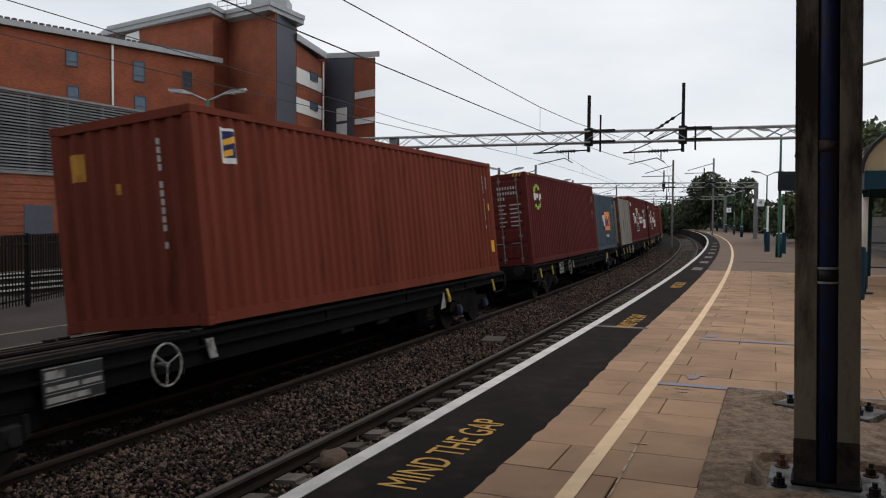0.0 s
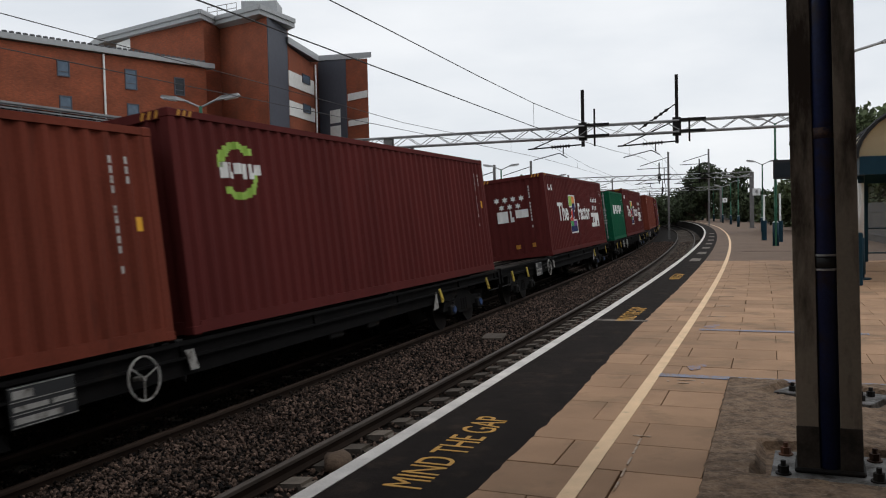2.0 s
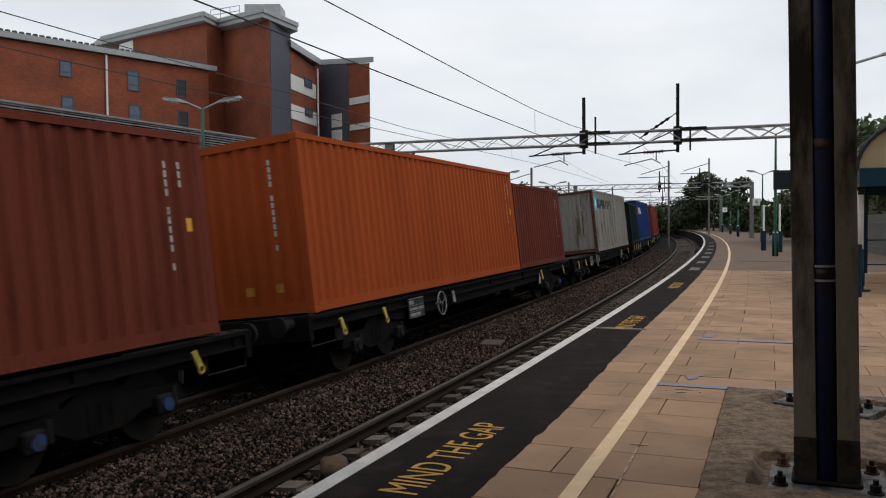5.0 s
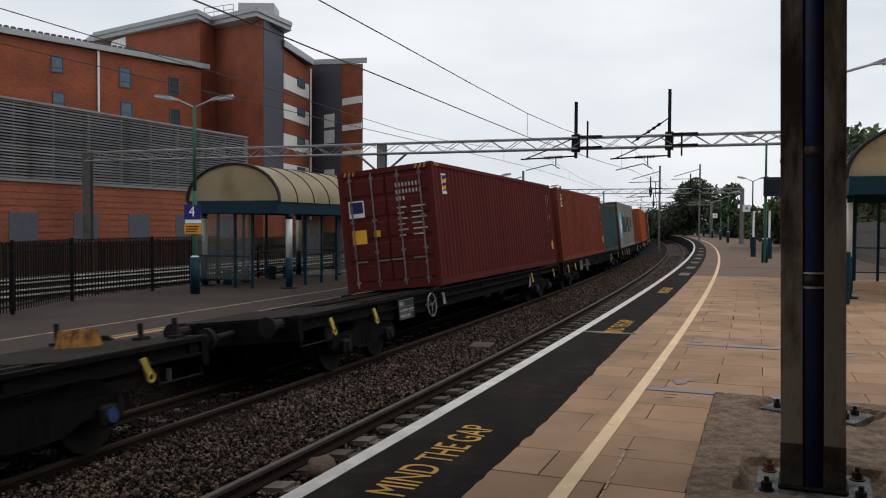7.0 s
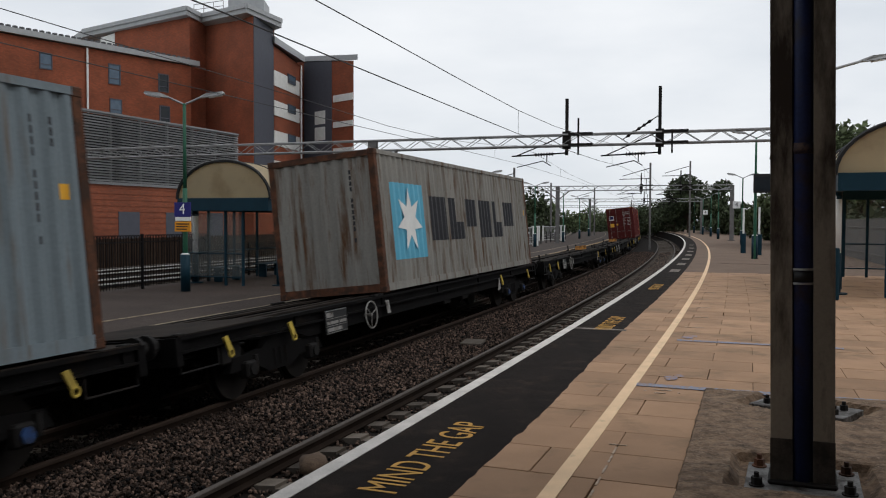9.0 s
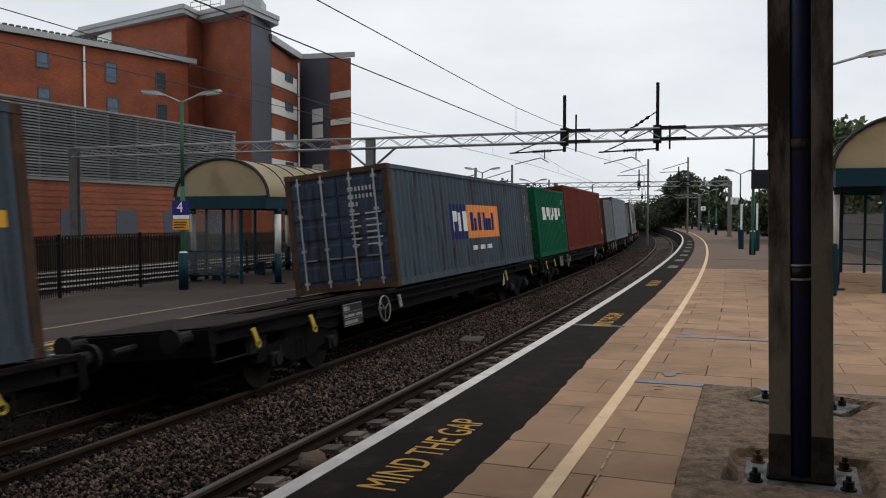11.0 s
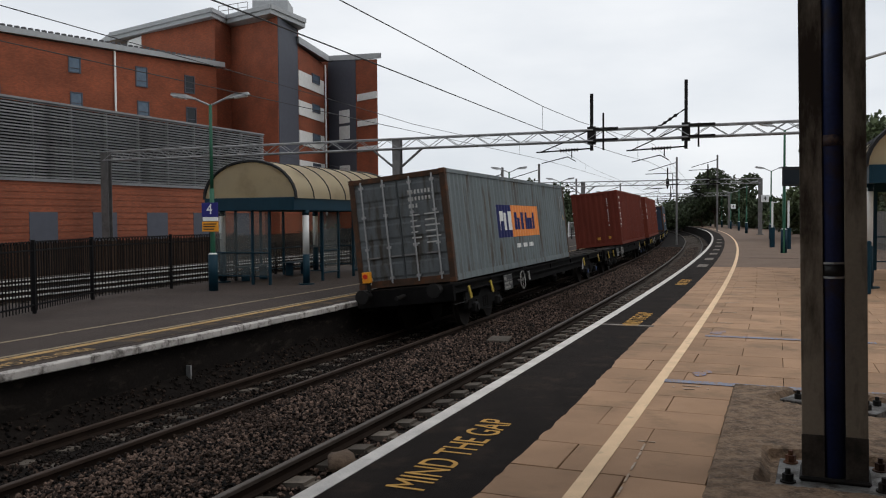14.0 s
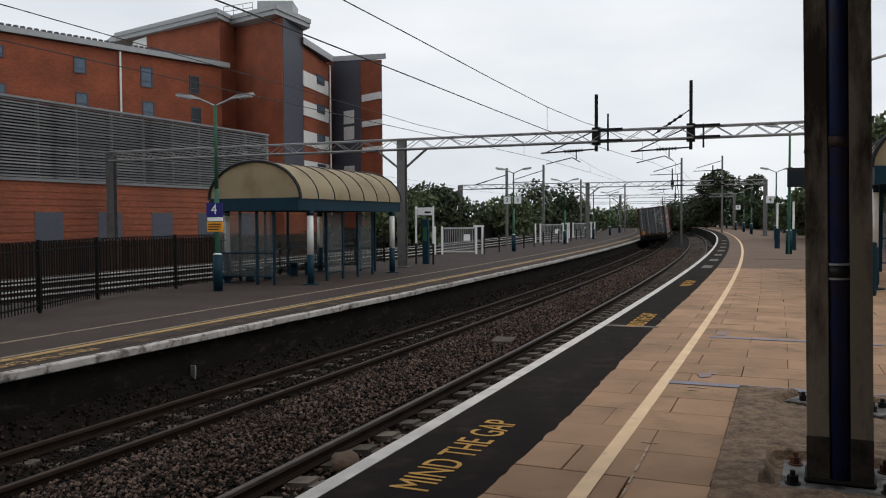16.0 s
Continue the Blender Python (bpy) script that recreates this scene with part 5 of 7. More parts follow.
def gantry(s, columns, z, top, label, drops):
    g = empty("overhead_line_gantry", Matrix(), label, "gantry", "overhead line gantries")
    o0, o1 = columns[0], columns[-1]
    part("girder", lattice(bmesh.new(), at(s, o0, z), at(s, o1, z), top - z, 0.4), GALV, g, "galvanised lattice girder")
    for o in columns:
        base = FAR_Z if -14 < o < -6 else (0.0 if o > 0 else -1.3)
        m = stand(s, o, 0)
        b = bmesh.new()
        m = m @ Matrix.Scale(1.25, 4, (1, 0, 0)) if o == o0 else m
        box(b, -0.17, 0.17, -0.13, -0.11, base, top, 0, m)
        box(b, -0.17, 0.17, 0.11, 0.13, base, top, 0, m)
        box(b, -0.012, 0.012, -0.11, 0.11, base, top, 0, m)
        box(b, -0.3, 0.3, -0.3, 0.3, base, base + 0.04, 0, m)
        part("column", b, GALV_DULL, g, "grey steel column")
        if o not in (o0, o1):
            for sg in (-1, 1):
                b = bmesh.new()
                rod(b, m @ Vector((sg * 0.15, 0.0, z - 0.75)), m @ Vector((sg * 1.1, 0.0, z)), 0.05, 6)
                part("brace", b, GALV_DULL, g)
    for o, ztop, zlow in drops:
        m = stand(s, o, 0)
        b = bmesh.new()
        box(b, -0.055, 0.055, -0.055, 0.055, zlow, ztop, 0, m)
        box(b, -0.14, 0.14, -0.14, 0.14, z - 0.12, top + 0.12, 0, m)
        dr = part("drop_post", b, STEEL_DARK, g, "dark steel drop post")
        b = bmesh.new()
        box(b, 0.1, 1.0, -0.28, -0.2, z - 0.03, z + 0.06, 0, m)
        box(b, 0.1, 1.0, -0.28, -0.2, top - 0.04, top + 0.06, 0, m)
        part("clamp_beam", b, STEEL_DARK, dr)
        b = bmesh.new()
        box(b, -0.9, -0.1, 0.2, 0.27, z - 0.03, z + 0.05, 0, m)
        part("clamp_beam", b, STEEL_DARK, dr)
        part("side_post", box(bmesh.new(), 0.40, 0.46, -0.03, 0.03, z - 0.35, top + 0.62 if o < -2 else top + 0.1, 0, m), STEEL_DARK, dr)
        if o > -2:
            part("strut", spool(bmesh.new(), m @ Vector((-1.35, 0, z + 0.15)), m @ Vector((-0.06, 0, ztop - 1.05)), [0.02, 0.02, 0.02] + [0.03, 0.065, 0.03] * 5 + [0.02, 0.02, 0.02, 0.02]), STEEL_DARK, dr, "diagonal strut with insulator")
        cant = part("cantilever", rod(bmesh.new(), m @ Vector((-0.05, 0, zlow + 0.08)), m @ Vector((-2.1, 0, zlow + 0.0)), 0.028, 6), STEEL_DARK, dr)
        b = spool(bmesh.new(), m @ Vector((-0.5, 0, zlow + 0.058)), m @ Vector((-1.2, 0, zlow + 0.035)), [0.03, 0.08, 0.035] * 7)
        part("insulator", b, STEEL_DARK, cant, "ribbed insulator")
        b = bmesh.new()
        rod(b, m @ Vector((-1.9, 0, zlow + 0.02)), m @ Vector((-0.9, 0, z + 0.05)), 0.022, 6)
        rod(b, m @ Vector((-0.9, 0, z + 0.05)), m @ Vector((-0.1, 0, top)), 0.022, 6)
        part("stay", b, STEEL_DARK, cant)
        b = bmesh.new()
        rod(b, m @ Vector((-1.9, 0, zlow - 0.42)), m @ Vector((-0.9, 0, zlow - 0.2)), 0.018, 6)
        rod(b, m @ Vector((-0.9, 0, zlow - 0.2)), m @ Vector((-0.6, 0, zlow - 0.38)), 0.018, 6)
        rod(b, m @ Vector((-0.75, 0, zlow - 0.25)), m @ Vector((-0.75, 0, zlow + 0.05)), 0.02, 6)
        part("registration_arm", b, STEEL_DARK, cant)
    return g


gantry(31.6, (-26.4, -11.5, 4.35), 4.40, 4.80, "galvanised lattice gantry across the tracks", ((-3.62, 6.15, 4.05), (-0.25, 6.45, 4.0)))
gantry(75.7, (-23.0, -11.0, 4.0), 4.40, 4.80, "distant lattice gantry across the tracks", ((-3.62, 5.9, 4.05), (-0.25, 6.1, 4.0)))
gantry(118.0, (-23.0, -11.0, 4.0), 4.40, 4.80, "distant lattice gantry across the tracks", ((-3.62, 5.9, 4.05), (-0.25, 6.1, 4.0)))
gantry(165.0, (-23.0, 4.0), 4.40, 4.80, "distant lattice gantry across the tracks", ((-3.62, 5.9, 4.05),))


def mast(px, depth, top, label, arm=-1):
    """A single mast with its cantilever arms."""
    p = sight(px, depth, 350)
    h = high(top, depth, px)
    g = empty("overhead_line_mast", pose(p.x, p.y, -1.4, 0, 0, -math.degrees(0.33)), label, "mast", "overhead line masts")
    part("post", box(bmesh.new(), -0.09, 0.09, -0.09, 0.09, 0, h + 1.4, 0.01), GALV_DULL, g)
    zt = h + 1.4
    part("arm", rod(bmesh.new(), (0, 0, zt - 0.5), (arm * 2.6, 0, zt - 1.25), 0.035, 6), STEEL_DARK, g)
    part("arm", rod(bmesh.new(), (0, 0, zt - 1.5), (arm * 2.9, 0, zt - 1.55), 0.035, 6), STEEL_DARK, g)
    return g


for px, depth, top in ((897, 62, 298), (962, 74, 292), (1028, 96, 318), (1106, 120, 326), (1206, 78, 280), (1278, 86, 276)):
    mast(px, depth, top, "single grey mast with cantilever arms")


def wire(name, label, pts, r):
    """A wire through (s, off, z), straight between near steps of a curve."""
    b = bmesh.new()
    rings = []
    for p in pts:
        c, a = at(*p), heading(p[0])
        side = Vector((math.cos(a), -math.sin(a), 0))
        rings.append([b.verts.new(c + side * r * math.cos(k * math.pi / 3) + Vector((0, 0, r * math.sin(k * math.pi / 3)))) for k in range(6)])
    for u, v in zip(rings, rings[1:]):
        for k in range(6):
            b.faces.new((u[k], u[(k + 1) % 6], v[(k + 1) % 6], v[k]))
    return tagged(part(name, b, WIRE), label, "overhead wire")


def level(points, s):
    for (a, za), (b, zb) in zip(points, points[1:]):
        if s <= b:
            f = max(0.0, (s - a) / (b - a))
            return za + (zb - za) * f
    return points[-1][1]


def catenary(off, contact, messenger):
    places = [-18 + i * 3.05 for i in range(60)]
    wire("contact_wire", "thin dark contact wire over the track", [(s, off, level(contact, s)) for s in places], 0.0065)
    mw = wire("messenger_wire", "thin dark carrying wire over the track", [(s, off, level(messenger, s)) for s in places], 0.006)
    for s in places[3::4]:
        a, c = level(contact, s), level(messenger, s)
        part("dropper", rod(bmesh.new(), at(s, off, a), at(s, off, c), 0.004, 4, cap=False), WIRE, mw)


def swags(first):
    pts = list(first)
    for a, b in ((31.6, 75.7), (75.7, 118.0), (118.0, 165.0)):
        for k in (0.25, 0.5, 0.75, 1.0):
            pts.append((a + (b - a) * k, 4.35 - 0.5 * 4 * k * (1 - k)))
    return pts


catenary(-1.45, [(-18, 3.35), (6, 3.21), (15, 3.14), (24, 3.3), (31.6, 3.54), (75, 3.6), (170, 3.6)], swags([(-18, 4.2), (0, 3.8), (8, 3.68), (12, 3.6), (17, 3.56), (24, 3.85), (31.6, 4.3)]))
catenary(-5.35, [(-18, 3.5), (8, 3.52), (17, 3.58), (31.6, 3.74), (75, 3.7), (170, 3.7)], swags([(-18, 4.4), (0, 4.05), (7.6, 3.9), (14, 3.84), (20, 3.74), (26, 4.0), (31.6, 4.45)]))
catenary(-17.2, [(-18, 3.7), (170, 3.7)], swags([(-18, 4.4), (8, 3.9), (31.6, 4.4)]))

# ---- lamp posts, signs, shelters ----
def lamp_post(s, off, base, height, label, arms=(-1, 1), turn=0.0, post=GREEN, sleeve=True, reach=0.85):
    L = empty("lamp_post", stand(s, off, base, turn), label, "lamp post", "platform lamp posts")
    b = bmesh.new()
    rod(b, (0, 0, 0), (0, 0, height * 0.55), 0.075, 10, 0.062)
    rod(b, (0, 0, height * 0.55), (0, 0, height), 0.05, 10, 0.045)
    part("post", b, post, L, "", True)
    if sleeve:
        part("base_sleeve", rod(bmesh.new(), (0, 0, 0), (0, 0, 1.0), 0.13, 12), TEAL, L, "dark teal base sleeve", True)
        part("sleeve_cap", rod(bmesh.new(), (0, 0, 1.0), (0, 0, 1.04), 0.132, 12, 0.08), WHITE, L, "", True)
    for a in arms:
        part("arm", rod(bmesh.new(), (0, 0, height - 0.03), (a * reach * 0.55, 0, height + 0.18), 0.028, 8), GALV, L)
        b = bmesh.new()
        m = Matrix.Translation((a * reach * 0.52, 0, height + 0.17)) @ Matrix.Rotation(radians(-10 * a), 4, "Y")
        w = 0.62 * a
        prism(b, [(0, -0.05, -0.02), (w * 0.3, -0.10, -0.035), (w, -0.09, -0.03), (w * 1.05, -0.05, 0.0), (w, -0.06, 0.055), (w * 0.35, -0.07, 0.075), (0, -0.04, 0.03)], (0, 0.16, 0), m)
        lh = part("lamp_head", b, GALV, L, "grey lamp head")
        part("diffuser", box(bmesh.new(), *sorted((w * 0.35, w * 0.95)), -0.07, 0.07, -0.06, -0.034, 0.01, m), WHITE_GLOSS, lh)
    return L


lamp4 = lamp_post(19.7, -11.85, FAR_Z, 5.10, "green lamp post with two grey heads and a dark sleeve", turn=20)
for s, off, h in ((48.7, -11.4, 4.7), (63.6, -11.05, 4.7), (80, -11.0, 4.7), (97, -11.0, 4.7), (115, -11.0, 4.7)):
    lamp_post(s, off, FAR_Z, h, "slender green lamp post with two heads on the far platform", turn=15)
for s, off, h in ((38.6, 3.3, 5.2), (62.1, 3.9, 4.7), (82.7, 3.3, 4.6), (97, 3.5, 4.6), (112, 3.7, 4.6), (128, 3.9, 4.6), (146, 4.0, 4.6)):
    lamp_post(s, off, 0.0, h, "green lamp post with two heads on the near platform", turn=15)
lamp_post(20.1, 4.13, 0.0, 4.8, "green lamp post beside the shelter", arms=(1,), turn=25, reach=1.3)
lamp_post(9.5, -13.6, FAR_Z, 4.35, "lamp post on the far platform", turn=15)

sign = empty("platform_number_sign", stand(19.7, -11.80, FAR_Z), "blue platform number sign with white and amber panels", "sign")
m = Matrix.Translation((0.02, -0.14, 0))
part("sign_panel", box(bmesh.new(), -0.30, 0.22, -0.02, 0.02, 2.03, 2.42, 0.005, m), SIGN_BLUE, sign)
part("white_strip", box(bmesh.new(), -0.27, 0.22, -0.022, 0.022, 1.92, 2.02, 0.005, m), WHITE_GLOSS, sign)
part("amber_panel", box(bmesh.new(), -0.29, 0.22, -0.022, 0.022, 1.63, 1.90, 0.005, m), SIGN_AMBER, sign)
text_mesh("number", "4", 0.40, WHITE_GLOSS, Matrix.Translation((-0.02, -0.165, 2.23)) @ Matrix.Rotation(radians(90), 4, "X"), sign)
b = bmesh.new()
for i in range(3):
    box(b, -0.24, 0.10 + 0.04 * i, -0.028, -0.022, 1.68 + i * 0.07, 1.71 + i * 0.07, 0, m)
part("lettering_bars", b, BLACK, sign)


def shelter(s0, s1, o_front, o_back, base, label):
    """A barrel-vaulted waiting shelter, open towards the track."""
    sh = empty("waiting_shelter", Matrix(), label, "shelter", "platform shelters")
    zf0, zf1 = base + 2.22, base + 2.60
    wide = abs(o_front - o_back)
    mid, rad, rise = (o_front + o_back) / 2, wide / 2 + 0.12, 1.13
    arc = [(mid + rad * math.cos(math.pi * i / 18), zf1 - 0.03 + rise * math.sin(math.pi * i / 18)) for i in range(19)]
    bays = 7
    for k in range(bays):
        a, c = s0 + (s1 - s0) * k / bays, s0 + (s1 - s0) * (k + 1) / bays
        b = bmesh.new()
        rows = [[b.verts.new(at(s, o, z)) for o, z in arc] for s in (a, c)]
        inn = [[b.verts.new(at(s, mid + (o - mid) * 0.985, zf1 - 0.03 + (z - zf1 + 0.03) * 0.985)) for o, z in arc] for s in (a, c)]
        for i in range(18):
            b.faces.new((rows[0][i], rows[0][i + 1], rows[1][i + 1], rows[1][i]))
            b.faces.new((inn[0][i], inn[1][i], inn[1][i + 1], inn[0][i + 1]))
        part("vault_panel", b, VAULT, sh, "cream translucent roof panel", True)
    for k in range(bays + 1):
        s = s0 + (s1 - s0) * k / bays
        b = bmesh.new()
        e = 0.05 if k in (0, bays) else 0.028
        for (o, z), (o2, z2) in zip(arc, arc[1:]):
            rod(b, at(s, o, z), at(s, o2, z2), e, 5, cap=False)
        part("roof_rib", b, BLACK, sh)
    for s, sg in ((s0 + 0.03, 1), (s1 - 0.03, -1)):
        b = bmesh.new()
        c0 = at(s, mid, zf1 - 0.03)
        f = [b.verts.new(at(s, o, z)) for o, z in arc]
        g = [b.verts.new(at(s + 0.02 * sg, o, z)) for o, z in arc]
        b.faces.new(f)
        b.faces.new(g[::-1])
        part("gable", b, VAULT, sh, "cream gable sheet")
    for o in (o_front, o_back):
        b = bmesh.new()
        sweep(b, [(o - 0.07, zf0), (o + 0.07, zf0), (o + 0.07, zf1), (o - 0.07, zf1)], s0 - 0.05, s1 + 0.05, 1.0)
        part("fascia", b, TEAL, sh, "dark teal fascia beam")
    for s in (s0, s1):
        b = bmesh.new()
        m0 = stand(s, mid, 0)
        box(b, -wide / 2, wide / 2, -0.06, 0.06, zf0 + 0.003, zf1 - 0.003, 0, m0)
        part("fascia", b, TEAL, sh, "dark teal fascia beam")
    step = (s1 - s0)
    fronts = (s0 + step * 0.10, s0 + step * 0.92)
    for o in (o_front, o_back):
        for s in fronts:
            p = at(s, o)
            b = bmesh.new()
            rod(b, (p.x, p.y, base + 0.9), (p.x, p.y, zf0), 0.10, 14)
            c = part("column", b, WHITE, sh, "round column, white above and teal below", True)
            part("column_foot", rod(bmesh.new(), (p.x, p.y, base), (p.x, p.y, base + 0.9), 0.105, 14), TEAL, c, "", True)
            part("column_head", rod(bmesh.new(), (p.x, p.y, zf0 - 0.15), (p.x, p.y, zf0), 0.11, 14), TEAL, c, "", True)
            part("foot_plate", rod(bmesh.new(), (p.x, p.y, base), (p.x, p.y, base + 0.03), 0.24, 14), TEAL, c)
    sg = 1 if o_front > o_back else -1
    lines = [(s0 + step * 0.02, o_back), (s0 + step * 0.02, (o_front + o_back) / 2), (s0 + step * 0.02, o_front - 0.9 * sg)]
    lines += [(s0 + step * k, o_back) for k in (0.2, 0.4, 0.6, 0.8, 0.98)]
    lines += [(s0 + step * 0.98, (o_front + o_back) / 2), (s0 + step * 0.98, o_front - 0.9 * sg), (s0 + step * 0.30, o_front - 0.25 * sg), (s0 + step * 0.45, o_front - 0.25 * sg), (s0 + step * 0.60, o_front - 0.25 * sg), (s0 + step * 0.76, o_front - 0.25 * sg)]
    for s, o in lines:
        m0 = stand(s, o, 0)
        part("mullion", box(bmesh.new(), -0.035, 0.035, -0.035, 0.035, base, zf0, 0, m0), TEAL, sh)
    panes = [((s0 + step * 0.02, o_back), (s0 + step * 0.02, (o_front + o_back) / 2)), ((s0 + step * 0.02, (o_front + o_back) / 2), (s0 + step * 0.02, o_front - 0.9 * sg)),
             ((s0 + step * 0.98, o_back), (s0 + step * 0.98, (o_front + o_back) / 2)), ((s0 + step * 0.98, (o_front + o_back) / 2), (s0 + step * 0.98, o_front - 0.9 * sg))]
    ks = (0.02, 0.2, 0.4, 0.6, 0.8, 0.98)
    panes += [((s0 + step * a, o_back), (s0 + step * c, o_back)) for a, c in zip(ks, ks[1:])]
    panes += [((s0 + step * 0.30, o_front - 0.25 * sg), (s0 + step * 0.45, o_front - 0.25 * sg)), ((s0 + step * 0.60, o_front - 0.25 * sg), (s0 + step * 0.76, o_front - 0.25 * sg))]
    for (sa, oa), (sb, ob_) in panes:
        a, c = at(sa, oa), at(sb, ob_)
        d = (c - a).normalized()
        n = Vector((-d.y, d.x, 0)) * 0.006
        b = bmesh.new()
        prism(b, [(a.x, a.y, base + 0.28), (c.x, c.y, base + 0.28), (c.x, c.y, zf0 - 0.05), (a.x, a.y, zf0 - 0.05)], n)
        pane = part("glass_pane", b, GLASS, sh)
        pane.visible_shadow = False
        b = bmesh.new()
        for z in (base + 0.25, base + 0.95):
            rod(b, (a.x, a.y, z), (c.x, c.y, z), 0.022, 5)
        part("glazing_bar", b, TEAL, sh)
    for k in (0.25, 0.62):
        s = s0 + step * k
        o = o_back + 0.45 * sg
        bench = empty("bench", stand(s, o, base), "dark metal bench inside the shelter", "bench", "shelter benches")
        for x in (-0.16, 0.0, 0.16):
            part("seat_slat", box(bmesh.new(), x - 0.065, x + 0.065, -0.75, 0.75, 0.44, 0.47, 0.008), TEAL, bench)
        for y in (-0.5, 0.5):
            part("leg", box(bmesh.new(), -0.14, 0.14, y - 0.04, y + 0.04, 0.0, 0.44, 0.01), TEAL, bench)
    return sh


shelter(21.7, 28.9, -10.5, -13.5, FAR_Z, "barrel-roofed platform shelter with cream vault, teal frame and glass")
shelter(20.0, 27.2, 4.35, 7.35, 0.0, "barrel-roofed shelter with cream vault and dark glazed end")

PLATE_WORN = material("worn_plate", (0.17, 0.165, 0.16), 0.6, 0.2, 0.4, scale=6, dirt=(0.03, 0.024, 0.019), dirt_at=0.5, dirt_scale=7, bump=0.3)

COAT = material("grimy_coat", (0.040, 0.032, 0.025), 0.8, 0, 0.5, scale=5, dirt=(0.014, 0.011, 0.009), dirt_at=0.5, dirt_scale=6, still=True)

COLLAR_WORN = material("worn_collar_paint", (0.085, 0.050, 0.034), 0.7, 0, 0.5, scale=8, dirt=(0.012, 0.014, 0.03), dirt_scale=9, dirt_at=0.52)
# ---- the steel column beside the camera, with its pipe and footing ----
post = empty("steel_column", pose(2.376, 4.87, 0.0, 0, -1.04, 0), "painted steel column of two channels with a navy pipe between", "column")
face = Matrix.Rotation(radians(-25.5), 4, "Z") @ Matrix.Diagonal((0.92, 0.92, 1, 1))
for x0, x1 in ((-0.192, -0.058), (0.064, 0.192)):
    b = bmesh.new()
    box(b, x0, x1, -0.142, -0.13, -0.02, 5.2, 0.004, face)
    box(b, x0 if x0 < 0 else x1 - 0.014, x0 + 0.014 if x0 < 0 else x1, -0.13, 0.13, -0.02, 5.2, 0.003, face)
    box(b, x0, x1, 0.13, 0.142, -0.02, 5.2, 0.003, face)
    part("channel", b, COLUMN, post, "dull brown-grey steel channel")
for x0, x1 in ((-0.194, -0.056), (0.062, 0.194)):
    part("coated_foot", box(bmesh.new(), x0, x1, -0.148, -0.138, -0.02, 0.26, 0.003, face), COAT, post, "grimy dark foot")
pp = part("pipe", rod(bmesh.new(), face @ Vector((0.002, -0.09, 0.0)), face @ Vector((0.002, -0.09, 5.2)), 0.061, 18), PIPE_BLUE, post, "navy blue drainpipe", True)
for z in (1.235, 1.99, 3.4):
    b = bmesh.new()
    rod(b, face @ Vector((0.002, -0.09, z - 0.032)), face @ Vector((0.002, -0.09, z + 0.032)), 0.067, 18)
    part("pipe_collar", b, BLACK if z < 1.5 else COLLAR_WORN, pp, "", True)
    for dz in (-0.042, 0.042):
        if z < 1.5:
            part("pipe_band", rod(bmesh.new(), face @ Vector((0.002, -0.09, z + dz - 0.006)), face @ Vector((0.002, -0.09, z + dz + 0.006)), 0.072, 18), GALV, pp)
part("base_plate", box(bmesh.new(), -0.35, 0.35, -0.30, 0.32, -0.045, -0.02, 0.004, face), PLATE_WORN, post, "weathered bolted base plate")
part("lower_rim", box(bmesh.new(), -0.21, 0.21, -0.17, 0.16, -0.02, 0.01, 0.012, face), STEEL_DARK, post, "dark weld rim")
for x in (-0.275, 0.275):
    for y in (-0.21, 0.23):
        b = bmesh.new()
        rod(b, face @ Vector((x, y, -0.02)), face @ Vector((x, y, -0.012)), 0.045, 14)
        rod(b, face @ Vector((x, y, -0.015)), face @ Vector((x, y, 0.03)), 0.032, 6)
        rod(b, face @ Vector((x, y, 0.025)), face @ Vector((x, y, 0.06)), 0.016, 8)
        part("bolt", b, RUST_POST if y > 0 else STEEL_DARK, post, "rusty bolt")
def rough_pad(x0, x1, y0, y1, step, lift, hollows):
    """A worn concrete pad: uneven top, broken rim, and hollows round the bolted plates."""
    b = bmesh.new()
    nx, ny = int((x1 - x0) / step), int((y1 - y0) / step)
    g = []
    for j in range(ny + 1):
        r = []
        for i in range(nx + 1):
            x, y = x0 + (x1 - x0) * i / nx, y0 + (y1 - y0) * j / ny
            v = Vector((x * 3.0, y * 3.0, 0))
            z = lift + 0.012 * noise.noise(v) + 0.006 * noise.noise(v * 4.3) + 0.004 * noise.noise(v * 11.0)
            for place, hx, hy, deep in hollows:
                q = place @ Vector((x, y, 0))
                edge = max(abs(q.x) / hx, abs(q.y) / hy) + 0.05 * noise.noise(v * 2.2)
                z -= (lift + deep) * min(max((1.06 - edge) / 0.12, 0), 1)
            if i in (0, nx) or j in (0, ny):
                x += 0.03 * noise.noise(v * 2.7 + Vector((5, 0, 0)))
                y += 0.03 * noise.noise(v * 2.7 + Vector((0, 9, 0)))
                z = -0.03
            r.append(b.verts.new((x, y, z)))
        g.append(r)
    for j in range(ny):
        for i in range(nx):
            b.faces.new((g[j][i], g[j][i + 1], g[j + 1][i + 1], g[j + 1][i]))
    return b


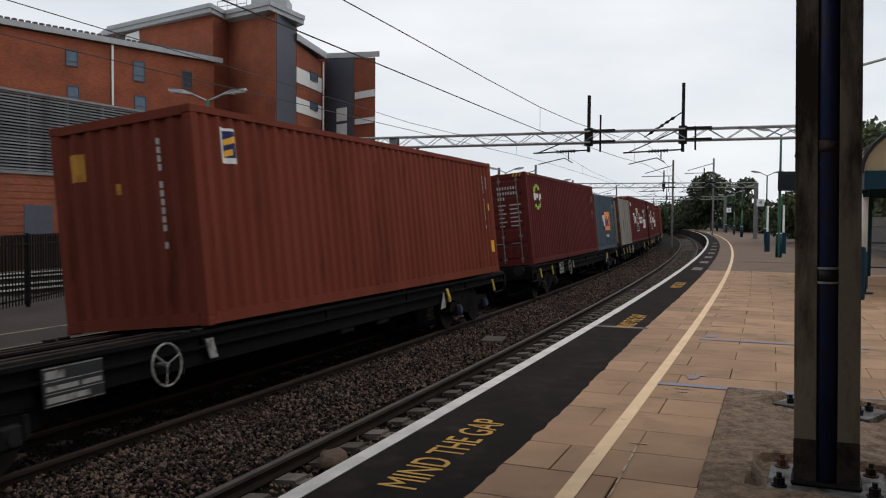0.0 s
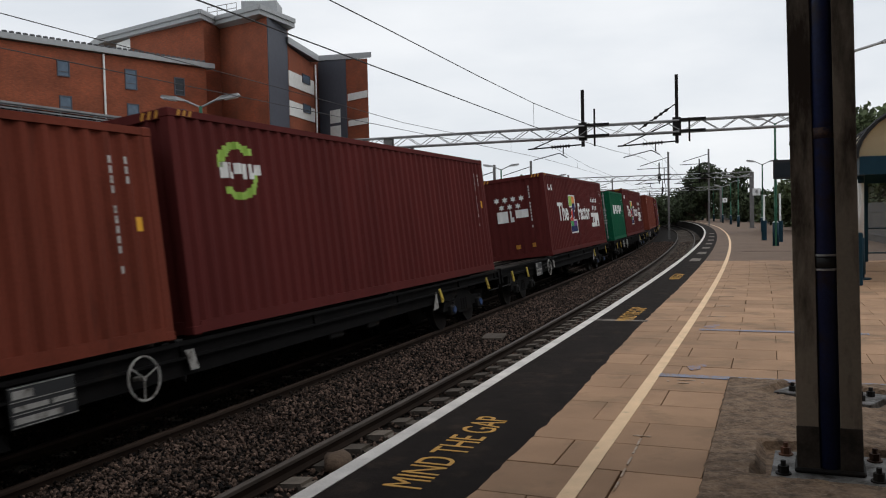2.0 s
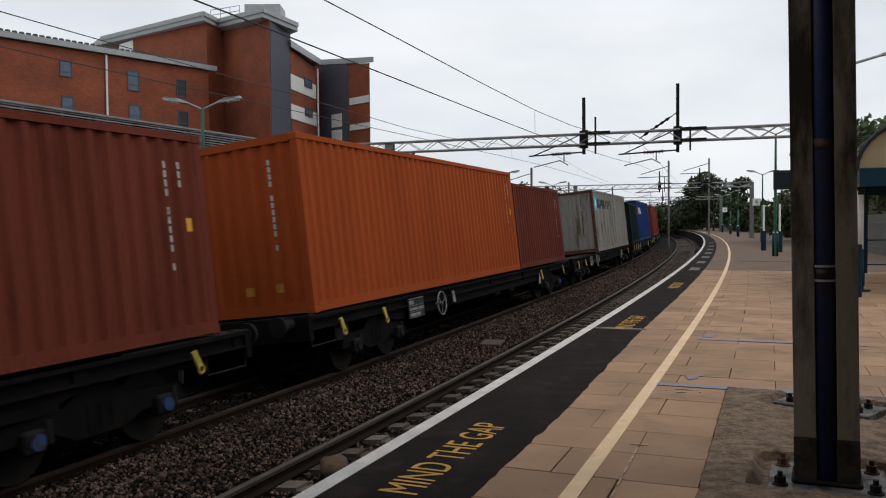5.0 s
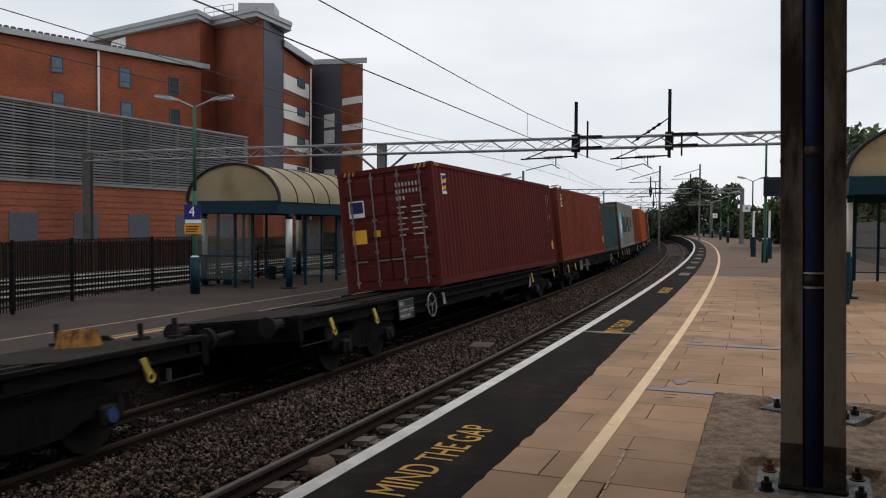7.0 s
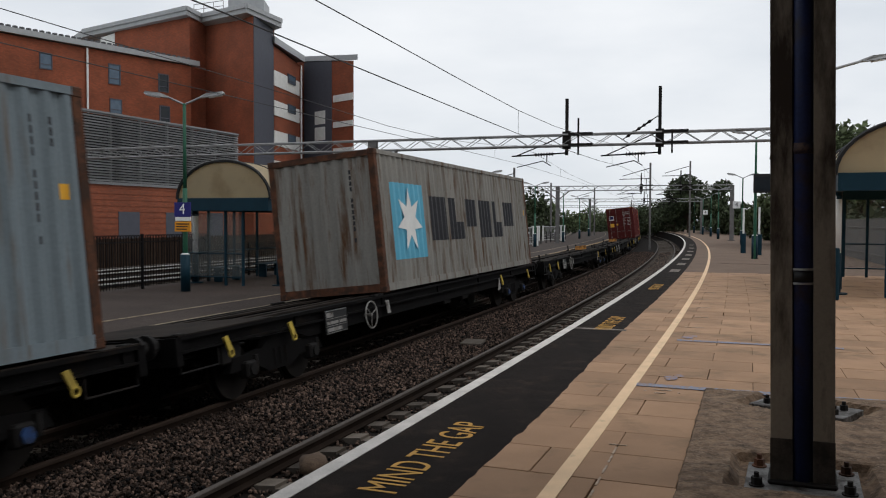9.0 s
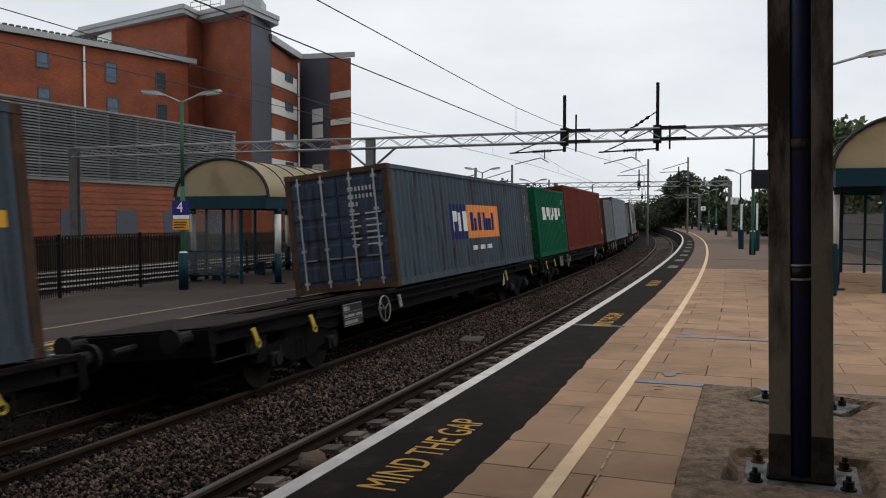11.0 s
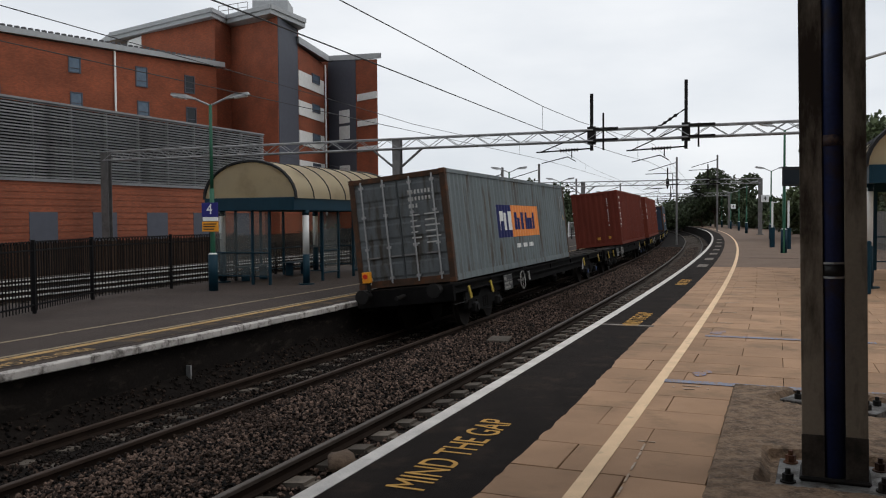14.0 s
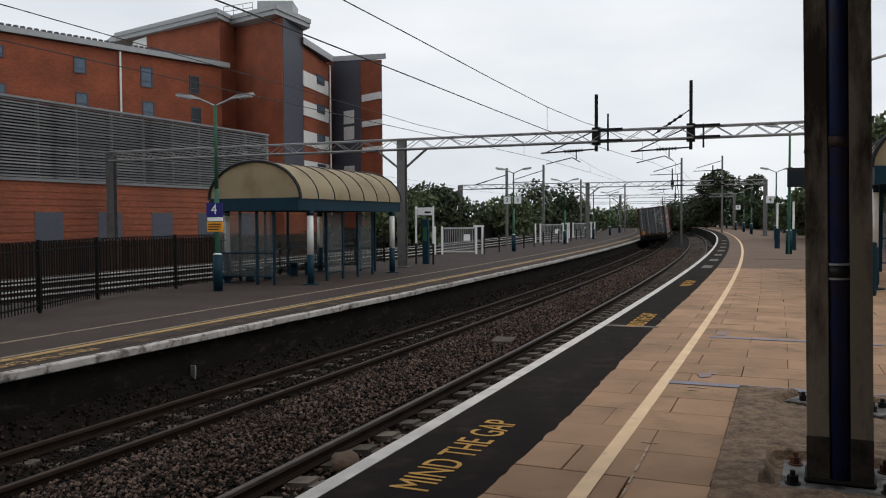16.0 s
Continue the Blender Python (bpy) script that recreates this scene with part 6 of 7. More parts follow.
pad_place = stand(6.25, 2.78, 0.0)
plate_place = stand(8.55, 2.95, -0.05)
HOLLOWS = [((Matrix.Translation((2.376, 4.87, 0)) @ face).inverted() @ pad_place, 0.43, 0.40, 0.048), ((plate_place @ face).inverted() @ pad_place, 0.50, 0.36, 0.048)]
plinth = tagged(part("concrete_footing", rough_pad(-0.68, 1.6, -1.2, 2.75, 0.03, 0.022, HOLLOWS), PLINTH), "rough stained concrete footing in the platform", "footing")
plinth.matrix_basis = pad_place
foot2 = empty("bolted_plate", plate_place, "second bolted base plate on the footing", "base plate")
part("steel_plate", box(bmesh.new(), -0.42, 0.42, -0.24, 0.24, 0.0, 0.058, 0.004, face), PLATE_WORN, foot2)
for x in (-0.30, 0.30):
    for y in (-0.12, 0.10):
        b = bmesh.new()
        rod(b, face @ Vector((x, y, 0.055)), face @ Vector((x, y, 0.10)), 0.032, 6)
        rod(b, face @ Vector((x, y, 0.10)), face @ Vector((x, y, 0.13)), 0.016, 8)
        part("bolt", b, STEEL_DARK, foot2)
canopy = tagged(part("canopy", slab_line(bmesh.new(), 1.2, 13.6, 5.2, 5.5, -9.5, 7.2, 1.0), GALV_DULL), "plain canopy carried by the steel column", "canopy", kind="structure")

# ---- painted words and marks on the near platform ----
def platform_words(s, off, length, tall, name, label, mat=LINE_YELLOW):
    t = text_mesh(name, "MIND THE GAP", 0.4, mat, Matrix(), None, 0.001)
    xs = [v.co.x for v in t.data.vertices]
    ys = [v.co.y for v in t.data.vertices]
    cx, cy = (max(xs) + min(xs)) / 2, (max(ys) + min(ys)) / 2
    t.data.transform(Matrix.Diagonal((length / (max(xs) - min(xs)), tall / (max(ys) - min(ys)), 1, 1)) @ Matrix.Translation((-cx, -cy, 0)))
    t.matrix_basis = stand(s, off, 0.004, 90)
    return tagged(t, label, "floor marking", "edge warnings")


platform_words(6.15, 0.52, 1.72, 0.25, "painted_warning", "yellow painted words MIND THE GAP on black asphalt")
platform_words(13.75, 0.52, 1.72, 0.25, "painted_warning", "worn yellow words MIND THE GAP on black asphalt")
platform_words(21.3, 0.50, 1.72, 0.25, "painted_warning", "worn yellow words MIND THE GAP on black asphalt")
FADED = material("faded_paint", (0.20, 0.17, 0.145), 0.9, 0, 0.3, dirt=(0.06, 0.052, 0.047), dirt_at=0.52, dirt_scale=6)


def patch(name, label, s0, s1, o0, o1, mat, z=0.004, group=""):
    return tagged(part(name, slab_line(bmesh.new(), o0, o1, z - 0.003, z, s0, s1, 0.5), mat), label, "floor marking", group)


for s in (27.6, 32.0, 36.5, 41.0, 46.0, 52.0, 59.0):
    patch("faded_marking", "faded pale marking on black asphalt", s, s + 1.5, 0.36, 0.66, FADED, group="faded markings")
patch("cross_line", "pale painted cross line on asphalt", 12.88, 13.02, 0.12, 0.86, FADED)
patch("blue_line", "blue sprayed line across the slabs", 8.93, 9.07, 1.50, 5.2, MARK_BLUE, 0.008)
patch("blue_line", "faint blue sprayed line across the slabs", 12.12, 12.25, 1.62, 3.6, MARK_BLUE, 0.008)
for s, o, size in ((9.45, 1.78, 0.20), (12.5, 1.74, 0.24)):
    for ds, do, k in ((0.0, 0.0, 0.42), (0.15, 0.06, 0.30)):
        b = bmesh.new()
        rim = [b.verts.new((size * k * (1 + 0.45 * noise.noise(Vector((math.cos(a) * 1.7, math.sin(a) * 1.7, s + k)))) * math.cos(a) * 0.8, size * k * 1.3 * (1 + 0.45 * noise.noise(Vector((math.cos(a) * 1.7, math.sin(a) * 1.7, s + k)))) * math.sin(a), 0))
               for a in [2 * math.pi * i / 28 for i in range(28)]]
        prism_faces = bmesh.ops.extrude_face_region(b, geom=[b.faces.new(rim)])
        bmesh.ops.translate(b, verts=[v for v in prism_faces["geom"] if isinstance(v, bmesh.types.BMVert)], vec=(0, 0, -0.002))
        bmesh.ops.recalc_face_normals(b, faces=b.faces[:])
        blob = tagged(part("blue_mark", b, SPRAY), "blurred blue sprayed mark on the slabs", "floor marking", "blue spray marks")
        blob.matrix_basis = stand(s + ds, o + do, 0.005 + 0.02 * (k - 0.3))
for s, o0, o1 in ((8.72, 1.60, 1.62), (8.72, 1.90, 1.92), (8.80, 1.68, 1.84), (8.66, 1.70, 1.80)):
    patch("chalk_mark", "pale chalk tick on the slabs", s, s + 0.025, o0, o1, MARK_PALE, 0.007, "chalk marks")
for s, o0 in ((5.60, 1.672), (5.85, 1.668), (6.10, 1.664), (6.35, 1.66), (6.55, 1.655)):
    patch("chalk_mark", "pale chalk dash on the slabs", s, s + 0.17, o0, o0 + 0.014, MARK_PALE, 0.007, "chalk marks")
patch("chalk_mark", "pale chalk tick on the slabs", 6.78, 6.80, 1.60, 1.72, MARK_PALE, 0.007, "chalk marks")
for s in (13.6, 15.0, 16.6, 18.2, 20.0, 22.0):
    patch("chalk_mark", "pale chalk tick on the slabs", s, s + 0.05, 1.62, 1.9, MARK_PALE, 0.007, "chalk marks")
patch("pale_strip", "pale repair strip across brown asphalt", 33.6, 34.0, 1.9, 3.6, JOINT, 0.004)

# ---- things on the far platform ----
def rail_fence(points, base, high, label, spacing=0.115):
    """Black bow-topped railings through plan points."""
    f = empty("railing_fence", Matrix(), label, "fence")
    first = rail = None
    for (a, c) in zip(points, points[1:]):
        p, q = at(*a, base), at(*c, base)
        d = q - p
        ang = math.atan2(d.y, d.x)
        L = d.length
        m0 = Matrix.Translation(p) @ Matrix.Rotation(ang, 4, "Z")
        for x in (0.0, L):
            part("fence_post", box(bmesh.new(), x - 0.035, x + 0.035, -0.035, 0.035, 0, high + 0.02, 0.004, m0), FENCE_BLACK, f)
        for z in (0.16, high - 0.22):
            part("fence_rail", box(bmesh.new(), 0.035, L - 0.035, -0.02, 0.02, z, z + 0.035, 0, m0), FENCE_BLACK, f)
        n = int((L - 0.1) / spacing)
        for i in range(1, n):
            m = m0 @ Matrix.Translation((L * i / n, 0, 0))
            if first is None:
                b = bmesh.new()
                rod(b, (0, 0, 0.06), (0, 0, high - 0.08), 0.0135, 5)
                if True:
                    for k in range(4):
                        a0, a1 = math.pi * k / 4, math.pi * (k + 1) / 4
                        rod(b, (0.0575 - 0.0575 * math.cos(a0), 0, high - 0.08 + 0.07 * math.sin(a0)), (0.0575 - 0.0575 * math.cos(a1), 0, high - 0.08 + 0.07 * math.sin(a1)), 0.0135, 4, cap=False)
                first = part("fence_bar", b, FENCE_BLACK, f)
                first.matrix_basis = m
            else:
                again("fence_bar", first, m, f)
    return f


rail_fence([(8.2, -9.9), (11.0, -10.9), (13.8, -12.0), (16.6, -13.15), (19.9, -13.45), (23.1, -13.5)], FAR_Z, 1.53, "black bow-topped railings at the back of the platform")
rail_fence([(23.2, -13.95), (26.2, -13.95), (29.2, -13.95), (32.2, -13.95), (35.2, -13.95)], FAR_Z, 1.15, "black railings behind the shelter", 0.13)

board = empty("information_board", stand(33.8, -11.4, FAR_Z), "station board with white header and posts", "sign")
for x in (-0.40, 0.40):
    pb = part("board_post", box(bmesh.new(), x - 0.035, x + 0.035, -0.035, 0.035, 0.9, 2.5, 0.004), WHITE, board)
    part("post_foot", box(bmesh.new(), x - 0.036, x + 0.036, -0.036, 0.036, 0.0, 0.9, 0.004), BLACK, pb)
hd = part("header", box(bmesh.new(), -0.32, 0.40, -0.04, 0.04, 2.12, 2.45, 0.004), WHITE_GLOSS, board)
part("lettering_bars", box(bmesh.new(), 0.02, 0.3, -0.045, -0.04, 2.2, 2.28), BLACK, hd)
help_point = empty("help_point", stand(34.2, -11.5, FAR_Z), "dark help point with a green panel", "help point")
part("body", box(bmesh.new(), -0.14, 0.14, -0.1, 0.1, 0, 1.95, 0.02), TEAL, help_point)
part("green_panel", box(bmesh.new(), -0.09, 0.09, -0.115, -0.1, 1.0, 1.6, 0.005), GREEN, help_point)


def gate(s, off, label):
    g = empty("white_gate", stand(s, off, FAR_Z, 25), label, "gate", "platform end gates")
    for x in (-1.35, -0.95, 0.95, 1.3):
        part("gate_post", box(bmesh.new(), x - 0.055, x + 0.055, -0.055, 0.055, 0, 1.55, 0.006), WHITE, g)
    for z in (0.12, 1.42):
        part("gate_rail", box(bmesh.new(), -0.9, 0.9, -0.02, 0.02, z, z + 0.06), WHITE, g)
    for i in range(15):
        x = -0.86 + i * 0.122
        part("pale", box(bmesh.new(), x - 0.022, x + 0.022, -0.035, -0.02, 0.08, 1.5), GALV, g)
    part("top_bar", box(bmesh.new(), 0.8, 1.4, -0.04, 0.04, 1.5, 1.6), WHITE, g)
    part("notice", box(bmesh.new(), 0.25, 0.6, -0.05, -0.036, 0.75, 1.1), WHITE_GLOSS, g)
    return g


gate(44.0, -13.3, "white palisade gate at the back of the platform")
gate(66.5, -12.6, "distant white palisade gate")
gate(84.0, -12.6, "distant white palisade gate")
small_post = None
for i in range(16):
    s = 44.5 + i * 3.1
    m = stand(s, -12.0, FAR_Z)
    if small_post is None:
        small_post = tagged(part("bollard", rod(rod(bmesh.new(), (0, 0, 0), (0, 0, 0.95), 0.05, 8), (0, 0, 0.95), (0, 0, 1.0), 0.05, 8, 0.02), BLACK), "slim black bollard on the platform", "bollard", "platform bollards")
        small_post.matrix_basis = m
    else:
        copy_thing(small_post, m)


def number_sign(s, off, base, z, digit, label, size=0.42):
    sg = empty("number_sign", stand(s, off, base), label, "sign", "platform number signs")
    part("panel", box(bmesh.new(), -size / 2, size / 2, -0.02, 0.02, z, z + size, 0.004), WHITE_GLOSS, sg)
    text_mesh("number", digit, size * 0.8, BLACK, Matrix.Translation((0, -0.024, z + size / 2)) @ Matrix.Rotation(radians(90), 4, "X"), sg)
    part("bracket", box(bmesh.new(), -0.03, 0.03, 0.02, 0.12, z + 0.1, z + 0.14), GALV, sg)


number_sign(48.5, -11.75, FAR_Z, 2.85, "2", "white number sign on a lamp post")
number_sign(48.5, -11.1, FAR_Z, 2.85, "3", "white number sign on a lamp post")
number_sign(62.0, 3.50, 0.0, 2.55, "4", "white number sign on a lamp post", 0.5)
number_sign(97.0, 2.9, 0.0, 2.45, "4", "white number sign on a distant lamp post", 0.5)

screen = empty("departure_screen", stand(38.3, 3.55, 0.0), "dark departure screen on a post", "screen")
part("case", box(bmesh.new(), -0.35, 0.75, -0.15, 0.15, 2.82, 3.62, 0.02), BLACK, screen)
part("display", box(bmesh.new(), -0.30, 0.70, -0.165, -0.15, 2.9, 3.5), PANE_DARK, screen)
part("hanger", box(bmesh.new(), -0.30, -0.22, -0.05, 0.05, 0, 2.85), GREEN, screen)
for s, o in ((43.2, 3.72), (45.4, 3.1)):
    bl = empty("bollard_post", stand(s, o, 0.0), "dark teal post with white upper part", "post", "near platform posts")
    part("lower", rod(bmesh.new(), (0, 0, 0), (0, 0, 1.0), 0.13, 12), TEAL, bl)
    part("upper", rod(bmesh.new(), (0, 0, 1.0), (0, 0, 2.3), 0.05, 10), WHITE, bl)
sp = empty("sign_post", stand(19.2, 4.12, 0.0), "white sign post with dark foot beside the shelter", "post")
part("upper", box(bmesh.new(), -0.05, 0.05, -0.05, 0.05, 0.75, 2.1, 0.006), WHITE, sp)
part("lower", box(bmesh.new(), -0.13, 0.13, -0.1, 0.1, 0.0, 1.05, 0.02), TEAL, sp)

# small things on the track
def rough_stone(name, m, size, seed, mat, label):
    b = bmesh.new()
    bmesh.ops.create_icosphere(b, subdivisions=2, radius=1.0)
    for v in b.verts:
        v.co *= 1 + 0.28 * noise.noise(v.co * 1.3 + Vector((seed, 0, 0)))
        v.co = Vector((v.co.x * size[0], v.co.y * size[1], v.co.z * size[2]))
    o = tagged(part(name, b, mat, None, "", True), label, "stone")
    o.matrix_basis = m
    return o


LUMP = material("lump_stone", (0.10, 0.068, 0.047), 0.95, 0, 0.45, scale=5, fine=45, bump=0.8, dirt=(0.045, 0.03, 0.02), dirt_scale=5, dirt_at=0.55, still=True)
rough_stone("large_stone", stand(8.75, -1.86, -1.06, 20), (0.17, 0.25, 0.11), 3, LUMP, "large brown lump of stone beside the rail")
rough_stone("large_stone", stand(6.7, -1.7, -1.02, 50), (0.12, 0.2, 0.09), 7, LUMP, "brown lump of stone beside the rail")
slabby = tagged(part("cable_cover", box(bmesh.new(), -0.22, 0.22, -0.35, 0.35, 0, 0.07, 0.01, stand(17.6, -2.95, -1.06, 8)), CONCRETE), "flat concrete cover lying on the ballast", "cover")
marker = empty("track_marker", stand(12.2, -6.72, -1.14), "small pale marker post at the foot of the wall", "marker")
part("post", box(bmesh.new(), -0.05, 0.05, -0.02, 0.02, 0, 0.25, 0.006), GALV, marker)

# rusty end plates and stanchions on the empty wagons
END_RUST = material("orange_rust_paint", (0.33, 0.15, 0.03), 0.8, 0, 0.4, scale=4, dirt=(0.10, 0.045, 0.015), dirt_scale=6, dirt_at=0.5)
for wg, mid, y in TRAIN:
    if y is None and mid in (-221.6 + 9.4, -242.6 + 9.4):
        part("end_box", prism(bmesh.new(), [(-0.55, 8.78, 1.108), (-0.55, 8.98, 1.108), (-0.55, 8.90, 1.33), (-0.55, 8.86, 1.33)], (0.62, 0, 0)), END_RUST, wg, "rusty orange upright plate on the deck end")
        for px, py, ph in ((-1.05, 9.3, 0.30), (0.35, 9.35, 0.22), (1.0, 9.25, 0.26), (-0.9, -9.3, 0.28), (0.2, -9.2, 0.20), (1.0, -9.3, 0.24)):
            part("stanchion", box(rod(bmesh.new(), (px, py, 1.09), (px, py, 1.108 + ph), 0.035, 8), px - 0.08, px + 0.08, py - 0.08, py + 0.08, 1.10, 1.15), STEEL_DARK, wg)

# tail lamp of the last wagon
last = TRAIN[-2][0]
b = bmesh.new()
box(b, -0.93, -0.75, -9.78, -9.62, 1.30, 1.55, 0.01)
tl = part("tail_lamp", b, SIGN_AMBER, last, "orange tail lamp box")
part("lens", rod(bmesh.new(), (-0.84, -9.80, 1.45), (-0.84, -9.78, 1.45), 0.06, 12), RED_LENS, tl)
part("lamp_bracket", box(bmesh.new(), -0.87, -0.81, -9.70, -9.60, 0.95, 1.30), STEEL_DARK, tl)

# pale edges along the lines behind the platform
for o, z in ((-15.2, -0.55), (-19.1, -0.58), (-23.2, -0.52)):
    tagged(part("cable_trough", slab_line(bmesh.new(), o - 0.2, o + 0.2, z - 0.3, z, -20, 200, 2.0), CONCRETE), "pale concrete cable trough along the line", "cable trough", "cable troughs")
fw = platform_words(9.3, -7.15, 1.7, 0.25, "painted_warning", "worn yellow words on the far platform edge", LINE_WORN)
fw.matrix_basis = stand(9.6, -7.15, FAR_Z + 0.004, -90)

# ---- fences, trees and distance ----
BROWN_FENCE = material("brown_fence", (0.030, 0.018, 0.012), 0.9, 0, 0.3, island=0.4, spec=0.1)


def palisade(s0, s1, off, z0, z1, mat, label, step=0.16):
    b = bmesh.new()
    s = s0
    while s < s1:
        box(b, -0.055, 0.055, -0.012, 0.012, z0, z1 - 0.05 * (int(s * 7) % 2), 0, stand(s, off, 0, 90))
        s += step
    for z in (z0 + 0.3, z1 - 0.4):
        sweep(b, [(off - 0.06, z), (off - 0.02, z), (off - 0.02, z + 0.05), (off - 0.06, z + 0.05)], s0, s1, 4)
    return tagged(part("palisade_fence", b, mat), label, "fence", kind="stuff")


palisade(-24, 52, -25.6, -1.3, 0.72, BROWN_FENCE, "dark brown fence before the brick wall", 0.14)
palisade(52, 230, -25.6, -1.3, 0.95, FENCE_BLACK, "dark palisade fence beyond the lines", 0.15)
palisade(30, 150, 7.6, 0.0, 1.75, GALV_DULL, "grey palisade fence behind the near platform", 0.17)
palisade(150, 230, -3.0, -1.5, 0.9, FENCE_BLACK, "dark palisade fence in the distance", 0.3)


def tree(x, y, base, tall, wide, seed, leaves, label, mat=LEAF, leaf=0.28):
    t = empty("tree", pose(x, y, base), label, "tree")
    rng = random.Random(seed)
    b = bmesh.new()
    trunk_top = tall * 0.42
    rod(b, (0, 0, -0.2), (rng.uniform(-.2, .2), rng.uniform(-.2, .2), trunk_top), tall * 0.028, 8, tall * 0.017)
    clumps = []
    for i in range(11):
        a = rng.uniform(0, 2 * math.pi)
        r = wide * rng.uniform(0.15, 0.5)
        z = tall * rng.uniform(0.32, 0.93)
        r *= 1.0 - 0.55 * max(0, (z / tall - 0.6) / 0.4)
        tip = Vector((r * math.cos(a), r * math.sin(a), z))
        rod(b, (0, 0, trunk_top * rng.uniform(0.5, 1.0)), tip, tall * 0.010, 5, tall * 0.003)
        clumps.append((tip, wide * rng.uniform(0.16, 0.27)))
    part("trunk", b, BARK, t)
    rs = np.random.RandomState(seed)
    pts = []
    per = leaves // len(clumps)
    for c, r in clumps:
        d = rs.normal(size=(per, 3))
        d /= np.linalg.norm(d, axis=1, keepdims=True)
        rad = r * rs.uniform(0.35, 1.12, size=(per, 1)) ** 0.6
        pts.append(np.array(c) + d * rad * np.array([1.15, 1.15, 0.8]))
    pts = np.concatenate(pts)
    n = len(pts)
    u = rs.normal(size=(n, 3))
    u /= np.linalg.norm(u, axis=1, keepdims=True)
    w = np.cross(u, rs.normal(size=(n, 3)))
    w /= np.linalg.norm(w, axis=1, keepdims=True)
    k = leaf * rs.uniform(0.5, 1.2, size=(n, 1))
    quad = np.stack([pts - u * k, pts - w * k * 0.55, pts + u * k, pts + w * k * 0.55], 1).reshape(-1, 3)
    me = bpy.data.meshes.new("crown")
    me.from_pydata(quad.tolist(), [], np.arange(n * 4).reshape(-1, 4).tolist())
    me.materials.append(mat)
    o = new("crown", me)
    o.parent = t
    return t


k = 0
for px, depth, top, wide, mat in ((705, 66, 348, 5, LEAF), (735, 70, 344, 5, LEAF), (768, 78, 334, 6.0, LEAF_DARK), (792, 80, 336, 5.5, LEAF_DARK), 
                                  (880, 104, 352, 7.5, LEAF), (905, 104, 345, 7, LEAF), (930, 110, 332, 8.5, LEAF_DARK), (956, 112, 328, 8, LEAF_DARK), (986, 112, 330, 7, LEAF_DARK), (1012, 130, 356, 7, LEAF),
                                  (1046, 150, 374, 8, LEAF), (1085, 170, 366, 9, LEAF), (1120, 175, 374, 9, LEAF), (1160, 190, 374, 9, LEAF), (1196, 175, 368, 9, LEAF), (1230, 150, 352, 8, LEAF_DARK)):
    p = sight(px, depth)
    k += 1
    tree(p.x, p.y, -1.6, high(top, depth, px) + 1.6, wide, k, 1900, "leafy green tree beyond the railway fence", mat, 0.29)
for px, depth, top, wide, mat in ((1252, 128, 346, 6.5, LEAF_DARK), (1278, 124, 294, 7.0, LEAF_DARK), (1302, 122, 290, 7.0, LEAF_DARK), (1324, 118, 314, 6.0, LEAF_DARK), (1345, 110, 352, 4.5, LEAF_DARK), (1368, 106, 356, 4.5, LEAF_DARK),
                                  (1240, 140, 355, 7, LEAF_DARK), (1216, 146, 362, 7, LEAF_DARK), (1392, 100, 358, 4.5, LEAF)):
    p = sight(px, depth)
    k += 1
    tree(p.x, p.y, -1.6, high(top, depth, px) + 1.6, wide, k, 3600, "tall dark green tree behind the near platform", mat, 0.28)
for px, depth, top, wide in ((1440, 70, 345, 4.5), (1462, 58, 300, 5), (1492, 54, 246, 5.5), (1520, 52, 222, 6.5), (1556, 50, 214, 7), (1600, 50, 210, 7), (1650, 48, 215, 7)):
    p = sight(px, depth)
    k += 1
    tree(p.x, p.y, -1.0, high(top, depth, px) + 1.0, wide, k, 3000, "dense green tree behind the shelter", LEAF, 0.26)

hedge_rng = np.random.RandomState(5)
def hedge(s0, s1, off, z0, tall, deep, count, label, mat):
    s = hedge_rng.uniform(s0, s1, count)
    hump = 0.75 + 0.25 * np.sin(s * 0.9) + 0.15 * np.sin(s * 2.3 + 1)
    pts = np.array([at(a, off + o, z0 + z) for a, o, z in zip(s, hedge_rng.uniform(-deep, deep, count), hedge_rng.uniform(0, 1, count) ** 0.7 * tall * hump)])
    u = hedge_rng.normal(size=(count, 3))
    u /= np.linalg.norm(u, axis=1, keepdims=True)
    w = np.cross(u, hedge_rng.normal(size=(count, 3)))
    w /= np.linalg.norm(w, axis=1, keepdims=True)
    r = hedge_rng.uniform(0.12, 0.34, size=(count, 1))
    quad = np.stack([pts - u * r, pts - w * r * 0.6, pts + u * r, pts + w * r * 0.6], 1).reshape(-1, 3)
    me = bpy.data.meshes.new("hedge")
    me.from_pydata(quad.tolist(), [], np.arange(count * 4).reshape(-1, 4).tolist())
    me.materials.append(mat)
    return tagged(new("hedge", me), label, "hedge", kind="stuff")


hedge(55, 240, -28.5, -1.6, 2.5, 1.6, 16000, "overgrown green bushes beyond the fence", LEAF_DARK)
hedge(40, 190, 10.0, -0.2, 2.6, 1.5, 12000, "dark green bushes behind the platform fence", LEAF_DARK)
hedge(165, 260, -8.0, -1.6, 3.8, 9.0, 14000, "dark bushes where the line curves away", LEAF_DARK)

# ---- pieces of the setting: sleepers, coping, slabs, ballast ----
sleepers(track_a, NEAR_TRACK[0], NEAR_TRACK[1], LEAN, 1.0, 120.0)
sleepers(track_b, FAR_TRACK[0], FAR_TRACK[1], LEAN, 1.0, 120.0)
sleepers(track_c, -17.2, -0.45, 0, 5.0, 70.0, 0.7)

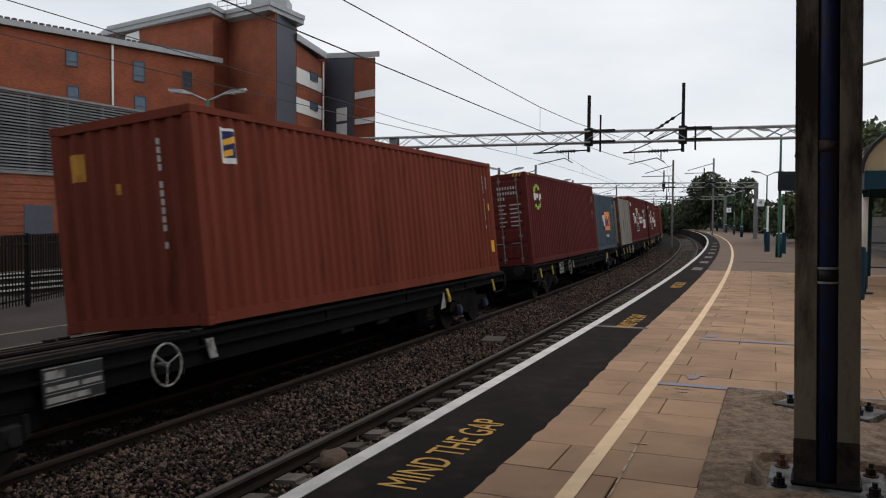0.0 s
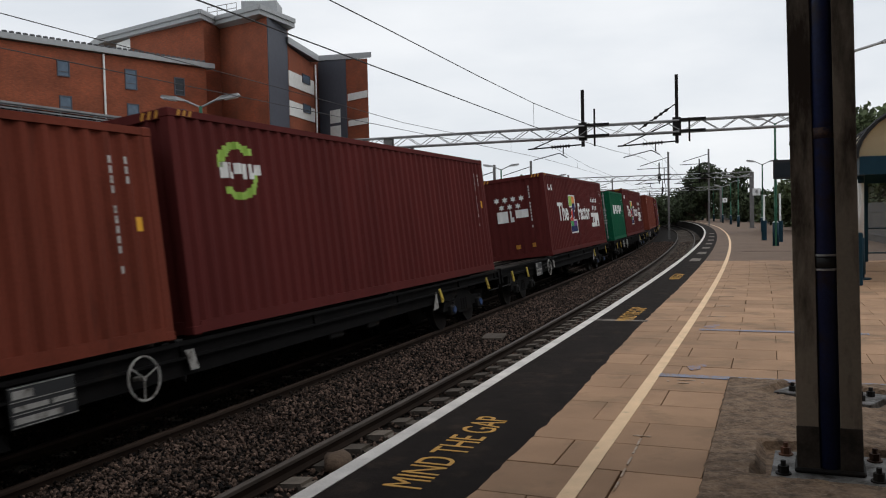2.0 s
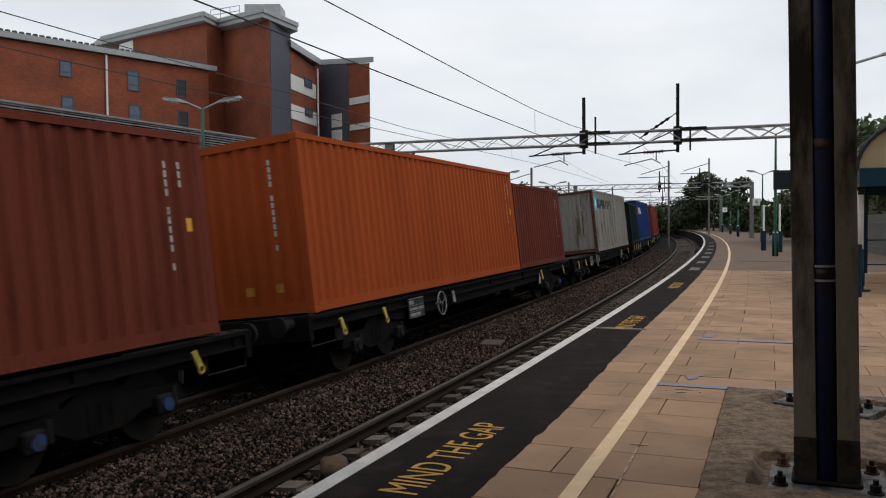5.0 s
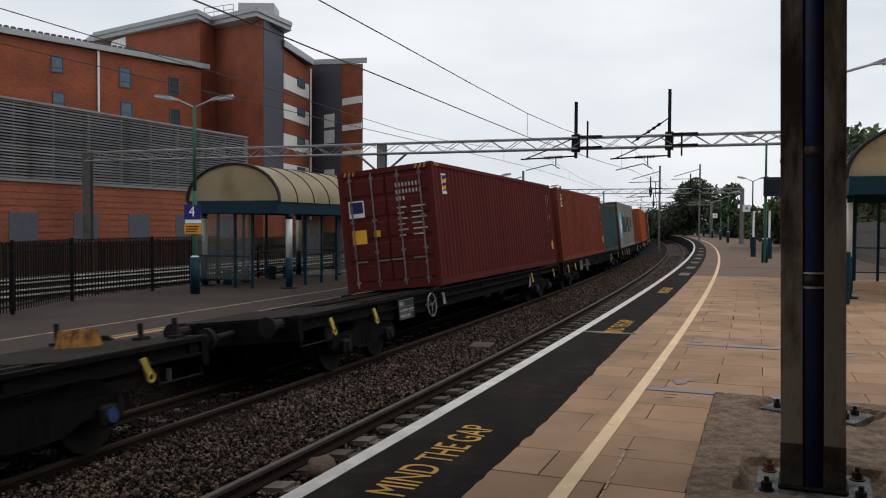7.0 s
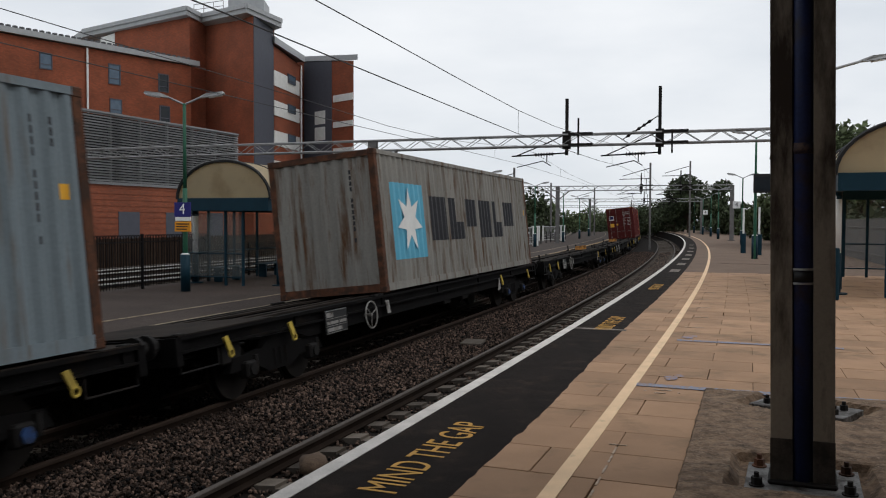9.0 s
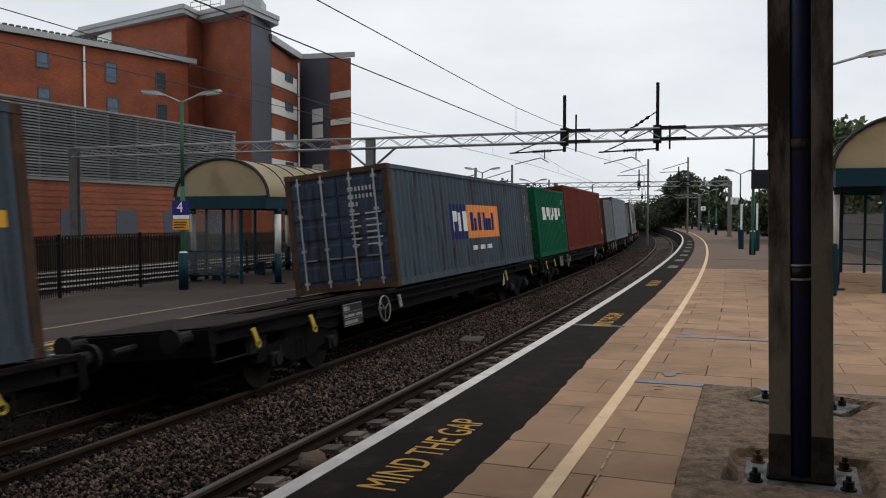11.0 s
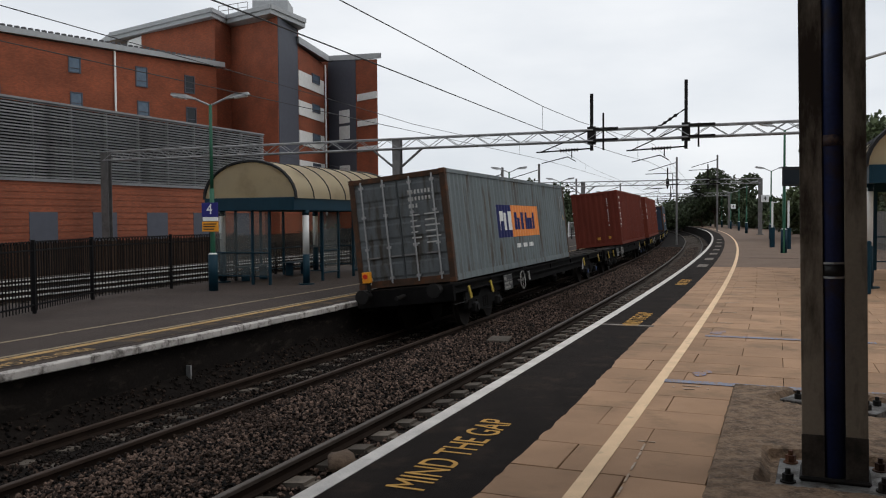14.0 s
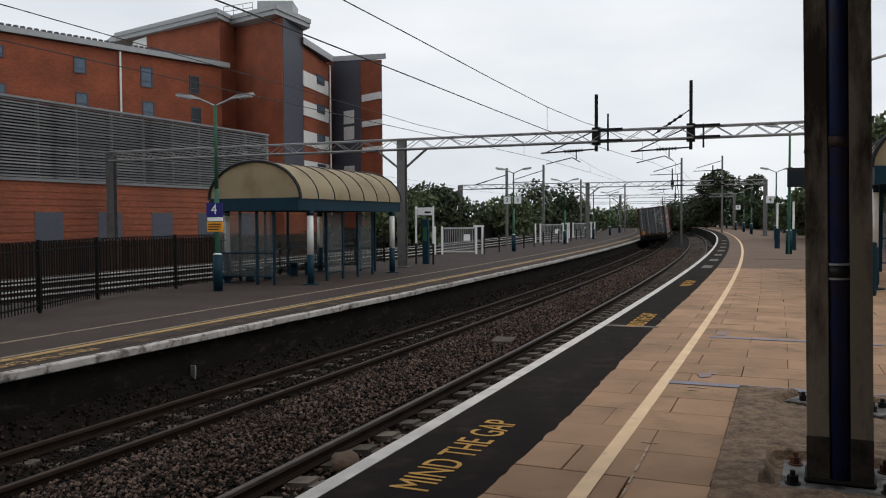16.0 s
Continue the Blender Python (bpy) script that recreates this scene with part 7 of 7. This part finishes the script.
cop = None
s = 1.0
crng = random.Random(9)
while s < 110:
    m = stand(s + 0.45, FAR_EDGE, FAR_Z) @ pose(crng.uniform(-.008, .008), 0, crng.uniform(-.006, .004), 0, 0, crng.uniform(-.35, .35))
    if cop is None:
        cop = part("coping_stone", box(bmesh.new(), -0.17, 0.0, -0.445, 0.445, -0.11, 0.006, 0.014), COPING, farp, "white-painted coping stone")
        cop.matrix_basis = m
    else:
        again("coping_stone", cop, m, farp)
    s += 0.9
part("coping", slab_line(bmesh.new(), FAR_EDGE - 0.34, FAR_EDGE, FAR_Z - 0.13, FAR_Z + 0.004, 110.2, 260, 2.0), COPING, farp)

prng = random.Random(4)
slab_mesh = {}
rest = bmesh.new()
row = 0
s = 2.45
while s < 27.6:
    tall = 0.59
    o = 0.78 - (0.0 if row % 2 else 0.42)
    while o < 12.0:
        o0, o1 = max(o, 0.78), o + 0.88
        beside = s > 5.1 and s + tall < 8.97
        if beside and o0 < 2.15 < o1:
            o1 = 2.15
        if beside and o0 < 4.34 < o1:
            o0 = 4.34
        if o1 - o0 > 0.1:
            gap = prng.choice((0.0025, 0.0025, 0.003, 0.007))
            dz = prng.uniform(-0.0015, 0.0015)
            under = beside and o0 > 2.14 and o1 < 4.345
            if under:
                pass
            elif s < 19 and o0 < 4.2:
                key = (round(o1 - o0, 2), gap)
                if key not in slab_mesh:
                    h = (o1 - o0) / 2 - gap
                    me = part("paving_slab", box(bmesh.new(), -h, h, -tall / 2 + gap, tall / 2 - gap, -0.05, 0.0, 0.003), SLAB, near)
                    me.matrix_basis = stand(s + tall / 2, (o0 + o1) / 2, dz)
                    slab_mesh[key] = me
                else:
                    again("paving_slab", slab_mesh[key], stand(s + tall / 2, (o0 + o1) / 2, dz), near)
            else:
                box(rest, o0 - (o0 + o1) / 2 + gap, (o1 - o0) / 2 - gap, -tall / 2 + gap, tall / 2 - gap, -0.05, 0.0, 0, stand(s + tall / 2, (o0 + o1) / 2, dz))
        o += 0.88
    row += 1
    s += tall
tagged(part("more_paving_slabs", rest, SLAB, near), kind="stuff")


def stones(name, label, s0, s1, o0, o1, count, size, level_at, seed, mat=STONE):
    rs = np.random.RandomState(seed)
    base = np.array([(0, 0, 1), (0.9, 0, 0.3), (0.28, 0.85, 0.3), (-0.72, 0.53, 0.3), (-0.72, -0.53, 0.3), (0.28, -0.85, 0.3), (0.5, 0.5, -0.6), (-0.5, 0.4, -0.6), (0, -0.6, -0.6)])
    faces = np.array([(0, 1, 2), (0, 2, 3), (0, 3, 4), (0, 4, 5), (0, 5, 1), (1, 6, 2), (2, 6, 7), (2, 7, 3), (3, 7, 4), (4, 7, 8), (4, 8, 5), (5, 8, 6), (5, 6, 1)])
    f = rs.uniform(0, 1, count) ** 1.5
    s = s0 + (s1 - s0) * f
    o = rs.uniform(o0, o1, count)
    P = np.array([at(a, b, level_at(b)) for a, b in zip(s, o)])
    r = size * rs.uniform(0.55, 1.35, count) * (1 + 0.5 * f)
    V = base[None] * (1 + rs.uniform(-0.35, 0.35, (count, 9, 3))) * r[:, None, None]
    a, b2 = rs.uniform(0, 2 * np.pi, count), rs.uniform(-0.9, 0.9, count)
    ca, sa, cb, sb = np.cos(a), np.sin(a), np.cos(b2), np.sin(b2)
    x, y, z = V[..., 0], V[..., 1], V[..., 2]
    y, z = y * cb[:, None] - z * sb[:, None], y * sb[:, None] + z * cb[:, None]
    x, y = x * ca[:, None] - y * sa[:, None], x * sa[:, None] + y * ca[:, None]
    V = np.stack([x, y, z], -1) + P[:, None]
    V[..., 2] += rs.uniform(-0.012, 0.03, count)[:, None]
    F = (faces[None] + 9 * np.arange(count)[:, None, None]).reshape(-1, 3)
    me = bpy.data.meshes.new(name)
    me.from_pydata(V.reshape(-1, 3).tolist(), [], F.tolist())
    me.materials.append(mat)
    return tagged(new(name, me), label, "ballast", kind="stuff")


BED = [(-6.78, -1.05), (-6.60, -1.16), (-6.38, -1.28), (-6.15, -1.345), (-5.85, -1.365), (-4.80, -1.265), (-4.45, -1.165), (-3.95, -1.10), (-3.3, -1.06), (-2.75, -1.08), (-2.35, -1.105), (-2.05, -1.175), (-0.80, -1.05), (-0.50, -0.98), (-0.12, -0.93)]
stones("ballast_stones", "loose grey-brown ballast stones between the rails", 1.5, 75, -4.45, -0.2, 50000, 0.022, lambda o: level(BED, o) + 0.008, 1)
# Along the far track the stones carry the shade in their colour.
stones("ballast_stones", "darker ballast stones beside the far platform, shade in their colour", 1.5, 75, -6.76, -4.45, 26000, 0.024, lambda o: level(BED, o) + 0.008, 3, STONE_SHADED)
stones("ballast_stones", "loose grey-brown ballast stones between the tracks", 1.5, 45, -4.2, -2.5, 36000, 0.021, lambda o: level(BED, o) + 0.025, 2)

motions()
